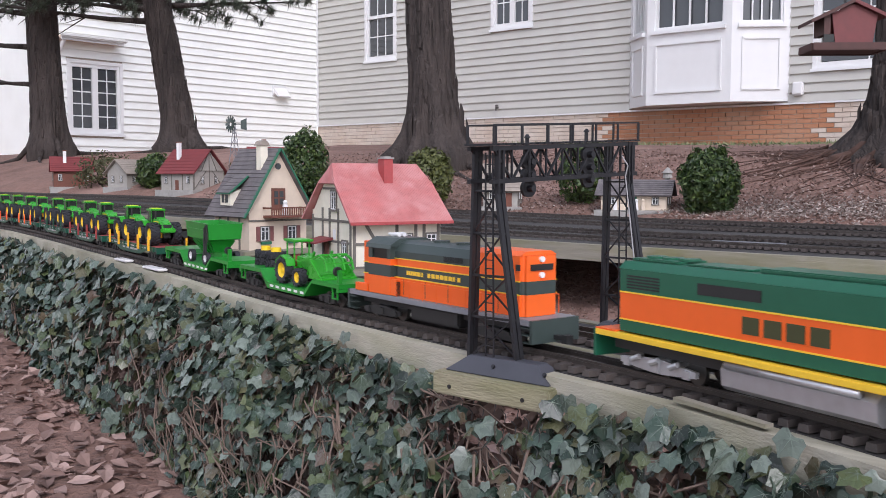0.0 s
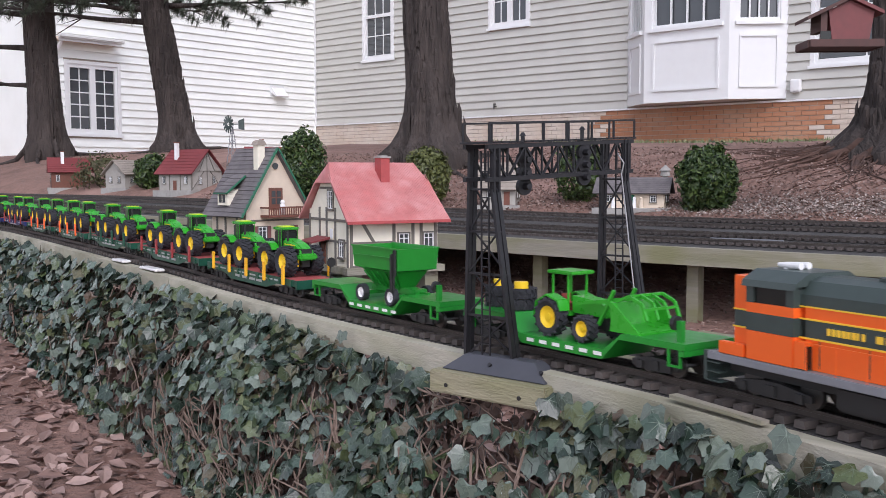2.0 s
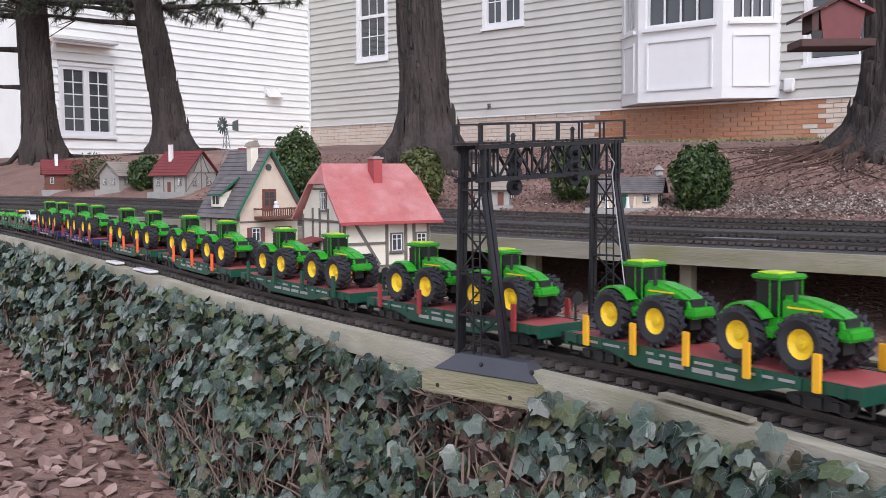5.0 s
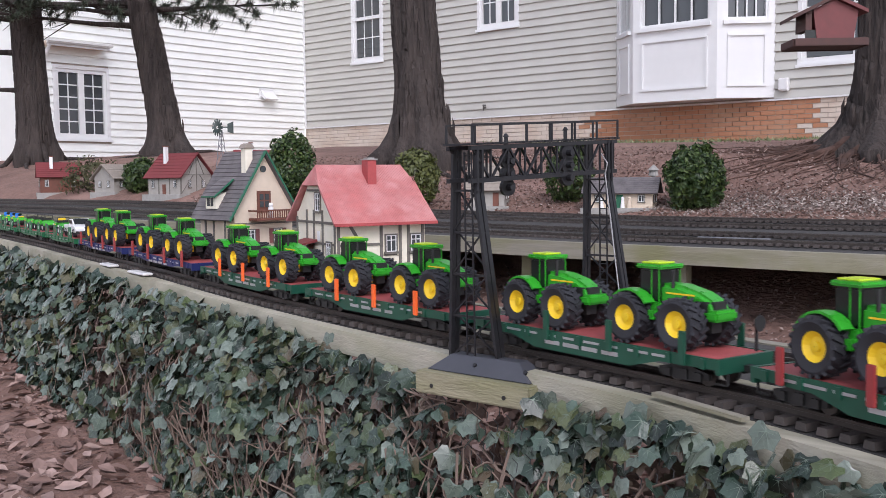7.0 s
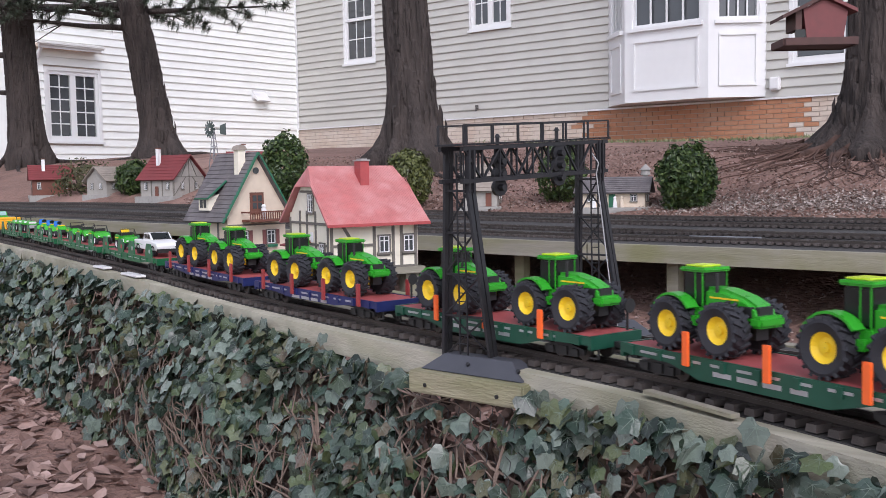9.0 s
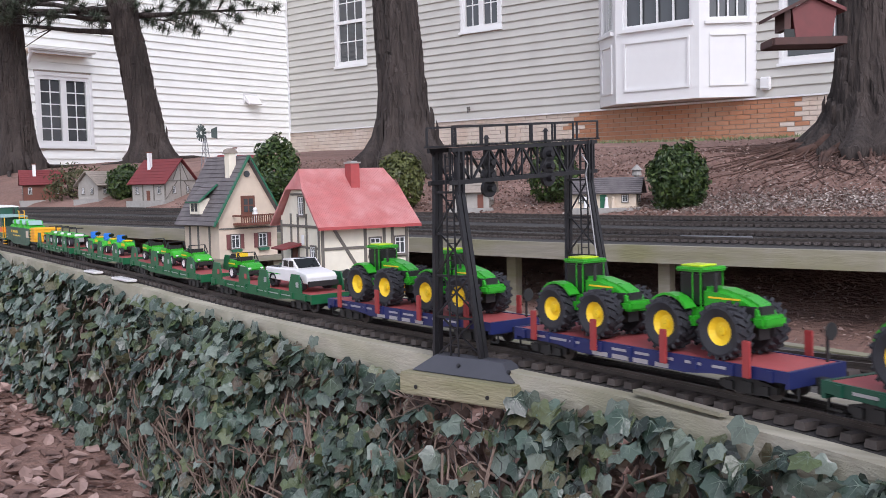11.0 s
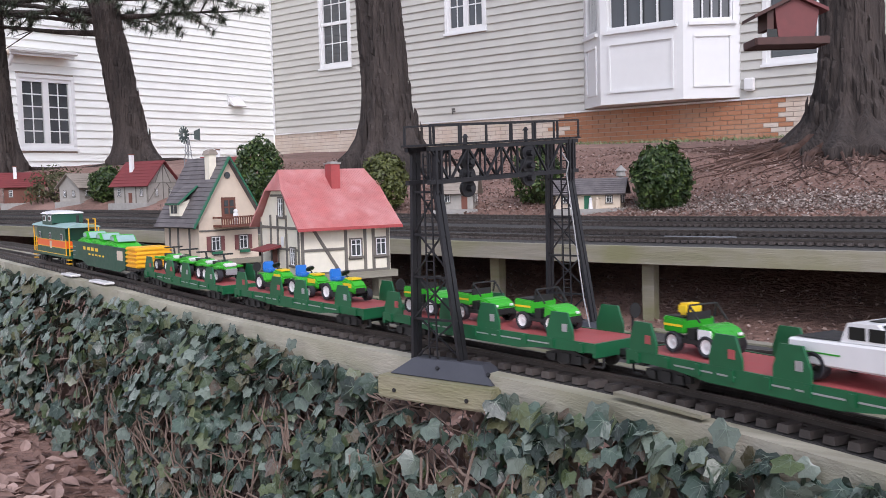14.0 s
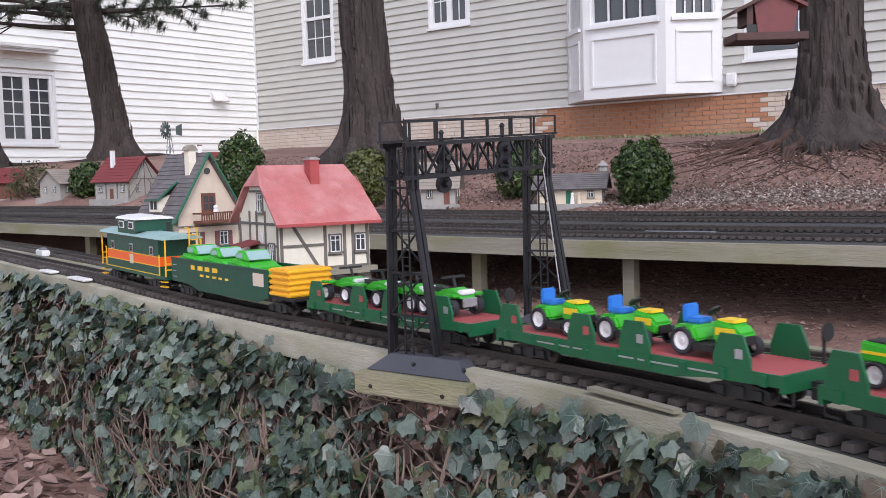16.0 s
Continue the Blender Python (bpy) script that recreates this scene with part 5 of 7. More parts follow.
# ---- shrubs ----
def shrub(x, y, z, rx, rz, n, mat_, label, seed, stems=True, leaf=0.016, loose=0.25):
    t = thing("shrub", pose(x, y, z), label, "shrub", "shrubs in the village")
    rnd = random.Random(seed)
    if stems:
        bm = B()
        for _ in range(7):
            a = rnd.uniform(0, 6.28)
            cyl(bm, (0, 0, -0.02), (math.cos(a) * rx * 0.5, math.sin(a) * rx * 0.5, rz * rnd.uniform(0.7, 1.3)), 0.010, 0.004, seg=6)
        part("stems", bm, M["bark"], t)
    vs, fs = [], []
    for _ in range(n):
        d = Vector((rnd.gauss(0, 1), rnd.gauss(0, 1), rnd.gauss(0, 1))).normalized()
        rr = (rnd.uniform(0.55, 1.0) ** 0.5) * (1 + loose * noise.noise(d * 2.2 + Vector((seed, 0, 0))) + 0.12 * noise.noise(d * 6))
        c = Vector((d.x * rx * rr, d.y * rx * rr, rz + d.z * rz * rr))
        if c.z < 0.02:
            continue
        s = leaf * rnd.uniform(0.7, 1.3)
        n0 = (d + Vector((rnd.gauss(0, 0.6), rnd.gauss(0, 0.6), rnd.gauss(0, 0.6)))).normalized()
        a = n0.orthogonal().normalized()
        a = (Matrix.Rotation(rnd.uniform(0, 6.28), 3, n0) @ a)
        b = n0.cross(a)
        k = len(vs)
        vs += [tuple(c - a * s), tuple(c - a * 0.1 * s + b * s * 0.5 + n0 * s * 0.12), tuple(c + a * s), tuple(c - a * 0.1 * s - b * s * 0.5 + n0 * s * 0.12)]
        fs += [(k, k + 1, k + 2), (k, k + 2, k + 3)]
    me = bpy.data.meshes.new("crown")
    me.from_pydata(vs, [], fs)
    me.materials.append(mat_)
    o = new("crown", me)
    o.parent = t
    tagged(o, kind="stuff")


shrub(-1.93, 4.30, 0.10, 0.15, 0.185, 5200, M["shrub"], "dense rounded green boxwood above the far track", 1, leaf=0.015)
shrub(-4.85, 4.14, 0.10, 0.165, 0.265, 4600, M["shrub"], "dark green upright boxwood behind the chalet", 2, leaf=0.017)
shrub(-3.72, 4.16, 0.12, 0.15, 0.185, 3400, M["shrub_yellow"], "yellowish green rounded shrub near the trunk", 3, leaf=0.016)
shrub(-2.72, 4.35, 0.15, 0.14, 0.18, 2200, M["shrub"], "small green shrub behind the signal bridge", 4, leaf=0.015)
shrub(-6.92, 4.30, 0.18, 0.16, 0.16, 3000, M["shrub"], "round green shrub between model houses", 5, leaf=0.018)
shrub(-7.80, 4.35, 0.17, 0.24, 0.17, 1500, M["shrub_brown"], "twiggy half-bare brown shrub", 6, leaf=0.018, loose=0.6)
shrub(-6.30, 4.85, 0.25, 0.22, 0.10, 900, M["shrub_brown"], "low twiggy shrub under the trees", 7, leaf=0.018, loose=0.6)


# ---- ivy hedge along the front plank ----
def ivy_leaf_shape():
    """Outline of a five-lobed leaf, tip towards +y, about one unit long."""
    half = [(0.0, 1.0), (0.19, 0.80), (0.36, 0.62), (0.50, 0.57), (0.73, 0.52), (0.67, 0.26), (0.66, 0.06), (0.64, -0.16), (0.40, -0.30), (0.09, -0.16)]
    return half + [(-x, y) for x, y in reversed(half[1:])]


IVY = ivy_leaf_shape()


def veins_into(vs, fs, c, a, b, n, s):
    """Pale veins just over a leaf's face."""
    for x, y in ((0.0, 0.86), (0.50, 0.42), (-0.50, 0.42), (0.46, -0.10), (-0.46, -0.10)):
        d = (a * x + b * y - n * 0.16 * (x * x * 0.9 + max(0, y) ** 2 * 0.45)) * s
        w = d.cross(n).normalized() * s * 0.016
        o = c + n * s * 0.075
        k = len(vs)
        vs.extend((tuple(o - w), tuple(o + w), tuple(o + d + n * s * 0.03)))
        fs.append((k, k + 1, k + 2))


def leaf_into(vs, fs, c, a, b, n, s, rnd):
    """A cupped leaf at c: b points to its tip, n away from its face."""
    k = len(vs)
    droop = rnd.uniform(0.08, 0.24)
    vs.append(tuple(c + n * s * 0.06))
    for x, y in IVY:
        z = -droop * (x * x * 0.9 + max(0, y) ** 2 * 0.45) + rnd.uniform(-0.02, 0.02)
        vs.append(tuple(c + (a * x + b * y + n * z) * s))
    m = len(IVY)
    for i in range(m):
        fs.append((k, k + 1 + i, k + 1 + (i + 1) % m))


def ivy_depth(s, v, q):
    """How far the hedge bulges before the plank at s, v metres below its top."""
    return 0.100 + 0.065 * min(1.0, v / 0.2) + 0.03 * noise.noise((s * 2.1, v * 3, 1.0)) + 0.03 * noise.noise((s * 7, v * 7, 5.0)) - 0.05 * max(0.0, v - 0.36)


def hedge():
    t = thing("ivy_hedge", Matrix.Identity(4), "dark green ivy climbing wire netting below the front plank", "ivy")
    rnd = random.Random(21)
    groups = [([], []), ([], [])]
    count = 0
    for _ in range(17500):
        near = rnd.random()
        s = rnd.uniform(-4.6, 1.1) if near < 0.50 else rnd.uniform(-1.4, 1.1)
        top = 0.031 - 0.012 * max(0.0, min(1.0, -s - 0.25)) - 0.030 * max(0.0, min(0.6, s)) - 0.022 * noise.noise((s * 1.7, 2.0, 7.0)) + 0.02 * noise.noise((s * 6, 1, 1))
        v = top + (rnd.random() ** 0.85) * 0.56
        dd = ivy_depth(s, v - top, rnd) * rnd.uniform(0.80, 1.06)
        if v - top < 0.03:
            dd = 0.090 + rnd.uniform(0, 0.03)
        # thin patches where netting and stems show
        thin = noise.noise((s * 2.6, v * 4.2, 11.0))
        if thin > 0.04 and rnd.random() < 0.78 and s > -1.9 and v - top > 0.04:
            continue
        if -0.14 < s < 0.16 and v < 0.085:
            continue
        if v - top > 0.16 and rnd.random() < 0.24:
            continue
        x, y, z, ang, _ = on_line(s, -dd)
        z = z - v
        out = Vector((math.sin(ang), -math.cos(ang), 0))
        n = (out * 0.95 + Vector((0, 0, 0.55)) + Vector((rnd.gauss(0, 0.58), rnd.gauss(0, 0.58), rnd.gauss(0, 0.48)))).normalized()
        down = Vector((rnd.gauss(0, 0.55), rnd.gauss(0, 0.3), -1))
        b = (down - n * down.dot(n)).normalized()
        a = b.cross(n)
        size = rnd.choice((0.017, 0.021, 0.025, 0.029, 0.032)) * rnd.uniform(0.85, 1.15)
        if s < -1.6:
            size *= 1.18
        elif s > -0.1:
            size *= 0.92
        leaf_into(*groups[0], Vector((x, y, z)), a, b, n, size, rnd)
        if s > -1.8:
            veins_into(*groups[1], Vector((x, y, z)), a, b, n, size)
    for i, (vs, fs) in enumerate(groups[:1]):
        me = bpy.data.meshes.new("leaves")
        me.from_pydata(vs, [], fs)
        me.materials.append(M["ivy"])
        o = new("leaves", me)
        o.parent = t
        tagged(o, kind="stuff")
    listed("veining", *groups[1], M["ivy_vein"], t, "pale leaf veins", "stuff")
    # single leaves standing clear along the plank
    for s, v, size in ((0.62, 0.004, 0.026), (0.39, 0.020, 0.030), (0.21, 0.035, 0.028), (0.47, 0.045, 0.030), (0.68, 0.050, 0.030), (0.74, 0.060, 0.030), (-0.42, 0.020, 0.022), (-0.67, 0.020, 0.026), (-0.90, 0.018, 0.026), (0.80, 0.05, 0.032), (0.30, 0.07, 0.030)):
        vs, fs = [], []
        x, y, z, ang, _ = on_line(s, -0.105)
        out = Vector((math.sin(ang), -math.cos(ang), 0))
        n = (out + Vector((0, 0, 0.3)) + Vector((rnd.gauss(0, 0.2), 0, rnd.gauss(0, 0.15)))).normalized()
        b = Vector((rnd.gauss(0, 0.25), 0, -1))
        b = (b - n * b.dot(n)).normalized()
        leaf_into(vs, fs, Vector((x, y, z - v + 0.4 * size)), b.cross(n), b, n, size, rnd)
        lv, lf = [], []
        veins_into(lv, lf, Vector((x, y, z - v + 0.4 * size)), b.cross(n), b, n, size)
        me = bpy.data.meshes.new("leaf")
        me.from_pydata(vs, [], fs)
        me.materials.append(M["ivy"])
        o = new("leaf", me)
        o.parent = t
        listed("leaf_vein", lv, lf, M["ivy_vein"], o)
    # bare stems
    vs, fs = [], []
    for _ in range(620):
        s = rnd.uniform(-4.0, 0.95) if rnd.random() < 0.4 else rnd.uniform(-1.4, 0.95)
        v = rnd.uniform(0.06, 0.5)
        pp = None
        ds, dv = rnd.gauss(0, 0.03), rnd.gauss(0.03, 0.03)
        r = rnd.uniform(0.0009, 0.0026)
        for j in range(rnd.randint(4, 8)):
            x, y, z, ang, _ = on_line(s, -ivy_depth(s, max(v - 0.05, 0), rnd) * 0.97 - rnd.uniform(-0.012, 0.012))
            q = Vector((x, y, z - v))
            if pp is not None:
                tube(vs, fs, pp, q, r, r * 0.9)
            pp = q
            s += ds + rnd.gauss(0, 0.012)
            v = max(0.07, v + dv + rnd.gauss(0, 0.012))
    listed("vines", vs, fs, M["twig"], t, "dry brown vine stems", "stuff")
    # hexagon netting behind the leaves
    vs, fs = [], []
    rr = 0.0009
    for i in range(60):
        for j in range(16):
            s0, v0 = -0.75 + i * 0.028, 0.055 + j * 0.024 + (0.012 if i % 2 else 0)
            P = []
            for ds, dv in ((0, 0), (0.014, 0.006), (0.014, 0.018)):
                x, y, z, ang, _ = on_line(s0 + ds, -0.096 - 0.035 * min(1.0, (v0 + dv) / 0.2))
                P.append(Vector((x, y, z - v0 - dv)))
            for a, b in ((P[0], P[1]), (P[1], P[2])):
                tube(vs, fs, a, b, rr, rr, 3)
    listed("netting", vs, fs, M["mesh"], t, "black wire netting", "stuff")
    # leaf litter packed behind, its colour darkened for the hedge's inner shade
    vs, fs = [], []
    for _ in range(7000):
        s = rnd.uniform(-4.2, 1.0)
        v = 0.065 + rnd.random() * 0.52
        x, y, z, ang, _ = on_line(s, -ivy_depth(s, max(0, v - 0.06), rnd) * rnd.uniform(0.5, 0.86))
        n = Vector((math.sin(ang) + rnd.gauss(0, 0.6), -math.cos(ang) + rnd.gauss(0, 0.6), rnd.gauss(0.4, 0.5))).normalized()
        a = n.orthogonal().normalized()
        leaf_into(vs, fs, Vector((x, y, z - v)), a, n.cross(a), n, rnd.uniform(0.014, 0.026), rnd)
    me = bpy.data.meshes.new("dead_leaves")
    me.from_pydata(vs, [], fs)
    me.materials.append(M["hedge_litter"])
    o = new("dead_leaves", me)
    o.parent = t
    tagged(o, "brown dead leaves caught in the netting, darkened for shade", kind="stuff")


hedge()


# ---- loose ground cover ----
def scatter(name, n, area, size, material, label, seed, category, lift=0.006, up=0.0, flat=0.35, test=None):
    rnd = random.Random(seed)
    vs, fs = [], []
    for _ in range(n):
        x, y = area(rnd)
        if test and not test(x, y):
            continue
        s = size * rnd.uniform(0.5, 1.4)
        n0 = Vector((rnd.gauss(0, flat), rnd.gauss(0, flat), 1)).normalized()
        a = Matrix.Rotation(rnd.uniform(0, 6.28), 3, n0) @ n0.orthogonal().normalized()
        b = n0.cross(a)
        c = Vector((x, y, ground_z(x, y) + lift + rnd.uniform(0, up)))
        k = len(vs)
        cup = s * rnd.uniform(0.1, 0.4)
        pts = [(-1, 0, 0), (-0.3, 0.55, 1), (0.35, 0.42, 0.6), (1, 0.05, 0.2), (0.4, -0.5, 0.9), (-0.25, -0.55, 0.8)]
        for p, q, w in pts:
            vs.append(tuple(c + a * p * s + b * q * s * rnd.uniform(0.7, 1.2) + n0 * w * cup))
        fs += [(k, k + 1, k + 2, k + 3), (k, k + 3, k + 4, k + 5)]
    me = bpy.data.meshes.new(name)
    me.from_pydata(vs, [], fs)
    me.materials.append(material)
    return tagged(new(name, me), label, category, kind="stuff")


scatter("leaf_litter", 4200, lambda r: (r.uniform(-5.0, -0.6), r.uniform(-0.4, 2.0)), 0.030, M["litter"], "dry tan and brown fallen leaves on the soil", 31, "leaf litter", lift=0.004, up=0.012)
scatter("mulch_chips", 30000, lambda r: (r.uniform(-6, 1.8), 4.0 + abs(r.gauss(0, 1.1))), 0.0085, M["chips"], "wood chips and dry leaf bits on the bank", 32, "mulch", lift=0.003, up=0.01, flat=0.6)
scatter("gravel_litter", 9000, lambda r: (r.gauss(-1.0, 0.7), r.gauss(4.28, 0.14)), 0.0075, M["pale_chips"], "pale leaf bits and grit at the foot of the bank", 34, "mulch", lift=0.004, up=0.008, flat=0.6)
scatter("bank_litter", 9000, lambda r: (r.uniform(-3.2, 1.2), r.uniform(1.25, 3.6)), 0.008, M["chips"], "leaf bits and chips below the far table", 33, "mulch", lift=0.003, up=0.008, flat=0.6)
rnd = random.Random(41)
vs, fs = [], []
for _ in range(9000):
    x, y = rnd.uniform(-8.5, 1.0), rnd.uniform(9.0, 12.6)
    if rnd.random() > (y - 8.6) / 3:
        continue
    z = ground_z(x, y)
    a = rnd.uniform(0, 6.28)
    h, w = rnd.uniform(0.02, 0.055), 0.010
    k = len(vs)
    vs += [(x - w * math.cos(a), y - w * math.sin(a), z), (x + w * math.cos(a), y + w * math.sin(a), z), (x + rnd.gauss(0, 0.03), y + rnd.gauss(0, 0.03), z + h)]
    fs.append((k, k + 1, k + 2))
me = bpy.data.meshes.new("grass")
me.from_pydata(vs, [], fs)
me.materials.append(M["grass"])
tagged(new("grass", me), "patchy pale lawn along the house footing", "grass", kind="stuff")
# ---- the train: every car's x points forward, its origin on the rail top ----
MOVERS = []  # (thing, place along the line at rest, half wheelbase, pose on its car)


def run(ob, s, half=0.14, m=None):
    MOVERS.append((ob, s, half, m or Matrix.Identity(4)))
    return ob


def truck(parent, x, color=None, r=0.0145, base=0.052, axles=2):
    """A truck: side frames, springs and wheelsets."""
    bm = B()
    for sy in (-1, 1):
        prism(bm, [(-base / 2 - 0.016, 0.012), (-base / 2 - 0.016, 0.020), (-0.014, 0.026), (0.014, 0.026), (base / 2 + 0.016, 0.020), (base / 2 + 0.016, 0.012), (0.012, 0.007), (-0.012, 0.007)], sy * 0.036, sy * 0.042, pose(x, 0, 0))
        for k in range(axles):
            ax = x - base / 2 + base * k / (axles - 1)
            box(bm, ax - 0.006, ax + 0.006, sy * 0.0421, sy * 0.0455, 0.009, 0.020)
        box(bm, x - 0.008, x + 0.008, sy * 0.0421, sy * 0.045, 0.009, 0.022)
    box(bm, x - 0.010, x + 0.010, -0.0359, 0.0359, 0.014, 0.026)
    tr = part("truck", bm, color or M["black"], parent)
    for k in range(axles):
        ax = x - base / 2 + base * k / (axles - 1)
        bm = B()
        for sy in (-1, 1):
            cyl(bm, (ax, sy * 0.019, r), (ax, sy * 0.025, r), r, seg=18)
        cyl(bm, (ax, -0.019, r), (ax, 0.019, r), 0.003, seg=8)
        part("wheelset", bm, M["wheel"], tr)


def coupler(parent, x, sx):
    bm = B()
    box(bm, min(x, x + sx * 0.030), max(x, x + sx * 0.030), -0.005, 0.005, 0.017, 0.024)
    box(bm, min(x + sx * 0.022, x + sx * 0.034), max(x + sx * 0.022, x + sx * 0.034), -0.009, 0.006, 0.014, 0.027)
    part("coupler", bm, M["black"], parent)


def dashes(parent, x0, x1, z, y, n, material, h=0.005, seed=0, name="marking"):
    """Unreadable painted lettering as plain bars."""
    r = random.Random(seed)
    bm = B()
    x = x0
    for k in range(n):
        w = (x1 - x0) / n
        a = w * r.uniform(0.45, 0.85)
        box(bm, x, x + a, min(y, y - 0.0006), max(y, y - 0.0006), z - h / 2, z + h / 2)
        x += w
    return part(name, bm, material, parent)


def flatcar(s, L, body, stake, nst, label, stakes_h=0.032, marks=None, fish=True, spans_=None):
    c = thing("flatcar", Matrix.Identity(4), label, "flatcar", "flatcars of the train")
    h = L / 2 - 0.036
    one("deck", [(-h, h, -0.0495, 0.0495, 0.0395, 0.0425)], M["deck_red"], c, "red-brown deck")
    for sy in (-1, 1):
        bm = B()
        lo = 0.014 if fish else 0.022
        prism(bm, [(-h, 0.0435), (-h, 0.030), (-h * 0.62, 0.028), (-h * 0.40, lo), (h * 0.40, lo), (h * 0.62, 0.028), (h, 0.030), (h, 0.0435)], sy * 0.0500, sy * 0.0535)
        part("side_sill", bm, body, c)
    for sx in (-1, 1):
        one("end_sill", [(sx * h, sx * (h + 0.006), -0.0535, 0.0535, 0.024, 0.0435)], body, c)
        one("drawbar", [(sx * (h + 0.0062), sx * (h + 0.0222), -0.006, 0.006, 0.024, 0.032)], M["black"], c)
        coupler(c, sx * (h + 0.0202), sx)
        truck(c, sx * (h - 0.062))
        for yy in (-0.040, 0.040):
            bm = B()
            bar(bm, (sx * (h + 0.008), yy, 0.024), (sx * (h + 0.008), yy, 0.010), 0.0025)
            bar(bm, (sx * (h + 0.008), yy, 0.010), (sx * (h - 0.012), yy, 0.010), 0.0025)
            part("step", bm, M["black"], c)
    for k in range(9):
        x = -h * 0.92 + 2 * h * 0.92 * k / 8
        for sy in (-1, 1):
            one("stake_pocket", [(x - 0.004, x + 0.004, sy * 0.0537, sy * 0.0565, 0.029, 0.042)], body, c)
    for k in range(nst):
        x = -h * 0.80 + 2 * h * 0.80 * k / max(1, nst - 1)
        if nst == 3:
            x = h * (0.07 + 0.54 * (k - 1))
        for sy in (-1, 1):
            one("stake", [(x - 0.0055, x + 0.0055, sy * 0.0568, sy * 0.0615, 0.030, 0.0425 + stakes_h)], stake, c, bevel=0.001)
    bm = B()
    bar(bm, (h - 0.01, 0.040, 0.0426), (h - 0.01, 0.040, 0.085), 0.003)
    cyl(bm, (h - 0.006, 0.040, 0.080), (h - 0.004, 0.040, 0.080), 0.011, seg=14)
    part("brake_wheel", bm, M["black"], c)
    if marks:
        dashes(c, -h * 0.85, h * 0.75, 0.036, -0.0536, 9, marks, 0.0035, seed=int(abs(s) * 100))
        dashes(c, -h * 0.3, h * 0.35, 0.026, -0.0536, 4, marks, 0.006, seed=int(abs(s) * 77))
    run(c, s, h - 0.062)
    return c


def tractor():
    t = thing("toy_tractor", Matrix.Identity(4), "green toy tractor with yellow wheels on a flatcar", "toy tractor", "tractor load")
    g = M["jd_green"]
    bm = B()
    prism(bm, [(-0.002, 0.056), (-0.002, 0.092), (0.030, 0.091), (0.066, 0.083), (0.086, 0.074), (0.090, 0.060), (0.080, 0.052)], -0.018, 0.018)
    bmesh.ops.bevel(bm, geom=[e for e in bm.edges if abs(e.verts[0].co.y - e.verts[1].co.y) < 1e-5 and e.verts[0].co.z > 0.06 and e.verts[1].co.z > 0.06], offset=0.006, segments=3, affect="EDGES")
    part("hood", bm, g, t, smooth=False)
    one("stripe", [(0.006, 0.060, -0.0186, -0.0181, 0.077, 0.0795), (0.006, 0.060, 0.0181, 0.0186, 0.077, 0.0795)], M["jd_yellow"], t)
    one("grille", [(0.060, 0.0840, -0.0192, 0.0192, 0.056, 0.071), (0.0845, 0.0915, -0.014, 0.014, 0.056, 0.071)], M["black"], t, bevel=0.001)
    one("front_weight", [(0.083, 0.104, -0.024, 0.024, 0.044, 0.0600)], g, t, bevel=0.004)
    one("chassis", [(-0.055, 0.085, -0.011, 0.011, 0.026, 0.0555), (0.034, 0.050, -0.022, 0.022, 0.030, 0.042), (-0.050, -0.034, -0.022, 0.022, 0.028, 0.044)], M["black"], t)
    one("front_axle", [(0.056, 0.070, -0.016, 0.016, 0.026, 0.044)], M["jd_yellow"], t)
    one("cab_glass", [(-0.043, -0.0025, -0.0225, 0.0225, 0.0637, 0.1123)], M["cabglass"], t, "dark tinted cab", bevel=0.003)
    one("cab_pillar", [(x - 0.0009, x + 0.0009, sy * 0.0218, sy * 0.0232, 0.0636, 0.1124) for x in (-0.018, -0.0035) for sy in (-1, 1)], g, t)
    one("cab_base", [(-0.046, -0.0022, -0.024, 0.024, 0.046, 0.0635)], g, t, bevel=0.002)
    one("cab_roof", [(-0.049, 0.004, -0.027, 0.027, 0.1125, 0.1190)], g, t, bevel=0.003)
    one("roof_patch", [(-0.044, -0.008, -0.018, 0.018, 0.1192, 0.1218)], M["stake_yellow_green"], t, "yellow-green roof top", bevel=0.0012)
    one("step", [(-0.016, -0.004, -0.034, -0.0242, 0.038, 0.052)], g, t, bevel=0.001)
    bm = B()
    cyl(bm, (0.016, -0.014, 0.080), (0.016, -0.014, 0.112), 0.0028, seg=8)
    part("exhaust", bm, M["black"], t)
    for sy in (-1, 1):
        bm = B()
        pts_o, pts_i = [], []
        for k in range(9):
            a = math.radians(35 + 125 * k / 8)
            pts_o.append((-0.046 + 0.0445 * math.cos(a), 0.0385 + 0.0445 * math.sin(a)))
            pts_i.append((-0.046 + 0.0410 * math.cos(a), 0.0385 + 0.0410 * math.sin(a)))
        y0, y1 = sorted((sy * 0.0242, sy * 0.045))
        for k in range(8):
            prism(bm, [pts_o[k], pts_o[k + 1], pts_i[k + 1], pts_i[k]], y0, y1)
        part("fender", bm, g, t)
        for x in (-0.050, 0.050):
            wheel_part(t, x, sy * 0.0365, 0.0385, 0.031, M["tyre"], M["jd_yellow"], 0.0195, lugs=18, sy=sy)
    return t


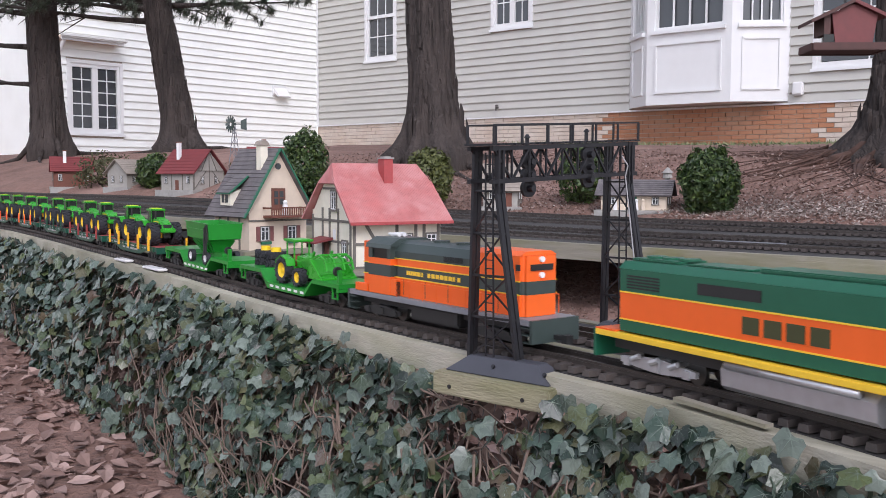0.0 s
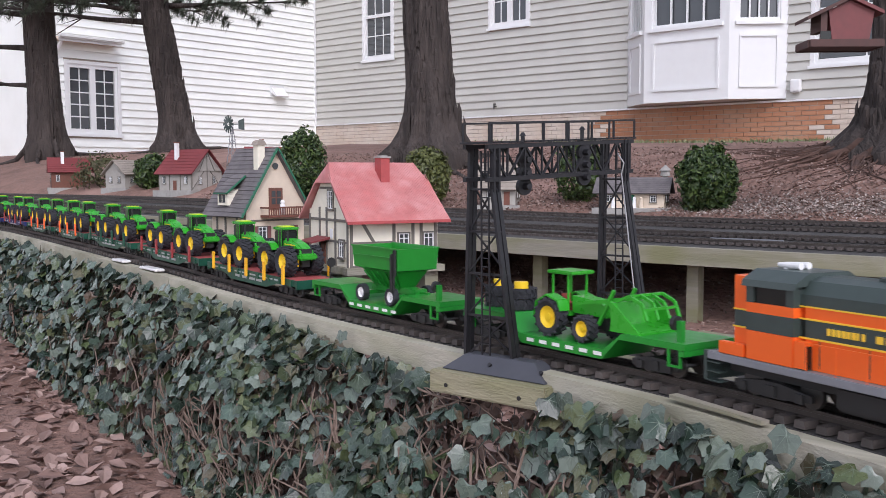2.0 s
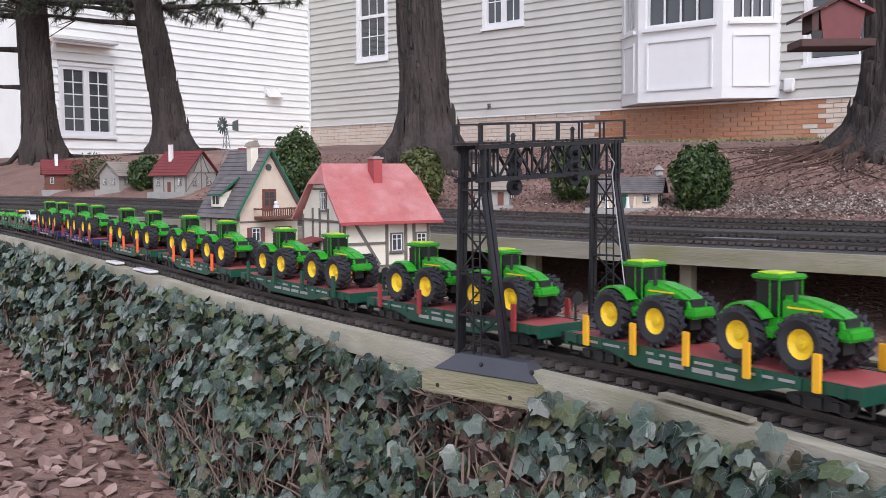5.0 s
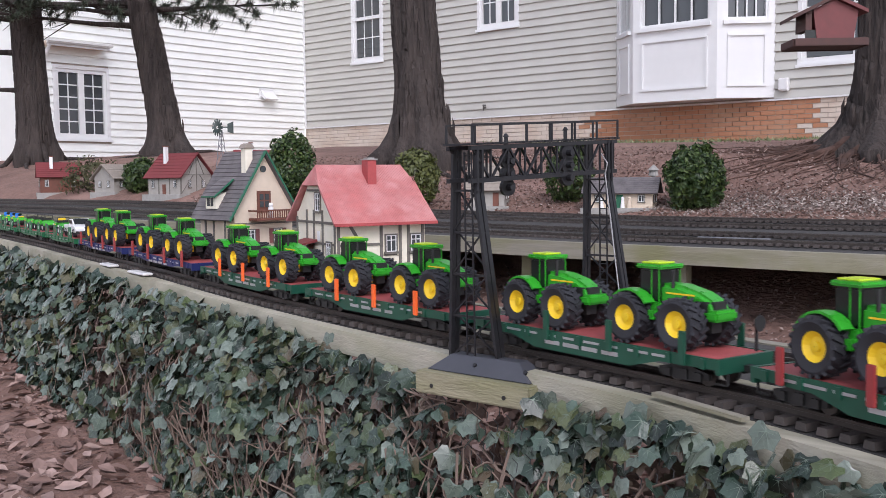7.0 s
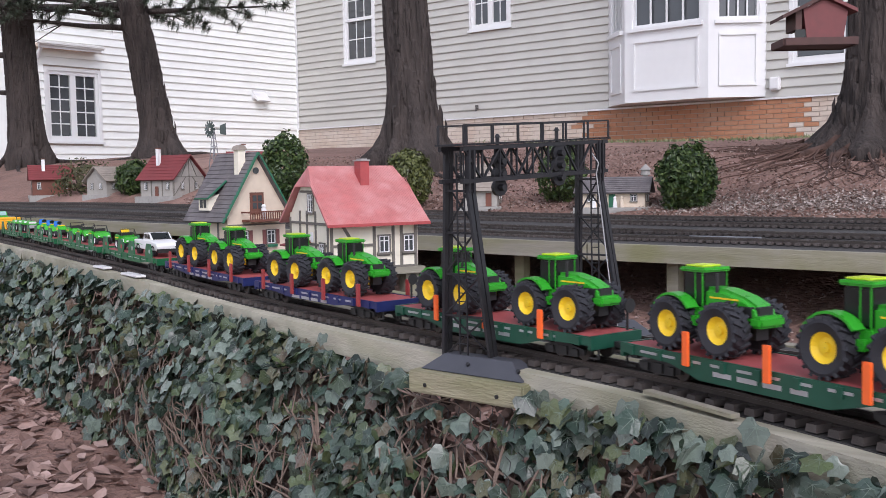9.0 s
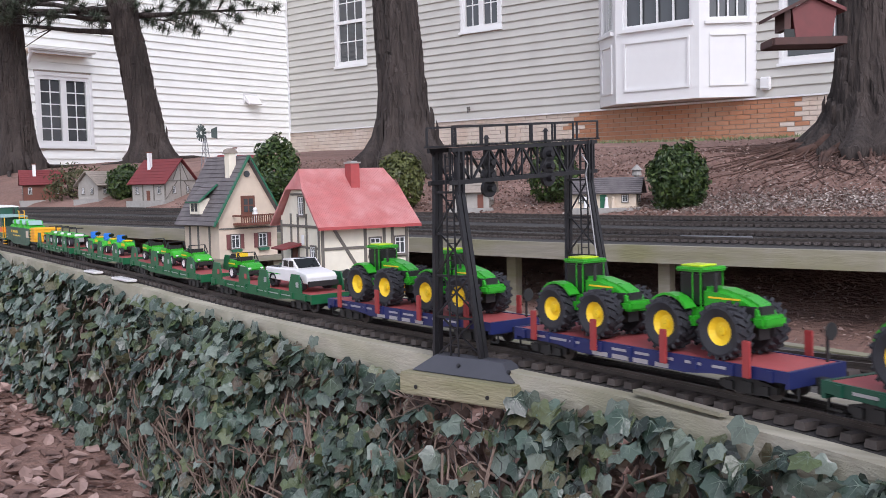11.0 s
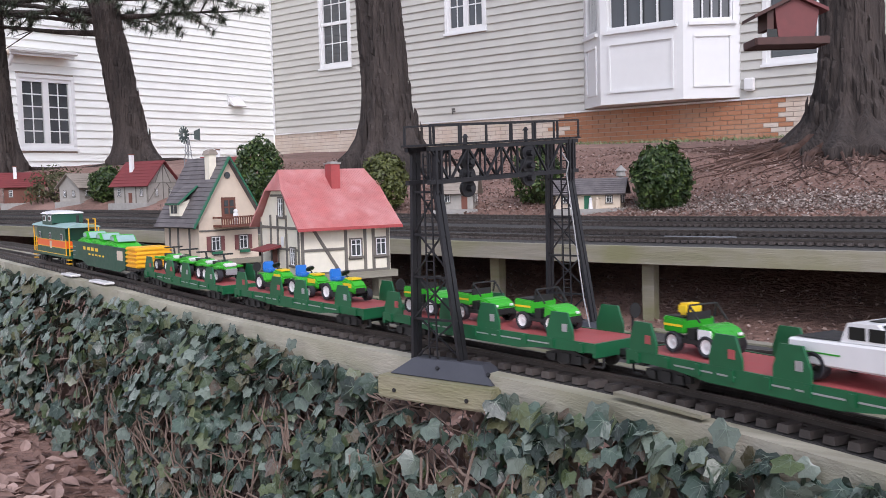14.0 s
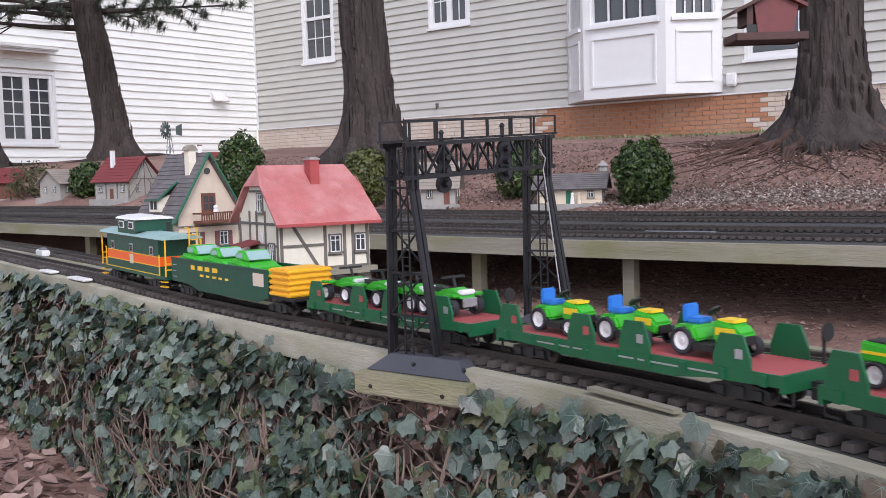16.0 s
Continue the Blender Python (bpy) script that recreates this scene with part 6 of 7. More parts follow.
def wheel_part(parent, x, y, r, w, tyre, rim, rr, lugs=0, sy=-1, z=None):
    """A tyre with lugs and a dished rim."""
    z = r if z is None else z
    bm = B()
    prof = [(rr, -w / 2 * 0.72), (r * 0.80, -w / 2), (r * 0.90, -w / 2 * 0.90), (r * 0.925, 0), (r * 0.90, w / 2 * 0.90), (r * 0.80, w / 2), (rr, w / 2 * 0.72)]
    seg, rings = 24, []
    for k in range(seg):
        a = 2 * math.pi * k / seg
        rings.append([bm.verts.new((x + q * math.cos(a), y + v, z + q * math.sin(a))) for q, v in prof])
    for k in range(seg):
        A, Bq = rings[k], rings[(k + 1) % seg]
        for i in range(len(prof) - 1):
            bm.faces.new((A[i], A[i + 1], Bq[i + 1], Bq[i]))
    bmesh.ops.recalc_face_normals(bm, faces=bm.faces)
    for k in range(lugs):
        for s in (-1, 1):
            a = 2 * math.pi * (k + (0.5 if s > 0 else 0)) / lugs
            m = Matrix.Translation((x, y, z)) @ Matrix.Rotation(-a, 4, "Y") @ Matrix.Translation((r * 0.93, s * w * 0.25, 0)) @ Matrix.Rotation(s * 0.5, 4, "X")
            box(bm, -0.0030, r * 0.065, -w * 0.25, w * 0.25, -0.0022, 0.0022, m)
    t = part("tyre", bm, tyre, parent)
    bm = B()
    o = sy
    prof = [(rr, w / 2 * 0.70), (rr * 0.93, w / 2 * 0.62), (rr * 0.62, w / 2 * 0.30), (rr * 0.35, w / 2 * 0.32), (rr * 0.30, w / 2 * 0.55), (0.0005, w / 2 * 0.58)]
    rings = []
    for k in range(20):
        a = 2 * math.pi * k / 20
        rings.append([bm.verts.new((x + q * math.cos(a), y + o * v, z + q * math.sin(a))) for q, v in prof])
    for k in range(20):
        A, Bq = rings[k], rings[(k + 1) % 20]
        for i in range(len(prof) - 1):
            bm.faces.new((A[i], A[i + 1], Bq[i + 1], Bq[i]))
    bmesh.ops.recalc_face_normals(bm, faces=bm.faces)
    part("rim", bm, rim, t, smooth=False)
    return t


M["stake_yellow_green"] = mat("yellow_green_plastic", (0.55, 0.72, 0.03), 0.4, vary=0.06)
G = [0.166, -0.508, -1.07, -1.599, -2.166, -2.726, -3.295, -3.868, -4.434, -5.001, -5.564, -6.118, -6.695, -7.262, -7.800, -8.405, -8.890]


def mid(i):
    """Middle and length of car i, 1 being the second engine."""
    return (G[i - 1] + G[i]) / 2, G[i - 1] - G[i]


first_tractor = None
FLATS = {4: ("car_green", "stake_yellow", 5, "dark green flatcar with yellow stakes"), 5: ("car_green", "stake_red", 4, "dark green flatcar with dark red stakes"), 6: ("car_green", "car_green", 4, "dark green flatcar with green stakes"), 7: ("car_green", "stake_orange", 3, "dark green flatcar with orange stakes"), 8: ("car_green", "stake_orange", 3, "dark green flatcar with orange stakes"), 9: ("car_blue", "stake_red", 4, "navy blue flatcar with red stakes"), 10: ("car_blue", "stake_red", 4, "navy blue flatcar with red stakes")}
TOFF = {4: (-0.119, 0.117), 5: (-0.113, 0.122), 6: (-0.108, 0.128), 7: (-0.124, 0.130), 8: (-0.114, 0.148), 9: (-0.125, 0.099), 10: (-0.108, 0.112)}
for i, (body, stake, n, lab) in FLATS.items():
    s, L = mid(i)
    flatcar(s, L, M[body], M[stake], n, lab, marks=M["silver"], fish=body == "car_green")
    for dx in TOFF[i]:
        if first_tractor is None:
            tr = first_tractor = tractor()
            for o in tr.children:
                o.matrix_basis = Matrix.Scale(0.925, 4)
        else:
            tr = copy_thing(first_tractor, Matrix.Identity(4))
        run(tr, s, L / 2 - 0.098, pose(dx, 0, 0.0428))


# engine with orange hood
def hood_engine():
    s, L = -0.228, 0.610
    e = thing("road_switcher_engine", Matrix.Identity(4), "orange and dark green diesel engine with yellow piping", "model locomotive")
    h = L / 2 - 0.030
    one("frame", [(-h, h, -0.052, 0.052, 0.040, 0.050)], M["loco_grey"], e, "grey walkway and frame", bevel=0.001)
    one("fuel_tank", [(-0.075, 0.075, -0.040, 0.040, 0.010, 0.0395)], M["black"], e, bevel=0.004)
    one("underframe", [(-h + 0.02, h - 0.02, -0.030, 0.030, 0.026, 0.0395)], M["black"], e)
    for sx in (-1, 1):
        truck(e, sx * (h - 0.105), M["black"], r=0.018, base=0.095)
        bm = B()
        box(bm, sx * h, sx * (h + 0.006), -0.052, 0.052, 0.012, 0.050)
        for k in range(3):
            box(bm, sx * (h - 0.026), sx * (h - 0.0005), -0.0535, -0.040, 0.012 + 0.012 * k, 0.0135 + 0.012 * k)
            box(bm, sx * (h - 0.026), sx * (h - 0.0005), 0.040, 0.0535, 0.012 + 0.012 * k, 0.0135 + 0.012 * k)
        part("pilot", bm, M["loco_dark"], e, "dark grey pilot with steps")
        coupler(e, sx * (h + 0.0062), sx)
    hw = 0.040
    xr = h - 0.030          # front end of the long hood
    xs = -h + 0.030         # outer end of the short hood
    c0, c1 = -0.205, -0.127  # cab
    # lower orange, dark band, upper orange, dark roof, in butted layers
    def layer(name, x0, x1, z0, z1, m, w=hw, lab=""):
        bm = B()
        box(bm, x0, x1, -w, w, z0, z1)
        es = [q for q in bm.edges if abs(q.verts[0].co.z - q.verts[1].co.z) > 1e-4]
        bmesh.ops.bevel(bm, geom=es, offset=0.008, segments=3, affect="EDGES")
        return part(name, bm, m, e, lab)
    layer("lower_panel", c1 + 0.0005, xr, 0.0505, 0.086, M["orange"])
    layer("band", c1 + 0.0005, xr, 0.0862, 0.108, M["loco_dark"], lab="dark green-grey band")
    layer("upper_panel", 0.122, xr, 0.1082, 0.150, M["orange"])
    layer("upper_panel", c1 + 0.0005, 0.1215, 0.1082, 0.1225, M["orange"])
    bm = B()
    prism(bm, [(-0.0395, 0.1227), (0.0395, 0.1227), (0.0395, 0.136), (0.030, 0.151), (0.016, 0.156), (-0.016, 0.156), (-0.030, 0.151), (-0.0395, 0.136)], c1 + 0.0005, 0.1213, Matrix(((0, 1, 0, 0), (1, 0, 0, 0), (0, 0, 1, 0), (0, 0, 0, 1))))
    part("hood_roof", bm, M["loco_dark"], e, "dark grey-green hood roof")
    bm = B()
    prism(bm, [(-0.0398, 0.1502), (0.0398, 0.1502), (0.028, 0.157), (-0.028, 0.157)], 0.1222, xr - 0.006, Matrix(((0, 1, 0, 0), (1, 0, 0, 0), (0, 0, 1, 0), (0, 0, 0, 1))))
    part("hood_roof", bm, M["orange"], e)
    layer("lower_panel", xs, c0 - 0.0005, 0.0505, 0.086, M["orange"])
    layer("band", xs, c0 - 0.0005, 0.0862, 0.108, M["loco_dark"])
    layer("upper_panel", xs, c0 - 0.0005, 0.1082, 0.150, M["orange"])
    # yellow piping on both sides
    for sy in (-1, 1):
        y0, y1 = sorted((sy * 0.0400, sy * 0.0409))
        one("piping", [(c1, xr - 0.006, y0, y1, 0.0852, 0.0872), (c1, xr - 0.006, y0, y1, 0.1072, 0.1092), (xs + 0.006, c0, y0, y1, 0.0852, 0.0872), (xs + 0.006, c0, y0, y1, 0.1072, 0.1092), (c1, 0.121, y0, y1, 0.1215, 0.1232)], M["yellow"], e, "thin yellow piping")
        for k in range(5):
            x = c1 + 0.03 + 0.070 * k
            one("door_seam", [(x, x + 0.001, *sorted((sy * 0.0400, sy * 0.0405)), 0.054, 0.0845)], M["loco_dark"], e)
        for x0, x1 in ((-0.085, -0.030), (-0.018, 0.085)):
            o = one("lettering_panel", [(x0, x1, *sorted((sy * 0.0401, sy * 0.0407)), 0.092, 0.1025)], M["loco_dark"], e)
            dashes(o, x0, x1, 0.0972, sy * 0.0408 + (0.0006 if sy > 0 else 0), 8, M["yellow"], 0.008, seed=5, name="name_bar")
        o = one("louvres", [(0.03 + 0.004 * k, 0.0325 + 0.004 * k, *sorted((sy * 0.0396, sy * 0.0402)), 0.126, 0.136) for k in range(14)], M["black"], e)
        bm = B()
        for k in range(9):
            x = c1 + 0.02 + (xr - c1 - 0.03) * k / 8
            bar(bm, (x, sy * 0.0495, 0.0502), (x, sy * 0.0495, 0.082), 0.0009)
        bar(bm, (c1 + 0.02, sy * 0.0495, 0.082), (xr - 0.01, sy * 0.0495, 0.082), 0.0016)
        part("handrail", bm, M["orange"], e)
        one("cab_step", [(c1 + 0.004, c1 + 0.020, *sorted((sy * 0.0412, sy * 0.0500)), 0.0505, 0.078)], M["loco_dark"], e)
    # cab
    one("cab", [(c0, c1, -0.0505, 0.0505, 0.0505, 0.086)], M["orange"], e, bevel=0.001)
    one("cab_band", [(c0, c1, -0.0503, 0.0503, 0.0862, 0.108)], M["loco_dark"], e)
    one("cab_upper", [(c0, c1, -0.0501, 0.0501, 0.1082, 0.120)], M["orange"], e)
    one("cab_side", [(c0, c0 + 0.012, -0.0501, 0.0501, 0.1202, 0.144), (c1 - 0.012, c1, -0.0501, 0.0501, 0.1202, 0.144)], M["loco_dark"], e)
    one("cab_window", [(c0 + 0.0122, c1 - 0.0122, -0.047, 0.047, 0.1202, 0.144)], M["cabglass"], e)
    bm = B()
    prism(bm, [(-0.054, 0.140), (-0.052, 0.148), (-0.030, 0.160), (0.030, 0.160), (0.052, 0.148), (0.054, 0.140), (0.050, 0.1442), (-0.050, 0.1442)], c0 - 0.005, c1 + 0.005, Matrix(((0, 1, 0, 0), (1, 0, 0, 0), (0, 0, 1, 0), (0, 0, 0, 1))))
    part("cab_roof", bm, M["loco_dark"], e, "dark grey cab roof")
    bm = B()
    for dy in (-0.006, 0.006):
        cyl(bm, (c0 + 0.008, dy, 0.1645), (c0 + 0.045, dy, 0.1645), 0.0028, 0.0045, seg=10)
    box(bm, c0 + 0.018, c0 + 0.024, -0.008, 0.008, 0.160, 0.1635)
    part("air_horn", bm, M["white"], e)
    one("battery_box", [(c0 - 0.05, c0 - 0.004, -0.0505, -0.041, 0.0505, 0.066), (c1 + 0.001, c1 + 0.02, -0.0505, -0.041, 0.0505, 0.083)], M["orange"], e, bevel=0.001)
    one("number_board", [(xr - 0.0005, xr + 0.003, -0.024, 0.024, 0.126, 0.136), (xr - 0.016, xr - 0.006, -0.0418, -0.0401, 0.126, 0.136)], M["black"], e)
    bm = B()
    for dz in (0.118, 0.144):
        cyl(bm, (xr, 0, dz), (xr + 0.004, 0, dz), 0.005, seg=12)
    part("headlight", bm, M["white"], e)
    for k in range(2):
        bm = B()
        cyl(bm, (-0.03 + 0.07 * k, 0, 0.1562), (-0.03 + 0.07 * k, 0, 0.160), 0.016, seg=18)
        part("roof_fan", bm, M["loco_dark"], e)
    run(e, s, h - 0.105)


hood_engine()


def wide_engine():
    s, L = 0.562, 0.80
    e = thing("six_axle_engine", Matrix.Identity(4), "dark green and orange diesel engine with silver trucks", "model locomotive")
    h = L / 2 - 0.03
    one("frame", [(-h, h, -0.054, 0.054, 0.0455, 0.0535)], M["yellow"], e, "yellow sill", bevel=0.001)
    one("underframe", [(-h + 0.02, h - 0.02, -0.032, 0.032, 0.028, 0.0425)], M["black"], e)
    bm = B()
    prism(bm, [(-0.046, 0.014), (-0.038, 0.008), (0.038, 0.008), (0.046, 0.014), (0.048, 0.034), (0.040, 0.0425), (-0.040, 0.0425), (-0.048, 0.034)], -0.115, 0.115, Matrix(((0, 1, 0, 0), (1, 0, 0, 0), (0, 0, 1, 0), (0, 0, 0, 1))))
    part("fuel_tank", bm, M["silver"], e, "silver rounded fuel tank")
    for sx in (-1, 1):
        truck(e, sx * (h - 0.125), M["silver"], r=0.018, base=0.125, axles=3)
        bm = B()
        for k in range(3):
            x = sx * (h - 0.125) - 0.04 + 0.04 * k
            for yy in (-0.0475, 0.0475):
                cyl(bm, (x - 0.006, yy, 0.020), (x + 0.010, yy, 0.026), 0.004, seg=8)
        part("brake_cylinder", bm, M["silver"], e)
        one("pilot", [(sx * h, sx * (h + 0.006), -0.052, 0.052, 0.014, 0.053)], M["loco_green"], e)
        one("end_platform", [(sx * (h - 0.045), sx * (h - 0.001), -0.053, 0.053, 0.0537, 0.0560)], M["orange"], e)
        coupler(e, sx * (h + 0.0062), sx)
    a, b = -h + 0.045, 0.240
    yw = 0.046
    for z0, z1, m, nm in ((0.0562, 0.0725, M["loco_green"], "lower_band"), (0.0727, 0.110, M["orange"], "side_panel"), (0.1102, 0.142, M["loco_green"], "upper_side")):
        bm = B()
        box(bm, a, b, -yw, yw, z0, z1)
        bmesh.ops.bevel(bm, geom=[q for q in bm.edges if abs(q.verts[0].co.z - q.verts[1].co.z) > 1e-4], offset=0.004, segments=2, affect="EDGES")
        part(nm, bm, m, e)
    bm = B()
    prism(bm, [(-yw, 0.1422), (yw, 0.1422), (yw - 0.012, 0.152), (-yw + 0.012, 0.152)], a, b, Matrix(((0, 1, 0, 0), (1, 0, 0, 0), (0, 0, 1, 0), (0, 0, 0, 1))))
    part("hood_roof", bm, M["loco_green"], e)
    for sy in (-1, 1):
        y0, y1 = sorted((sy * yw, sy * (yw + 0.0009)))
        one("pinstripe", [(a + 0.004, b, y0, y1, 0.0717, 0.0737), (a + 0.004, b, y0, y1, 0.1092, 0.1112)], M["yellow"], e)
        one("louvres", [(a + 0.02, a + 0.09, *sorted((sy * yw, sy * (yw + 0.001))), 0.116 + 0.004 * k, 0.118 + 0.004 * k) for k in range(5)], M["black"], e)
        one("grille", [(-0.16, -0.05, *sorted((sy * yw, sy * (yw + 0.0008))), 0.120, 0.134)], M["black"], e)
    # the owner's mark as plain dark blocks
    for k in range(4):
        x = -0.080 + 0.035 * k
        one("mark_block", [(x, x + 0.027, -yw - 0.0010, -yw - 0.0002, 0.081, 0.1015)], M["mark_brown"], e)
    for sy in (-1, 1):
        bm = B()
        cyl(bm, (-0.105, sy * 0.049, 0.0405), (0.095, sy * 0.049, 0.0405), 0.0045, seg=12)
        part("tank_pipe", bm, M["silver"], e, "bright silver pipe over the tank", smooth=True)
    for x0, x1, z1 in ((a + 0.004, a + 0.105, 0.1560), (a + 0.120, a + 0.235, 0.1545), (a + 0.250, b - 0.03, 0.1575)):
        one("roof_housing", [(x0, x1, -0.026, 0.026, 0.1522, z1)], M["loco_green"], e, bevel=0.0015)
    one("cab", [(b + 0.0005, b + 0.085, -0.053, 0.053, 0.0562, 0.150)], M["loco_green"], e, bevel=0.004)
    one("cab_window", [(b + 0.018, b + 0.066, -0.0538, -0.0531, 0.115, 0.138), (b + 0.018, b + 0.066, 0.0531, 0.0538, 0.115, 0.138)], M["cabglass"], e)
    one("nose", [(b + 0.0855, h - 0.03, -0.044, 0.044, 0.0562, 0.110)], M["orange"], e, bevel=0.006)
    for k in range(3):
        bm = B()
        cyl(bm, (a + 0.03 + 0.034 * k, 0, 0.1562), (a + 0.03 + 0.034 * k, 0, 0.1590), 0.015, seg=18)
        part("roof_fan", bm, M["loco_green"], e)
    for o in e.children:  # a tall engine
        o.matrix_basis = Matrix.Diagonal((1, 1, 1.04, 1))
    run(e, s, h - 0.125)


wide_engine()


def well_flat(i, label):
    s, L = mid(i)
    c = thing("depressed_flatcar", Matrix.Identity(4), label, "flatcar", "flatcars of the train")
    h = L / 2 - 0.036
    g = M["car_bright"]
    top = [(-h, 0.053), (-h + 0.115, 0.053), (-h + 0.150, 0.026), (h - 0.150, 0.026), (h - 0.115, 0.053), (h, 0.053)]
    low = [(h, 0.044), (h - 0.120, 0.044), (h - 0.155, 0.011), (-h + 0.155, 0.011), (-h + 0.120, 0.044), (-h, 0.044)]
    bm = B()
    prism(bm, top + low, -0.051, 0.051)
    part("body", bm, g, c)
    bm = B()
    for k in range(6):
        x = -0.075 + 0.030 * k
        box(bm, x, x + 0.016, -0.0522, -0.0512, 0.016, 0.0215)
    part("marking", bm, M["white"], c)
    for sx in (-1, 1):
        truck(c, sx * (h - 0.060), r=0.0145)
        coupler(c, sx * (h + 0.0002), sx)
        one("end_sill", [(sx * (h - 0.010), sx * h, -0.0515, 0.0515, 0.036, 0.0435)], g, c)
        for sy in (-1, 1):
            one("stirrup", [(sx * (h - 0.030), sx * (h - 0.027), *sorted((sy * 0.0475, sy * 0.0510)), 0.020, 0.0438), (sx * (h - 0.010), sx * (h - 0.007), *sorted((sy * 0.0475, sy * 0.0510)), 0.020, 0.0358), (sx * (h - 0.0269), sx * (h - 0.0101), *sorted((sy * 0.0475, sy * 0.0510)), 0.020, 0.023)], g, c)
    one("brake_stand", [(h - 0.020, h - 0.012, -0.044, -0.036, 0.0535, 0.082)], g, c)
    bm = B()
    cyl(bm, (h - 0.028, -0.040, 0.078), (h - 0.021, -0.040, 0.078), 0.010, seg=12)
    part("brake_wheel", bm, M["black"], c)
    run(c, s, h - 0.060)
    return s, h


s2, h2 = well_flat(2, "bright green depressed flatcar carrying a loader tractor")
s3, h3 = well_flat(3, "bright green depressed flatcar carrying a grain cart")


def loader_tractor():
    t = thing("loader_tractor", Matrix.Identity(4), "green toy tractor with front loader and grapple bucket", "toy tractor")
    g = M["jd_green"]
    bm = B()
    prism(bm, [(0.0, 0.042), (0.0, 0.070), (0.060, 0.066), (0.078, 0.058), (0.080, 0.040)], -0.015, 0.015)
    part("hood", bm, g, t)
    one("chassis", [(-0.05, 0.075, -0.010, 0.010, 0.020, 0.0415)], M["black"], t)
    one("floor", [(-0.045, -0.0005, -0.022, 0.022, 0.036, 0.042)], g, t)
    one("seat", [(-0.030, -0.012, -0.010, 0.010, 0.0425, 0.056), (-0.034, -0.0305, -0.010, 0.010, 0.0425, 0.070)], M["stake_red"], t, bevel=0.001)
    one("roof_post", [(x - 0.0015, x + 0.0015, sy * 0.019, sy * 0.022, 0.0425, 0.104) for x in (-0.042, -0.004) for sy in (-1, 1)], g, t)
    one("canopy", [(-0.052, 0.010, -0.027, 0.027, 0.1045, 0.1105)], g, t, bevel=0.002)
    for x, r, rr in ((-0.030, 0.033, 0.019), (0.052, 0.0225, 0.013)):
        for sy in (-1, 1):
            wheel_part(t, x, sy * 0.036, r, 0.022, M["tyre"], M["jd_yellow"], rr, lugs=14, sy=sy)
    for sy in (-1, 1):
        bm = B()
        for a, b in zip([(-0.066, 0.030), (-0.060, 0.056), (-0.034, 0.070), (-0.006, 0.062)], [(-0.060, 0.056), (-0.034, 0.070), (-0.006, 0.062), (0.0, 0.045)]):
            bar(bm, (a[0], sy * 0.033, a[1]), (b[0], sy * 0.033, b[1]), 0.022, 0.003)
        part("fender", bm, g, t)
        bm = B()
        bar(bm, (0.020, sy * 0.024, 0.060), (0.095, sy * 0.024, 0.070), 0.006)
        bar(bm, (0.095, sy * 0.024, 0.070), (0.125, sy * 0.024, 0.035), 0.006)
        bar(bm, (0.072, sy * 0.024, 0.030), (0.105, sy * 0.024, 0.088), 0.005)
        part("loader_arm", bm, g, t)
    bm = B()
    prism(bm, [(0.120, 0.028), (0.185, 0.028), (0.186, 0.032), (0.132, 0.036), (0.126, 0.072), (0.118, 0.072)], -0.045, 0.045)
    for sy in (-1, 1):
        prism(bm, [(0.120, 0.028), (0.185, 0.028), (0.126, 0.072)], sy * 0.0451, sy * 0.048)
    part("bucket", bm, g, t)
    bm = B()
    for yy in (-0.036, -0.012, 0.012, 0.036):
        pts = [(0.122, 0.073), (0.150, 0.084), (0.176, 0.074), (0.186, 0.050)]
        for a, b in zip(pts, pts[1:]):
            bar(bm, (a[0], yy, a[1]), (b[0], yy, b[1]), 0.0045)
    for px, pz in ((0.150, 0.084), (0.180, 0.066)):
        bar(bm, (px, -0.038, pz), (px, 0.038, pz), 0.004)
    part("grapple", bm, g, t)
    for o in t.children:
        o.matrix_basis = Matrix.Scale(0.93, 4)
    run(t, s2, h2 - 0.06, pose(-0.011, 0, 0.0265))


loader_tractor()
for k in range(2):
    w = thing("spare_wheel_pair", Matrix.Identity(4), "stacked black toy tyres with yellow hub", "spare wheels", "spare wheels on the flatcar")
    for j in range(2):
        o = wheel_part(w, 0, 0, 0.027, 0.018, M["tyre"], M["jd_yellow"], 0.015, lugs=14, sy=1, z=0)
        o.matrix_basis = pose(0, 0, 0.009 + 0.0182 * j, 90)
    bm = B()
    cyl(bm, (0, 0, 0.030), (0, 0, 0.046), 0.012, seg=14)
    part("hub", bm, M["jd_yellow"], w, "yellow hub")
    run(w, s2, h2 - 0.06, pose(-h2 + 0.030 + 0.056 * k, 0.006, 0.0533))


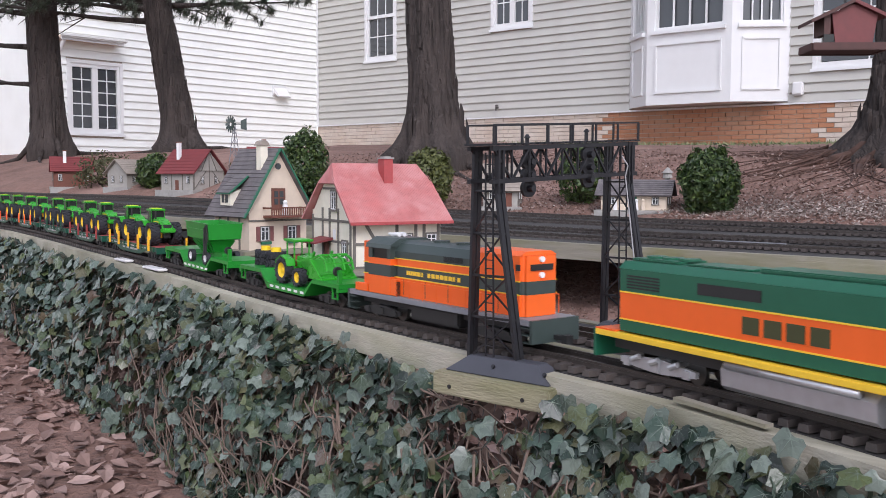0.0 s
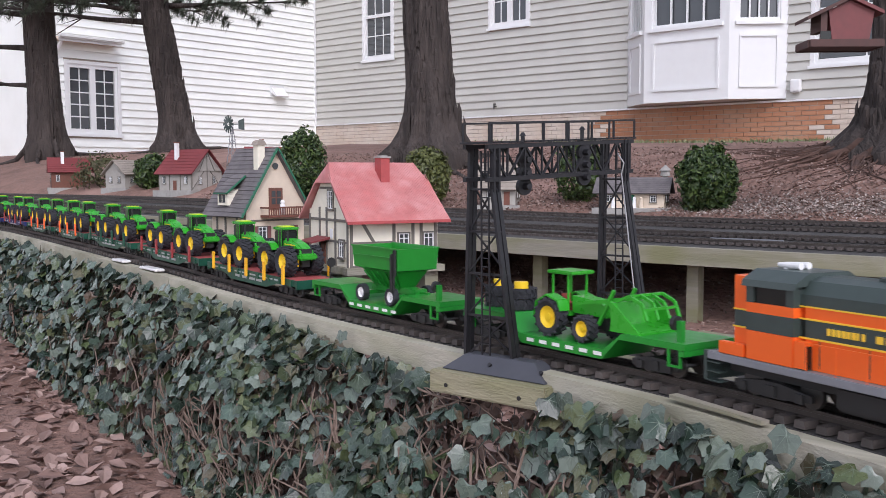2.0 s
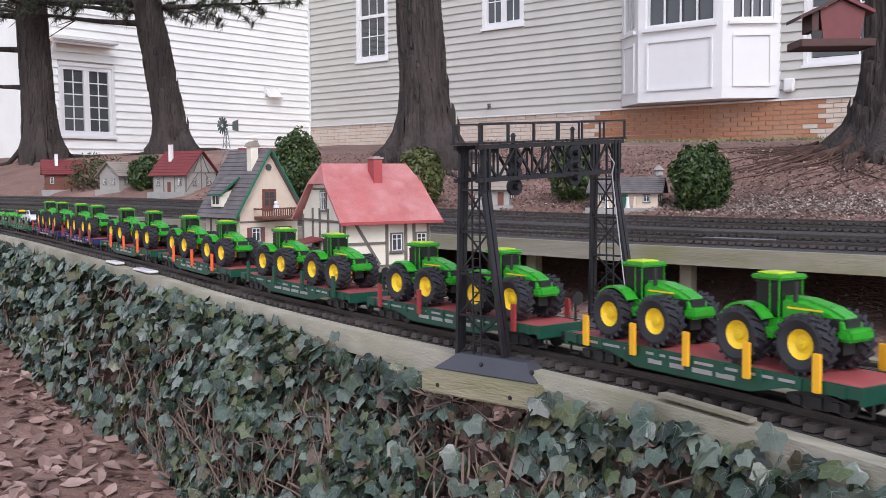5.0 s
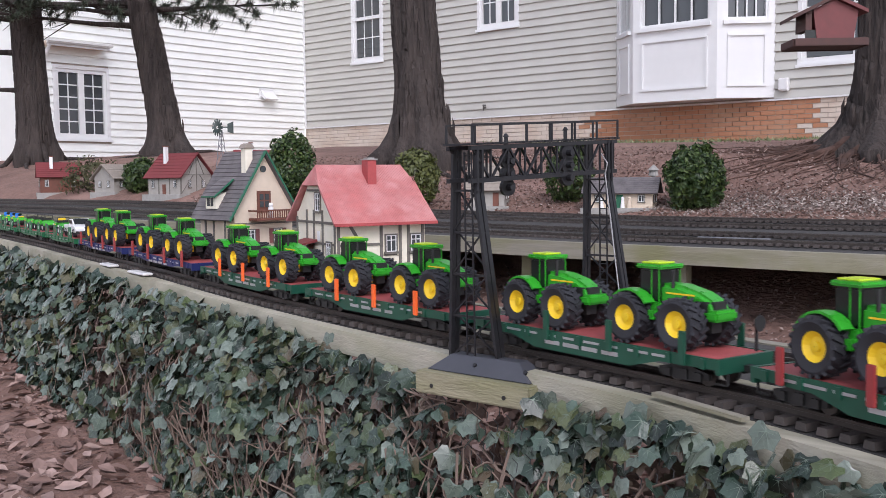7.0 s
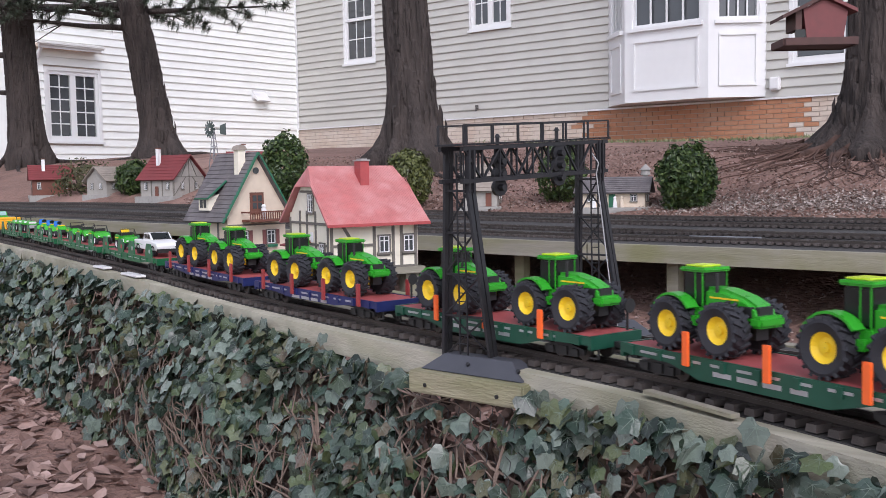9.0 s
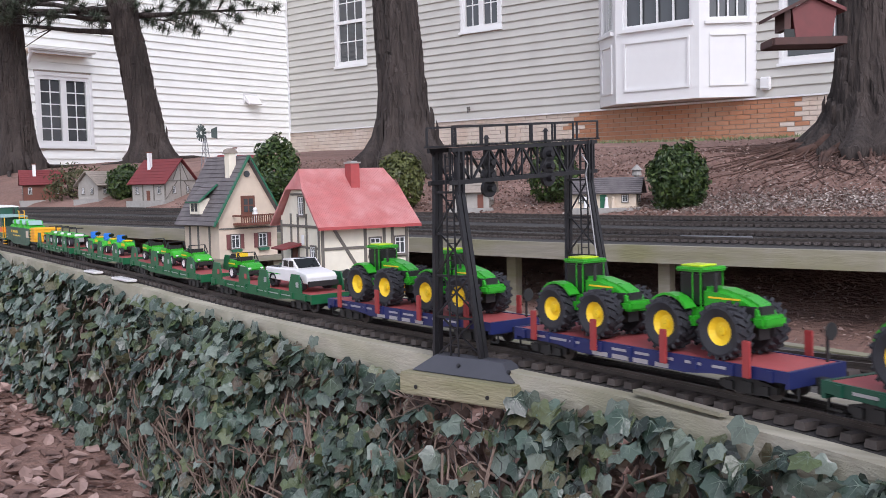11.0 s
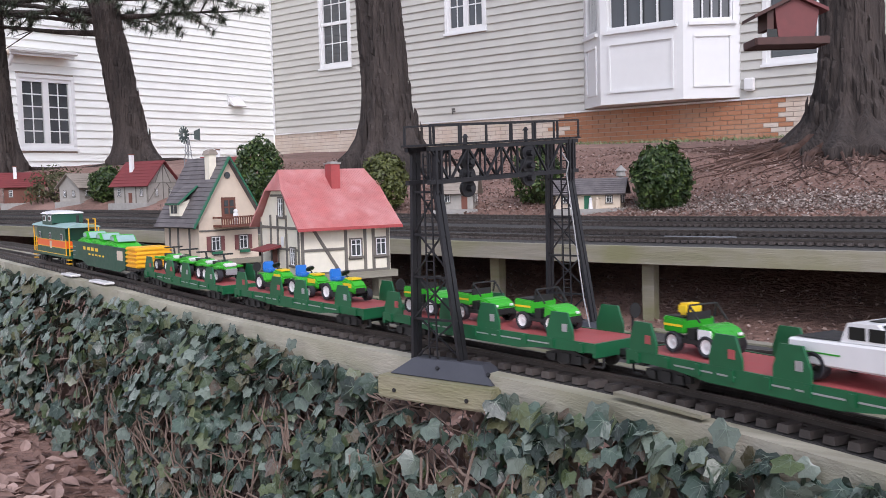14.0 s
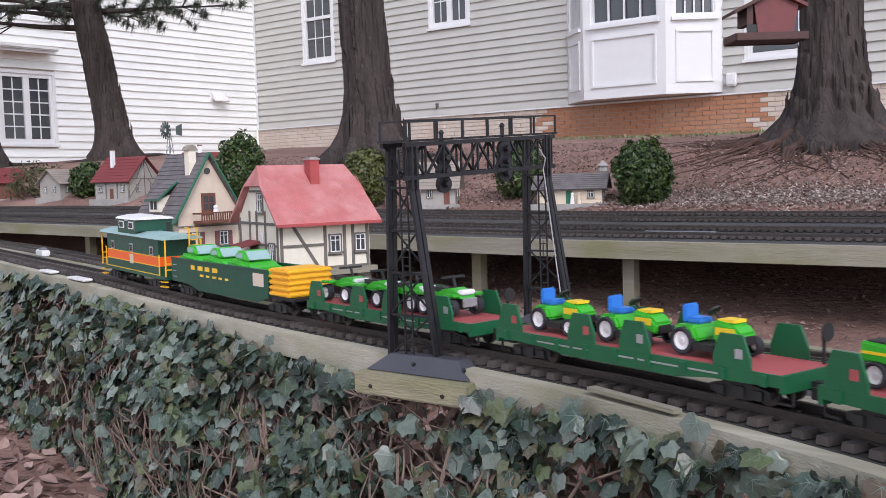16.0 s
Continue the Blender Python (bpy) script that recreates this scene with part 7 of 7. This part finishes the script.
def grain_cart():
    t = thing("grain_cart", Matrix.Identity(4), "bright green toy grain cart with white wheels", "toy grain cart")
    g = M["car_bright"]
    bm = B()
    rings = []
    for z, hx, hy in ((0.034, 0.044, 0.016), (0.066, 0.060, 0.036), (0.070, 0.077, 0.046), (0.112, 0.080, 0.049), (0.112, 0.077, 0.046), (0.074, 0.074, 0.043)):
        rings.append([bm.verts.new((sx * hx, sy * hy, z)) for sx, sy in ((-1, -1), (1, -1), (1, 1), (-1, 1))])
    for A, Bq in zip(rings, rings[1:]):
        for i in range(4):
            bm.faces.new((A[i], A[(i + 1) % 4], Bq[(i + 1) % 4], Bq[i]))
    bm.faces.new(rings[0][::-1]), bm.faces.new(rings[-1])
    bmesh.ops.recalc_face_normals(bm, faces=bm.faces)
    part("hopper", bm, g, t)
    one("rib", [(-0.079, 0.079, -0.0500, -0.0460, 0.094, 0.0955), (-0.079, 0.079, 0.0460, 0.0500, 0.094, 0.0955), (-0.081, 0.081, -0.0510, -0.0475, 0.1105, 0.1135), (-0.081, 0.081, 0.0475, 0.0510, 0.1105, 0.1135)], g, t)
    for x in (-0.05, -0.025, 0.0, 0.025, 0.05):
        for sy in (-1, 1):
            bm = B()
            bar(bm, (x * 0.8, sy * 0.016, 0.030), (x, sy * 0.040, 0.063), 0.003)
            part("strut", bm, g, t)
    one("chassis", [(-0.060, 0.090, -0.014, 0.014, 0.022, 0.034), (0.090, 0.115, -0.004, 0.004, 0.022, 0.030), (-0.058, -0.046, -0.034, 0.034, 0.014, 0.0219), (0.046, 0.058, -0.034, 0.034, 0.014, 0.0219)], g, t)
    one("auger", [(0.066, 0.076, -0.058, -0.050, 0.030, 0.104), (0.0761, 0.080, -0.058, -0.050, 0.060, 0.112)], M["black"], t, bevel=0.002)
    for x in (-0.052, 0.052):
        for sy in (-1, 1):
            wheel_part(t, x, sy * 0.042, 0.0185, 0.014, M["tyre"], M["white"], 0.0105, sy=sy)
    run(t, s3, h3 - 0.06, pose(0.012, 0, 0.0263))


grain_cart()


def stepped_flat(i, label):
    """A dark green flat with notched side plates."""
    s, L = mid(i)
    c = flatcar(s, L, M["car_green2"], M["car_green2"], 0, label, fish=False)
    h = L / 2 - 0.022
    for x in (-h + 0.042, -0.066, 0.032, h - 0.078):
        for sy in (-1, 1):
            bm = B()
            a = 0.026
            prism(bm, [(x - a, 0.0436), (x - a, 0.056), (x - a * 0.6, 0.082), (x + a * 0.6, 0.082), (x + a, 0.056), (x + a, 0.0436)], sy * 0.0500, sy * 0.0535)
            part("side_plate", bm, M["car_green2"], c)
            one("plate_mark", [(x + 0.006, x + 0.016, *sorted((sy * 0.0536, sy * 0.0545)), 0.055, 0.066)], M["silver"] if x > 0 else M["deck_red"], c)
    for x0, x1 in ((-0.60, -0.34), (-0.31, -0.2), (0.02, 0.12), (0.15, 0.40), (0.46, 0.66)):
        one("stripe", [(h * x0, h * x1, -0.0542, -0.0536, 0.0335, 0.0355)], M["silver"], c)
    return s, h


M["car_green2"] = mat("mid_green_car_paint", (0.010, 0.115, 0.045), 0.42, vary=0.12, scale=70)
cars = {i: stepped_flat(i, "green flatcar with notched side plates carrying " + what) for i, what in ((11, "a pickup truck"), (12, "utility vehicles"), (13, "lawn tractors"), (14, "quad bikes"))}


def pickup():
    t = thing("toy_pickup", Matrix.Identity(4), "white toy crew-cab pickup truck", "toy truck")
    bm = B()
    prism(bm, [(-0.085, 0.016), (-0.085, 0.040), (-0.020, 0.041), (0.040, 0.042), (0.082, 0.036), (0.088, 0.030), (0.086, 0.016)], -0.033, 0.033)
    bmesh.ops.bevel(bm, geom=bm.edges[:], offset=0.002, segments=1, affect="EDGES")
    part("body", bm, M["white"], t)
    bm = B()
    prism(bm, [(-0.026, 0.0412), (-0.018, 0.060), (0.014, 0.061), (0.038, 0.0425)], -0.028, 0.028)
    part("cabin", bm, M["white"], t)
    one("side_window", [(x, x + 0.018, *sorted((sy * 0.0282, sy * 0.0288)), 0.045, 0.057) for x in (-0.016, 0.006) for sy in (-1, 1)], M["cabglass"], t)
    bm = B()
    prism(bm, [(0.0172, 0.0600), (0.0375, 0.0440), (0.0385, 0.0447), (0.0182, 0.0608)], -0.024, 0.024)
    part("windscreen", bm, M["cabglass"], t)
    one("sunroof", [(-0.006, 0.008, -0.012, 0.012, 0.0611, 0.0618)], M["cabglass"], t)
    one("bed_floor", [(-0.080, -0.028, -0.026, 0.026, 0.0412, 0.0418)], M["black"], t)
    one("bumper", [(0.0875, 0.092, -0.033, 0.033, 0.012, 0.022), (-0.090, -0.0855, -0.033, 0.033, 0.012, 0.020)], M["black"], t)
    one("stripe", [(-0.080, -0.022, -0.0336, -0.0331, 0.028, 0.0295)], M["jd_green"], t)
    for x in (-0.054, 0.055):
        for sy in (-1, 1):
            wheel_part(t, x, sy * 0.0285, 0.0155, 0.012, M["tyre"], M["black"], 0.009, sy=sy)
    for o in t.children:
        o.matrix_basis = Matrix.Scale(1.10, 4)
    s, h = cars[11]
    run(t, s, h - 0.062, pose(0.106, 0, 0.0428))


pickup()


def small_vehicle(kind, tone, accent):
    """A little utility vehicle, lawn tractor or quad bike about 9 cm long."""
    names = {"utility": ("toy_utility_vehicle", "green toy utility vehicle with a cargo bed", "toy vehicle", "utility vehicles on the train"), "mower": ("toy_lawn_tractor", "lime green toy lawn tractor with a blue seat", "toy lawn tractor", "lawn tractors on the train"), "quad": ("toy_quad_bike", "green and white toy quad bike", "toy quad bike", "quad bikes on the train")}
    n, lab, cat, grp = names[kind]
    t = thing(n, Matrix.Identity(4), lab, cat, grp)
    if kind == "utility":
        bm = B()
        prism(bm, [(-0.048, 0.026), (-0.048, 0.046), (-0.008, 0.044), (-0.010, 0.026)], -0.025, 0.025)
        bmesh.ops.bevel(bm, geom=bm.edges[:], offset=0.002, segments=2, affect="EDGES")
        part("cargo_bed", bm, M[tone], t)
        one("bed_well", [(-0.043, -0.014, -0.021, 0.021, 0.0445, 0.0468)], M["black"], t)
        bm = B()
        prism(bm, [(0.012, 0.020), (0.014, 0.040), (0.030, 0.038), (0.043, 0.031), (0.046, 0.024), (0.044, 0.020)], -0.024, 0.024)
        bmesh.ops.bevel(bm, geom=bm.edges[:], offset=0.003, segments=2, affect="EDGES")
        part("hood", bm, M[tone], t)
        one("bumper", [(0.0462, 0.050, -0.020, 0.020, 0.014, 0.024)], M["black"], t, bevel=0.0015)
        for sy in (-1, 1):
            one("headlight", [(0.0425, 0.0465, *sorted((sy * 0.012, sy * 0.019)), 0.0262, 0.0300)], M["white"], t, bevel=0.0008)
        one("stripe", [(-0.046, -0.012, -0.0256, -0.0251, 0.034, 0.037)], M["jd_yellow"], t)
        one("floor", [(-0.040, 0.044, -0.022, 0.022, 0.014, 0.0195)], M["black"], t)
        one("seat", [(-0.009, 0.004, -0.020, 0.020, 0.0197, 0.033), (-0.0098, -0.0092, -0.02, 0.02, 0.0332, 0.052)], M["black"], t)
        bm = B()
        for yy in (-0.022, 0.022):
            bar(bm, (-0.006, yy, 0.045), (-0.002, yy, 0.062), 0.002)
            bar(bm, (-0.002, yy, 0.062), (0.016, yy, 0.042), 0.002)
        bar(bm, (-0.002, -0.022, 0.062), (-0.002, 0.022, 0.062), 0.002)
        part("roll_bar", bm, M["black"], t)
        ws = ((-0.030, 0.0145), (0.030, 0.0145))
    elif kind == "mower":
        bm = B()
        prism(bm, [(0.004, 0.018), (0.006, 0.042), (0.032, 0.038), (0.043, 0.028), (0.042, 0.016)], -0.0145, 0.0145)
        bmesh.ops.bevel(bm, geom=bm.edges[:], offset=0.003, segments=2, affect="EDGES")
        part("hood", bm, M[tone], t)
        one("grille", [(0.0410, 0.0450, -0.010, 0.010, 0.0165, 0.0260)], M["black"], t, bevel=0.001)
        one("hood_stripe", [(0.010, 0.036, -0.0150, -0.0143, 0.026, 0.034), (0.010, 0.032, -0.010, 0.010, 0.0395, 0.0428)], M["jd_yellow"], t)
        bm = B()
        prism(bm, [(-0.044, 0.022), (-0.040, 0.034), (-0.014, 0.034), (-0.006, 0.018), (-0.02, 0.016)], -0.024, 0.024)
        bmesh.ops.bevel(bm, geom=bm.edges[:], offset=0.003, segments=2, affect="EDGES")
        part("rear_fender", bm, M[tone], t)
        one("seat", [(-0.034, -0.014, -0.012, 0.012, 0.0342, 0.041), (-0.0395, -0.0345, -0.012, 0.012, 0.0342, 0.055)], M["blue"], t, "blue moulded seat", bevel=0.002)
        bm = B()
        bar(bm, (0.006, 0, 0.038), (-0.004, 0, 0.050), 0.002)
        cyl(bm, (-0.003, 0, 0.049), (-0.0045, 0, 0.051), 0.008, seg=12)
        part("steering_wheel", bm, M["black"], t)
        one("mower_deck", [(-0.012, 0.016, -0.026, 0.026, 0.008, 0.0155)], M["black"], t)
        ws = ((-0.028, 0.0165), (0.031, 0.0115))
    else:
        bm = B()
        prism(bm, [(-0.036, 0.024), (-0.034, 0.031), (-0.012, 0.030), (0.0, 0.036), (0.014, 0.038), (0.034, 0.032), (0.036, 0.025), (0.006, 0.022)], -0.013, 0.013)
        part("body", bm, M[tone], t)
        for x0, x1 in ((-0.040, -0.014), (0.014, 0.038)):
            for sy in (-1, 1):
                one("fender", [(x0, x1, *sorted((sy * 0.0132, sy * 0.027)), 0.0275, 0.0315)], M[tone], t, bevel=0.0015)
        one("nose_panel", [(0.028, 0.0385, -0.0125, 0.0125, 0.030, 0.0365)], M[accent], t, bevel=0.0015)
        one("bumper", [(0.0385, 0.042, -0.012, 0.012, 0.014, 0.026)], M["silver"], t, bevel=0.001)
        one("seat", [(-0.030, -0.002, -0.007, 0.007, 0.0312, 0.037)], M["black"], t)
        bm = B()
        bar(bm, (0.012, 0, 0.037), (0.006, 0, 0.052), 0.003)
        bar(bm, (0.006, -0.020, 0.052), (0.006, 0.020, 0.052), 0.003)
        part("handlebar", bm, M["black"], t)
        one("chassis", [(-0.03, 0.03, -0.009, 0.009, 0.010, 0.0215)], M["black"], t)
        ws = ((-0.027, 0.0135), (0.027, 0.0135))
    for x, r in ws:
        for sy in (-1, 1):
            wheel_part(t, x, sy * 0.0225, r, 0.011, M["tyre"], M["white"], r * 0.62, sy=sy)
    for o in t.children:
        o.matrix_basis = Matrix.Scale({"quad": 1.22, "mower": 1.1, "utility": 1.02}[kind], 4)
    return t


def load(i, maker, xs):
    s, h = cars[i]
    o = None
    for x in xs:
        o = maker if x == xs[0] else copy_thing(maker, Matrix.Identity(4))
        run(o, s, h - 0.062, pose(x, 0, 0.0428))


load(12, small_vehicle("utility", "lime", "lime"), (-0.182, -0.036, 0.112))
load(13, small_vehicle("mower", "lime", "lime"), (-0.152, -0.012, 0.120))
load(14, small_vehicle("quad", "lime", "white"), (-0.172, -0.072, 0.028, 0.128))
gv = small_vehicle("utility", "jd_green", "jd_green")
tagged(gv, "green and white toy utility truck with a yellow load")
one("yellow_load", [(-0.036, -0.016, -0.013, 0.013, 0.0478, 0.0630)], M["jd_yellow"], gv, "yellow block", bevel=0.003)
one("white_door", [(0.016, 0.038, -0.0262, -0.0243, 0.0225, 0.0350)], M["white"], gv)
s11, h11 = cars[11]
run(gv, s11, h11 - 0.062, pose(-0.155, 0, 0.0428))


def gondola():
    s, L = mid(15)
    c = thing("gondola_car", Matrix.Identity(4), "dark green gondola with a yellow corrugated block inside", "gondola")
    h = L / 2 - 0.024
    for sy in (-1, 1):
        bm = B()
        prism(bm, [(-h, 0.088), (-h, 0.036), (-h * 0.68, 0.034), (-h * 0.50, 0.022), (h * 0.50, 0.022), (h * 0.66, 0.034), (h * 0.66, 0.088)], sy * 0.048, sy * 0.0515)
        part("side", bm, M["car_green"], c)
        one("top_rail", [(-h, h * 0.66, *sorted((sy * 0.0478, sy * 0.0535)), 0.0882, 0.0915)], M["car_green"], c)
        dashes(c, -h * 0.62, -h * 0.1, 0.074, sy * 0.0516 + (0.0006 if sy > 0 else 0), 4, M["yellow"], 0.010, seed=3)
        dashes(c, -h * 0.45, h * 0.1, 0.058, sy * 0.0516 + (0.0006 if sy > 0 else 0), 5, M["yellow"], 0.005, seed=4)
        one("emblem", [(h * 0.44, h * 0.60, *sorted((sy * 0.0516, sy * 0.0521)), 0.055, 0.082)], M["tan"], c)
        for z in (0.046, 0.060, 0.074):
            one("grab_iron", [(-h * 0.93 - 0.010, -h * 0.93 + 0.010, *sorted((sy * 0.0516, sy * 0.0535)), z, z + 0.0016)], M["silver"], c)
    one("floor", [(-h, h, -0.0479, 0.0479, 0.034, 0.040)], M["black"], c)
    for sx in (-1, 1):
        if sx < 0:
            one("end", [(-h, -h + 0.004, -0.0478, 0.0478, 0.0402, 0.086)], M["car_green"], c)
        truck(c, sx * (h - 0.066))
        coupler(c, sx * h, sx)
    run(c, s, h - 0.066)
    y = thing("yellow_crate", Matrix.Identity(4), "yellow corrugated block loaded on the gondola end", "crate")
    core = one("core", [(-0.036, 0.036, -0.046, 0.046, 0.0, 0.056)], M["stake_yellow"], y)
    for k in range(5):
        one("rib", [(-0.040, 0.040, -0.052, 0.052, 0.0008 + 0.0115 * k, 0.0088 + 0.0115 * k)], M["stake_yellow"], core, bevel=0.0025)
    run(y, s, h - 0.066, pose(h * 0.66 + 0.043, 0, 0.0405))
    o = None
    for k in range(3):
        if o is None:
            t = o = thing("toy_green_car", Matrix.Identity(4), "shiny lime green toy car shell riding in the gondola", "toy car", "toy cars in the gondola")
            bm = B()
            prism(bm, [(-0.056, 0.0), (-0.058, 0.030), (-0.050, 0.042), (-0.020, 0.044), (0.030, 0.038), (0.054, 0.026), (0.056, 0.0)], -0.040, 0.040)
            bmesh.ops.bevel(bm, geom=bm.edges[:], offset=0.006, segments=2, affect="EDGES")
            part("body", bm, M["lime"], t)
            bm = B()
            prism(bm, [(-0.034, 0.0435), (-0.026, 0.062), (0.004, 0.063), (0.026, 0.0405)], -0.032, 0.032)
            bmesh.ops.bevel(bm, geom=bm.edges[:], offset=0.004, segments=2, affect="EDGES")
            part("cabin", bm, M["lime"], t)
            bm = B()
            prism(bm, [(0.007, 0.0605), (0.025, 0.0425), (0.027, 0.044), (0.009, 0.062)], -0.026, 0.026)
            part("windscreen", bm, M["cab_roof"], t, "pale aqua windscreen")
            for sx_ in (-0.046, 0.046):
                bm = B()
                cyl(bm, (sx_ * 0.75, -0.043, 0.012), (sx_ * 0.75, 0.043, 0.012), 0.017, seg=16)
                part("wheel_arch", bm, M["lime"], t)
            one("side_glass", [(-0.022, 0.006, -0.0325, -0.0321, 0.047, 0.058)], M["cab_roof"], t)
        else:
            t = copy_thing(o, Matrix.Identity(4))
        run(t, s, h - 0.066, pose(-h + 0.072 + 0.122 * k, 0, 0.0585))
        sup = thing("packing_block", Matrix.Identity(4), "dark packing block under a toy car", "block", "packing blocks")
        one("block", [(-0.04, 0.04, -0.035, 0.035, 0, 0.0175)], M["black"], sup)
        run(sup, s, h - 0.066, pose(-h + 0.072 + 0.122 * k, 0, 0.0405))


gondola()


def caboose():
    s, L = mid(16)
    c = thing("caboose", Matrix.Identity(4), "green and orange caboose with cupola and yellow railings", "caboose")
    h = L / 2 - 0.022
    a, b = -h + 0.045, h - 0.045
    one("frame", [(-h, h, -0.050, 0.050, 0.030, 0.038)], M["car_green"], c)
    for z0, z1, m, nm in ((0.0382, 0.060, "car_green", "lower_wall"), (0.0602, 0.084, "orange", "orange_band"), (0.0842, 0.128, "car_green", "upper_wall")):
        one(nm, [(a, b, -0.047, 0.047, z0, z1)], M[m], c)
    for sy in (-1, 1):
        y0, y1 = sorted((sy * 0.0471, sy * 0.0478))
        one("piping", [(a, b, y0, y1, 0.0595, 0.0615), (a, b, y0, y1, 0.0832, 0.0850), (a, b, y0, y1, 0.0382, 0.0402)], M["yellow"], c)
        for x in (a + 0.045, 0.0, b - 0.040):
            one("window_frame", [(x - 0.011, x + 0.011, *sorted((sy * 0.0479, sy * 0.0492)), 0.086, 0.108)], M["silver"], c)
            one("window_pane", [(x - 0.008, x + 0.008, *sorted((sy * 0.0493, sy * 0.0497)), 0.089, 0.105)], M["dark_glass"], c)
        one("herald", [(-0.012, 0.012, *sorted((sy * 0.0479, sy * 0.0484)), 0.056, 0.080)], M["tan"], c)
    bm = B()
    prism(bm, [(-0.054, 0.1282), (0.054, 0.1282), (0.050, 0.133), (0.020, 0.140), (-0.020, 0.140), (-0.050, 0.133)], -h + 0.004, h - 0.004, Matrix(((0, 1, 0, 0), (1, 0, 0, 0), (0, 0, 1, 0), (0, 0, 0, 1))))
    part("roof", bm, M["cab_roof"], c, "pale aqua curved roof")
    q0, q1 = -0.085, 0.040
    one("cupola", [(q0, q1, -0.047, 0.047, 0.1402, 0.170), (q0, q1, -0.050, -0.0472, 0.1335, 0.168), (q0, q1, 0.0472, 0.050, 0.1335, 0.168)], M["car_green"], c)
    bm = B()
    prism(bm, [(-0.054, 0.1702), (0.054, 0.1702), (0.048, 0.175), (0.018, 0.180), (-0.018, 0.180), (-0.048, 0.175)], q0 - 0.006, q1 + 0.006, Matrix(((0, 1, 0, 0), (1, 0, 0, 0), (0, 0, 1, 0), (0, 0, 0, 1))))
    part("cupola_roof", bm, M["white"], c, "white cupola roof")
    for x in (q0 + 0.030, q1 - 0.030):
        for sy in (-1, 1):
            one("cupola_window_frame", [(x - 0.017, x + 0.017, *sorted((sy * 0.0502, sy * 0.0515)), 0.146, 0.165)], M["white"], c)
            one("cupola_pane", [(x - 0.013, x + 0.013, *sorted((sy * 0.0516, sy * 0.052)), 0.149, 0.162)], M["dark_glass"], c)
    dashes(c, -0.035, -0.010, 0.168, -0.0502, 4, M["white"], 0.004, seed=9)
    for sx in (-1, 1):
        bm = B()
        for yy in (-0.047, -0.020, 0.020, 0.047):
            bar(bm, (sx * (h - 0.003), yy, 0.0382), (sx * (h - 0.003), yy, 0.070 if abs(yy) < 0.04 else 0.1280), 0.003)
        for z in (0.055, 0.070):
            bar(bm, (sx * (h - 0.003), -0.047, z), (sx * (h - 0.003), 0.047, z), 0.003)
        bar(bm, (sx * (h - 0.038), -0.0485, 0.0382), (sx * (h - 0.038), -0.0485, 0.090), 0.0025)
        part("railing", bm, M["stake_yellow"], c, "yellow platform railing")
        bm = B()
        for yy in (0.014, 0.036):
            bar(bm, (sx * (h + 0.002), yy, 0.0382), (sx * (h + 0.002), yy, 0.155), 0.003)
            bar(bm, (sx * (h + 0.002), yy, 0.155), (sx * (h - 0.020), yy, 0.155), 0.003)
        for k in range(8):
            bar(bm, (sx * (h + 0.002), 0.014, 0.048 + 0.013 * k), (sx * (h + 0.002), 0.036, 0.048 + 0.013 * k), 0.002)
        part("ladder", bm, M["stake_yellow"], c)
        one("steps", [(sx * (h - 0.030), sx * (h - 0.002), -0.052, -0.040, 0.012 + 0.012 * k, 0.0145 + 0.012 * k) for k in range(2)], M["stake_yellow"], c)
        truck(c, sx * (h - 0.080))
        coupler(c, sx * h, sx)
    bm = B()
    cyl(bm, (0.085, 0.02, 0.136), (0.085, 0.02, 0.165), 0.005, seg=10)
    part("stove_pipe", bm, M["black"], c)
    run(c, s, h - 0.080)


caboose()


# ---- the train runs forward at a steady pace ----
def travel(t):
    return 0.4623 * t + 0.0125 * ((t - 8.0) / 8.0) ** 2


def motions():
    for ob, s, half, m in MOVERS:
        walk(ob, [(t * 0.5, car_pose(s + travel(t * 0.5), half) @ m) for t in range(33)])


motions()
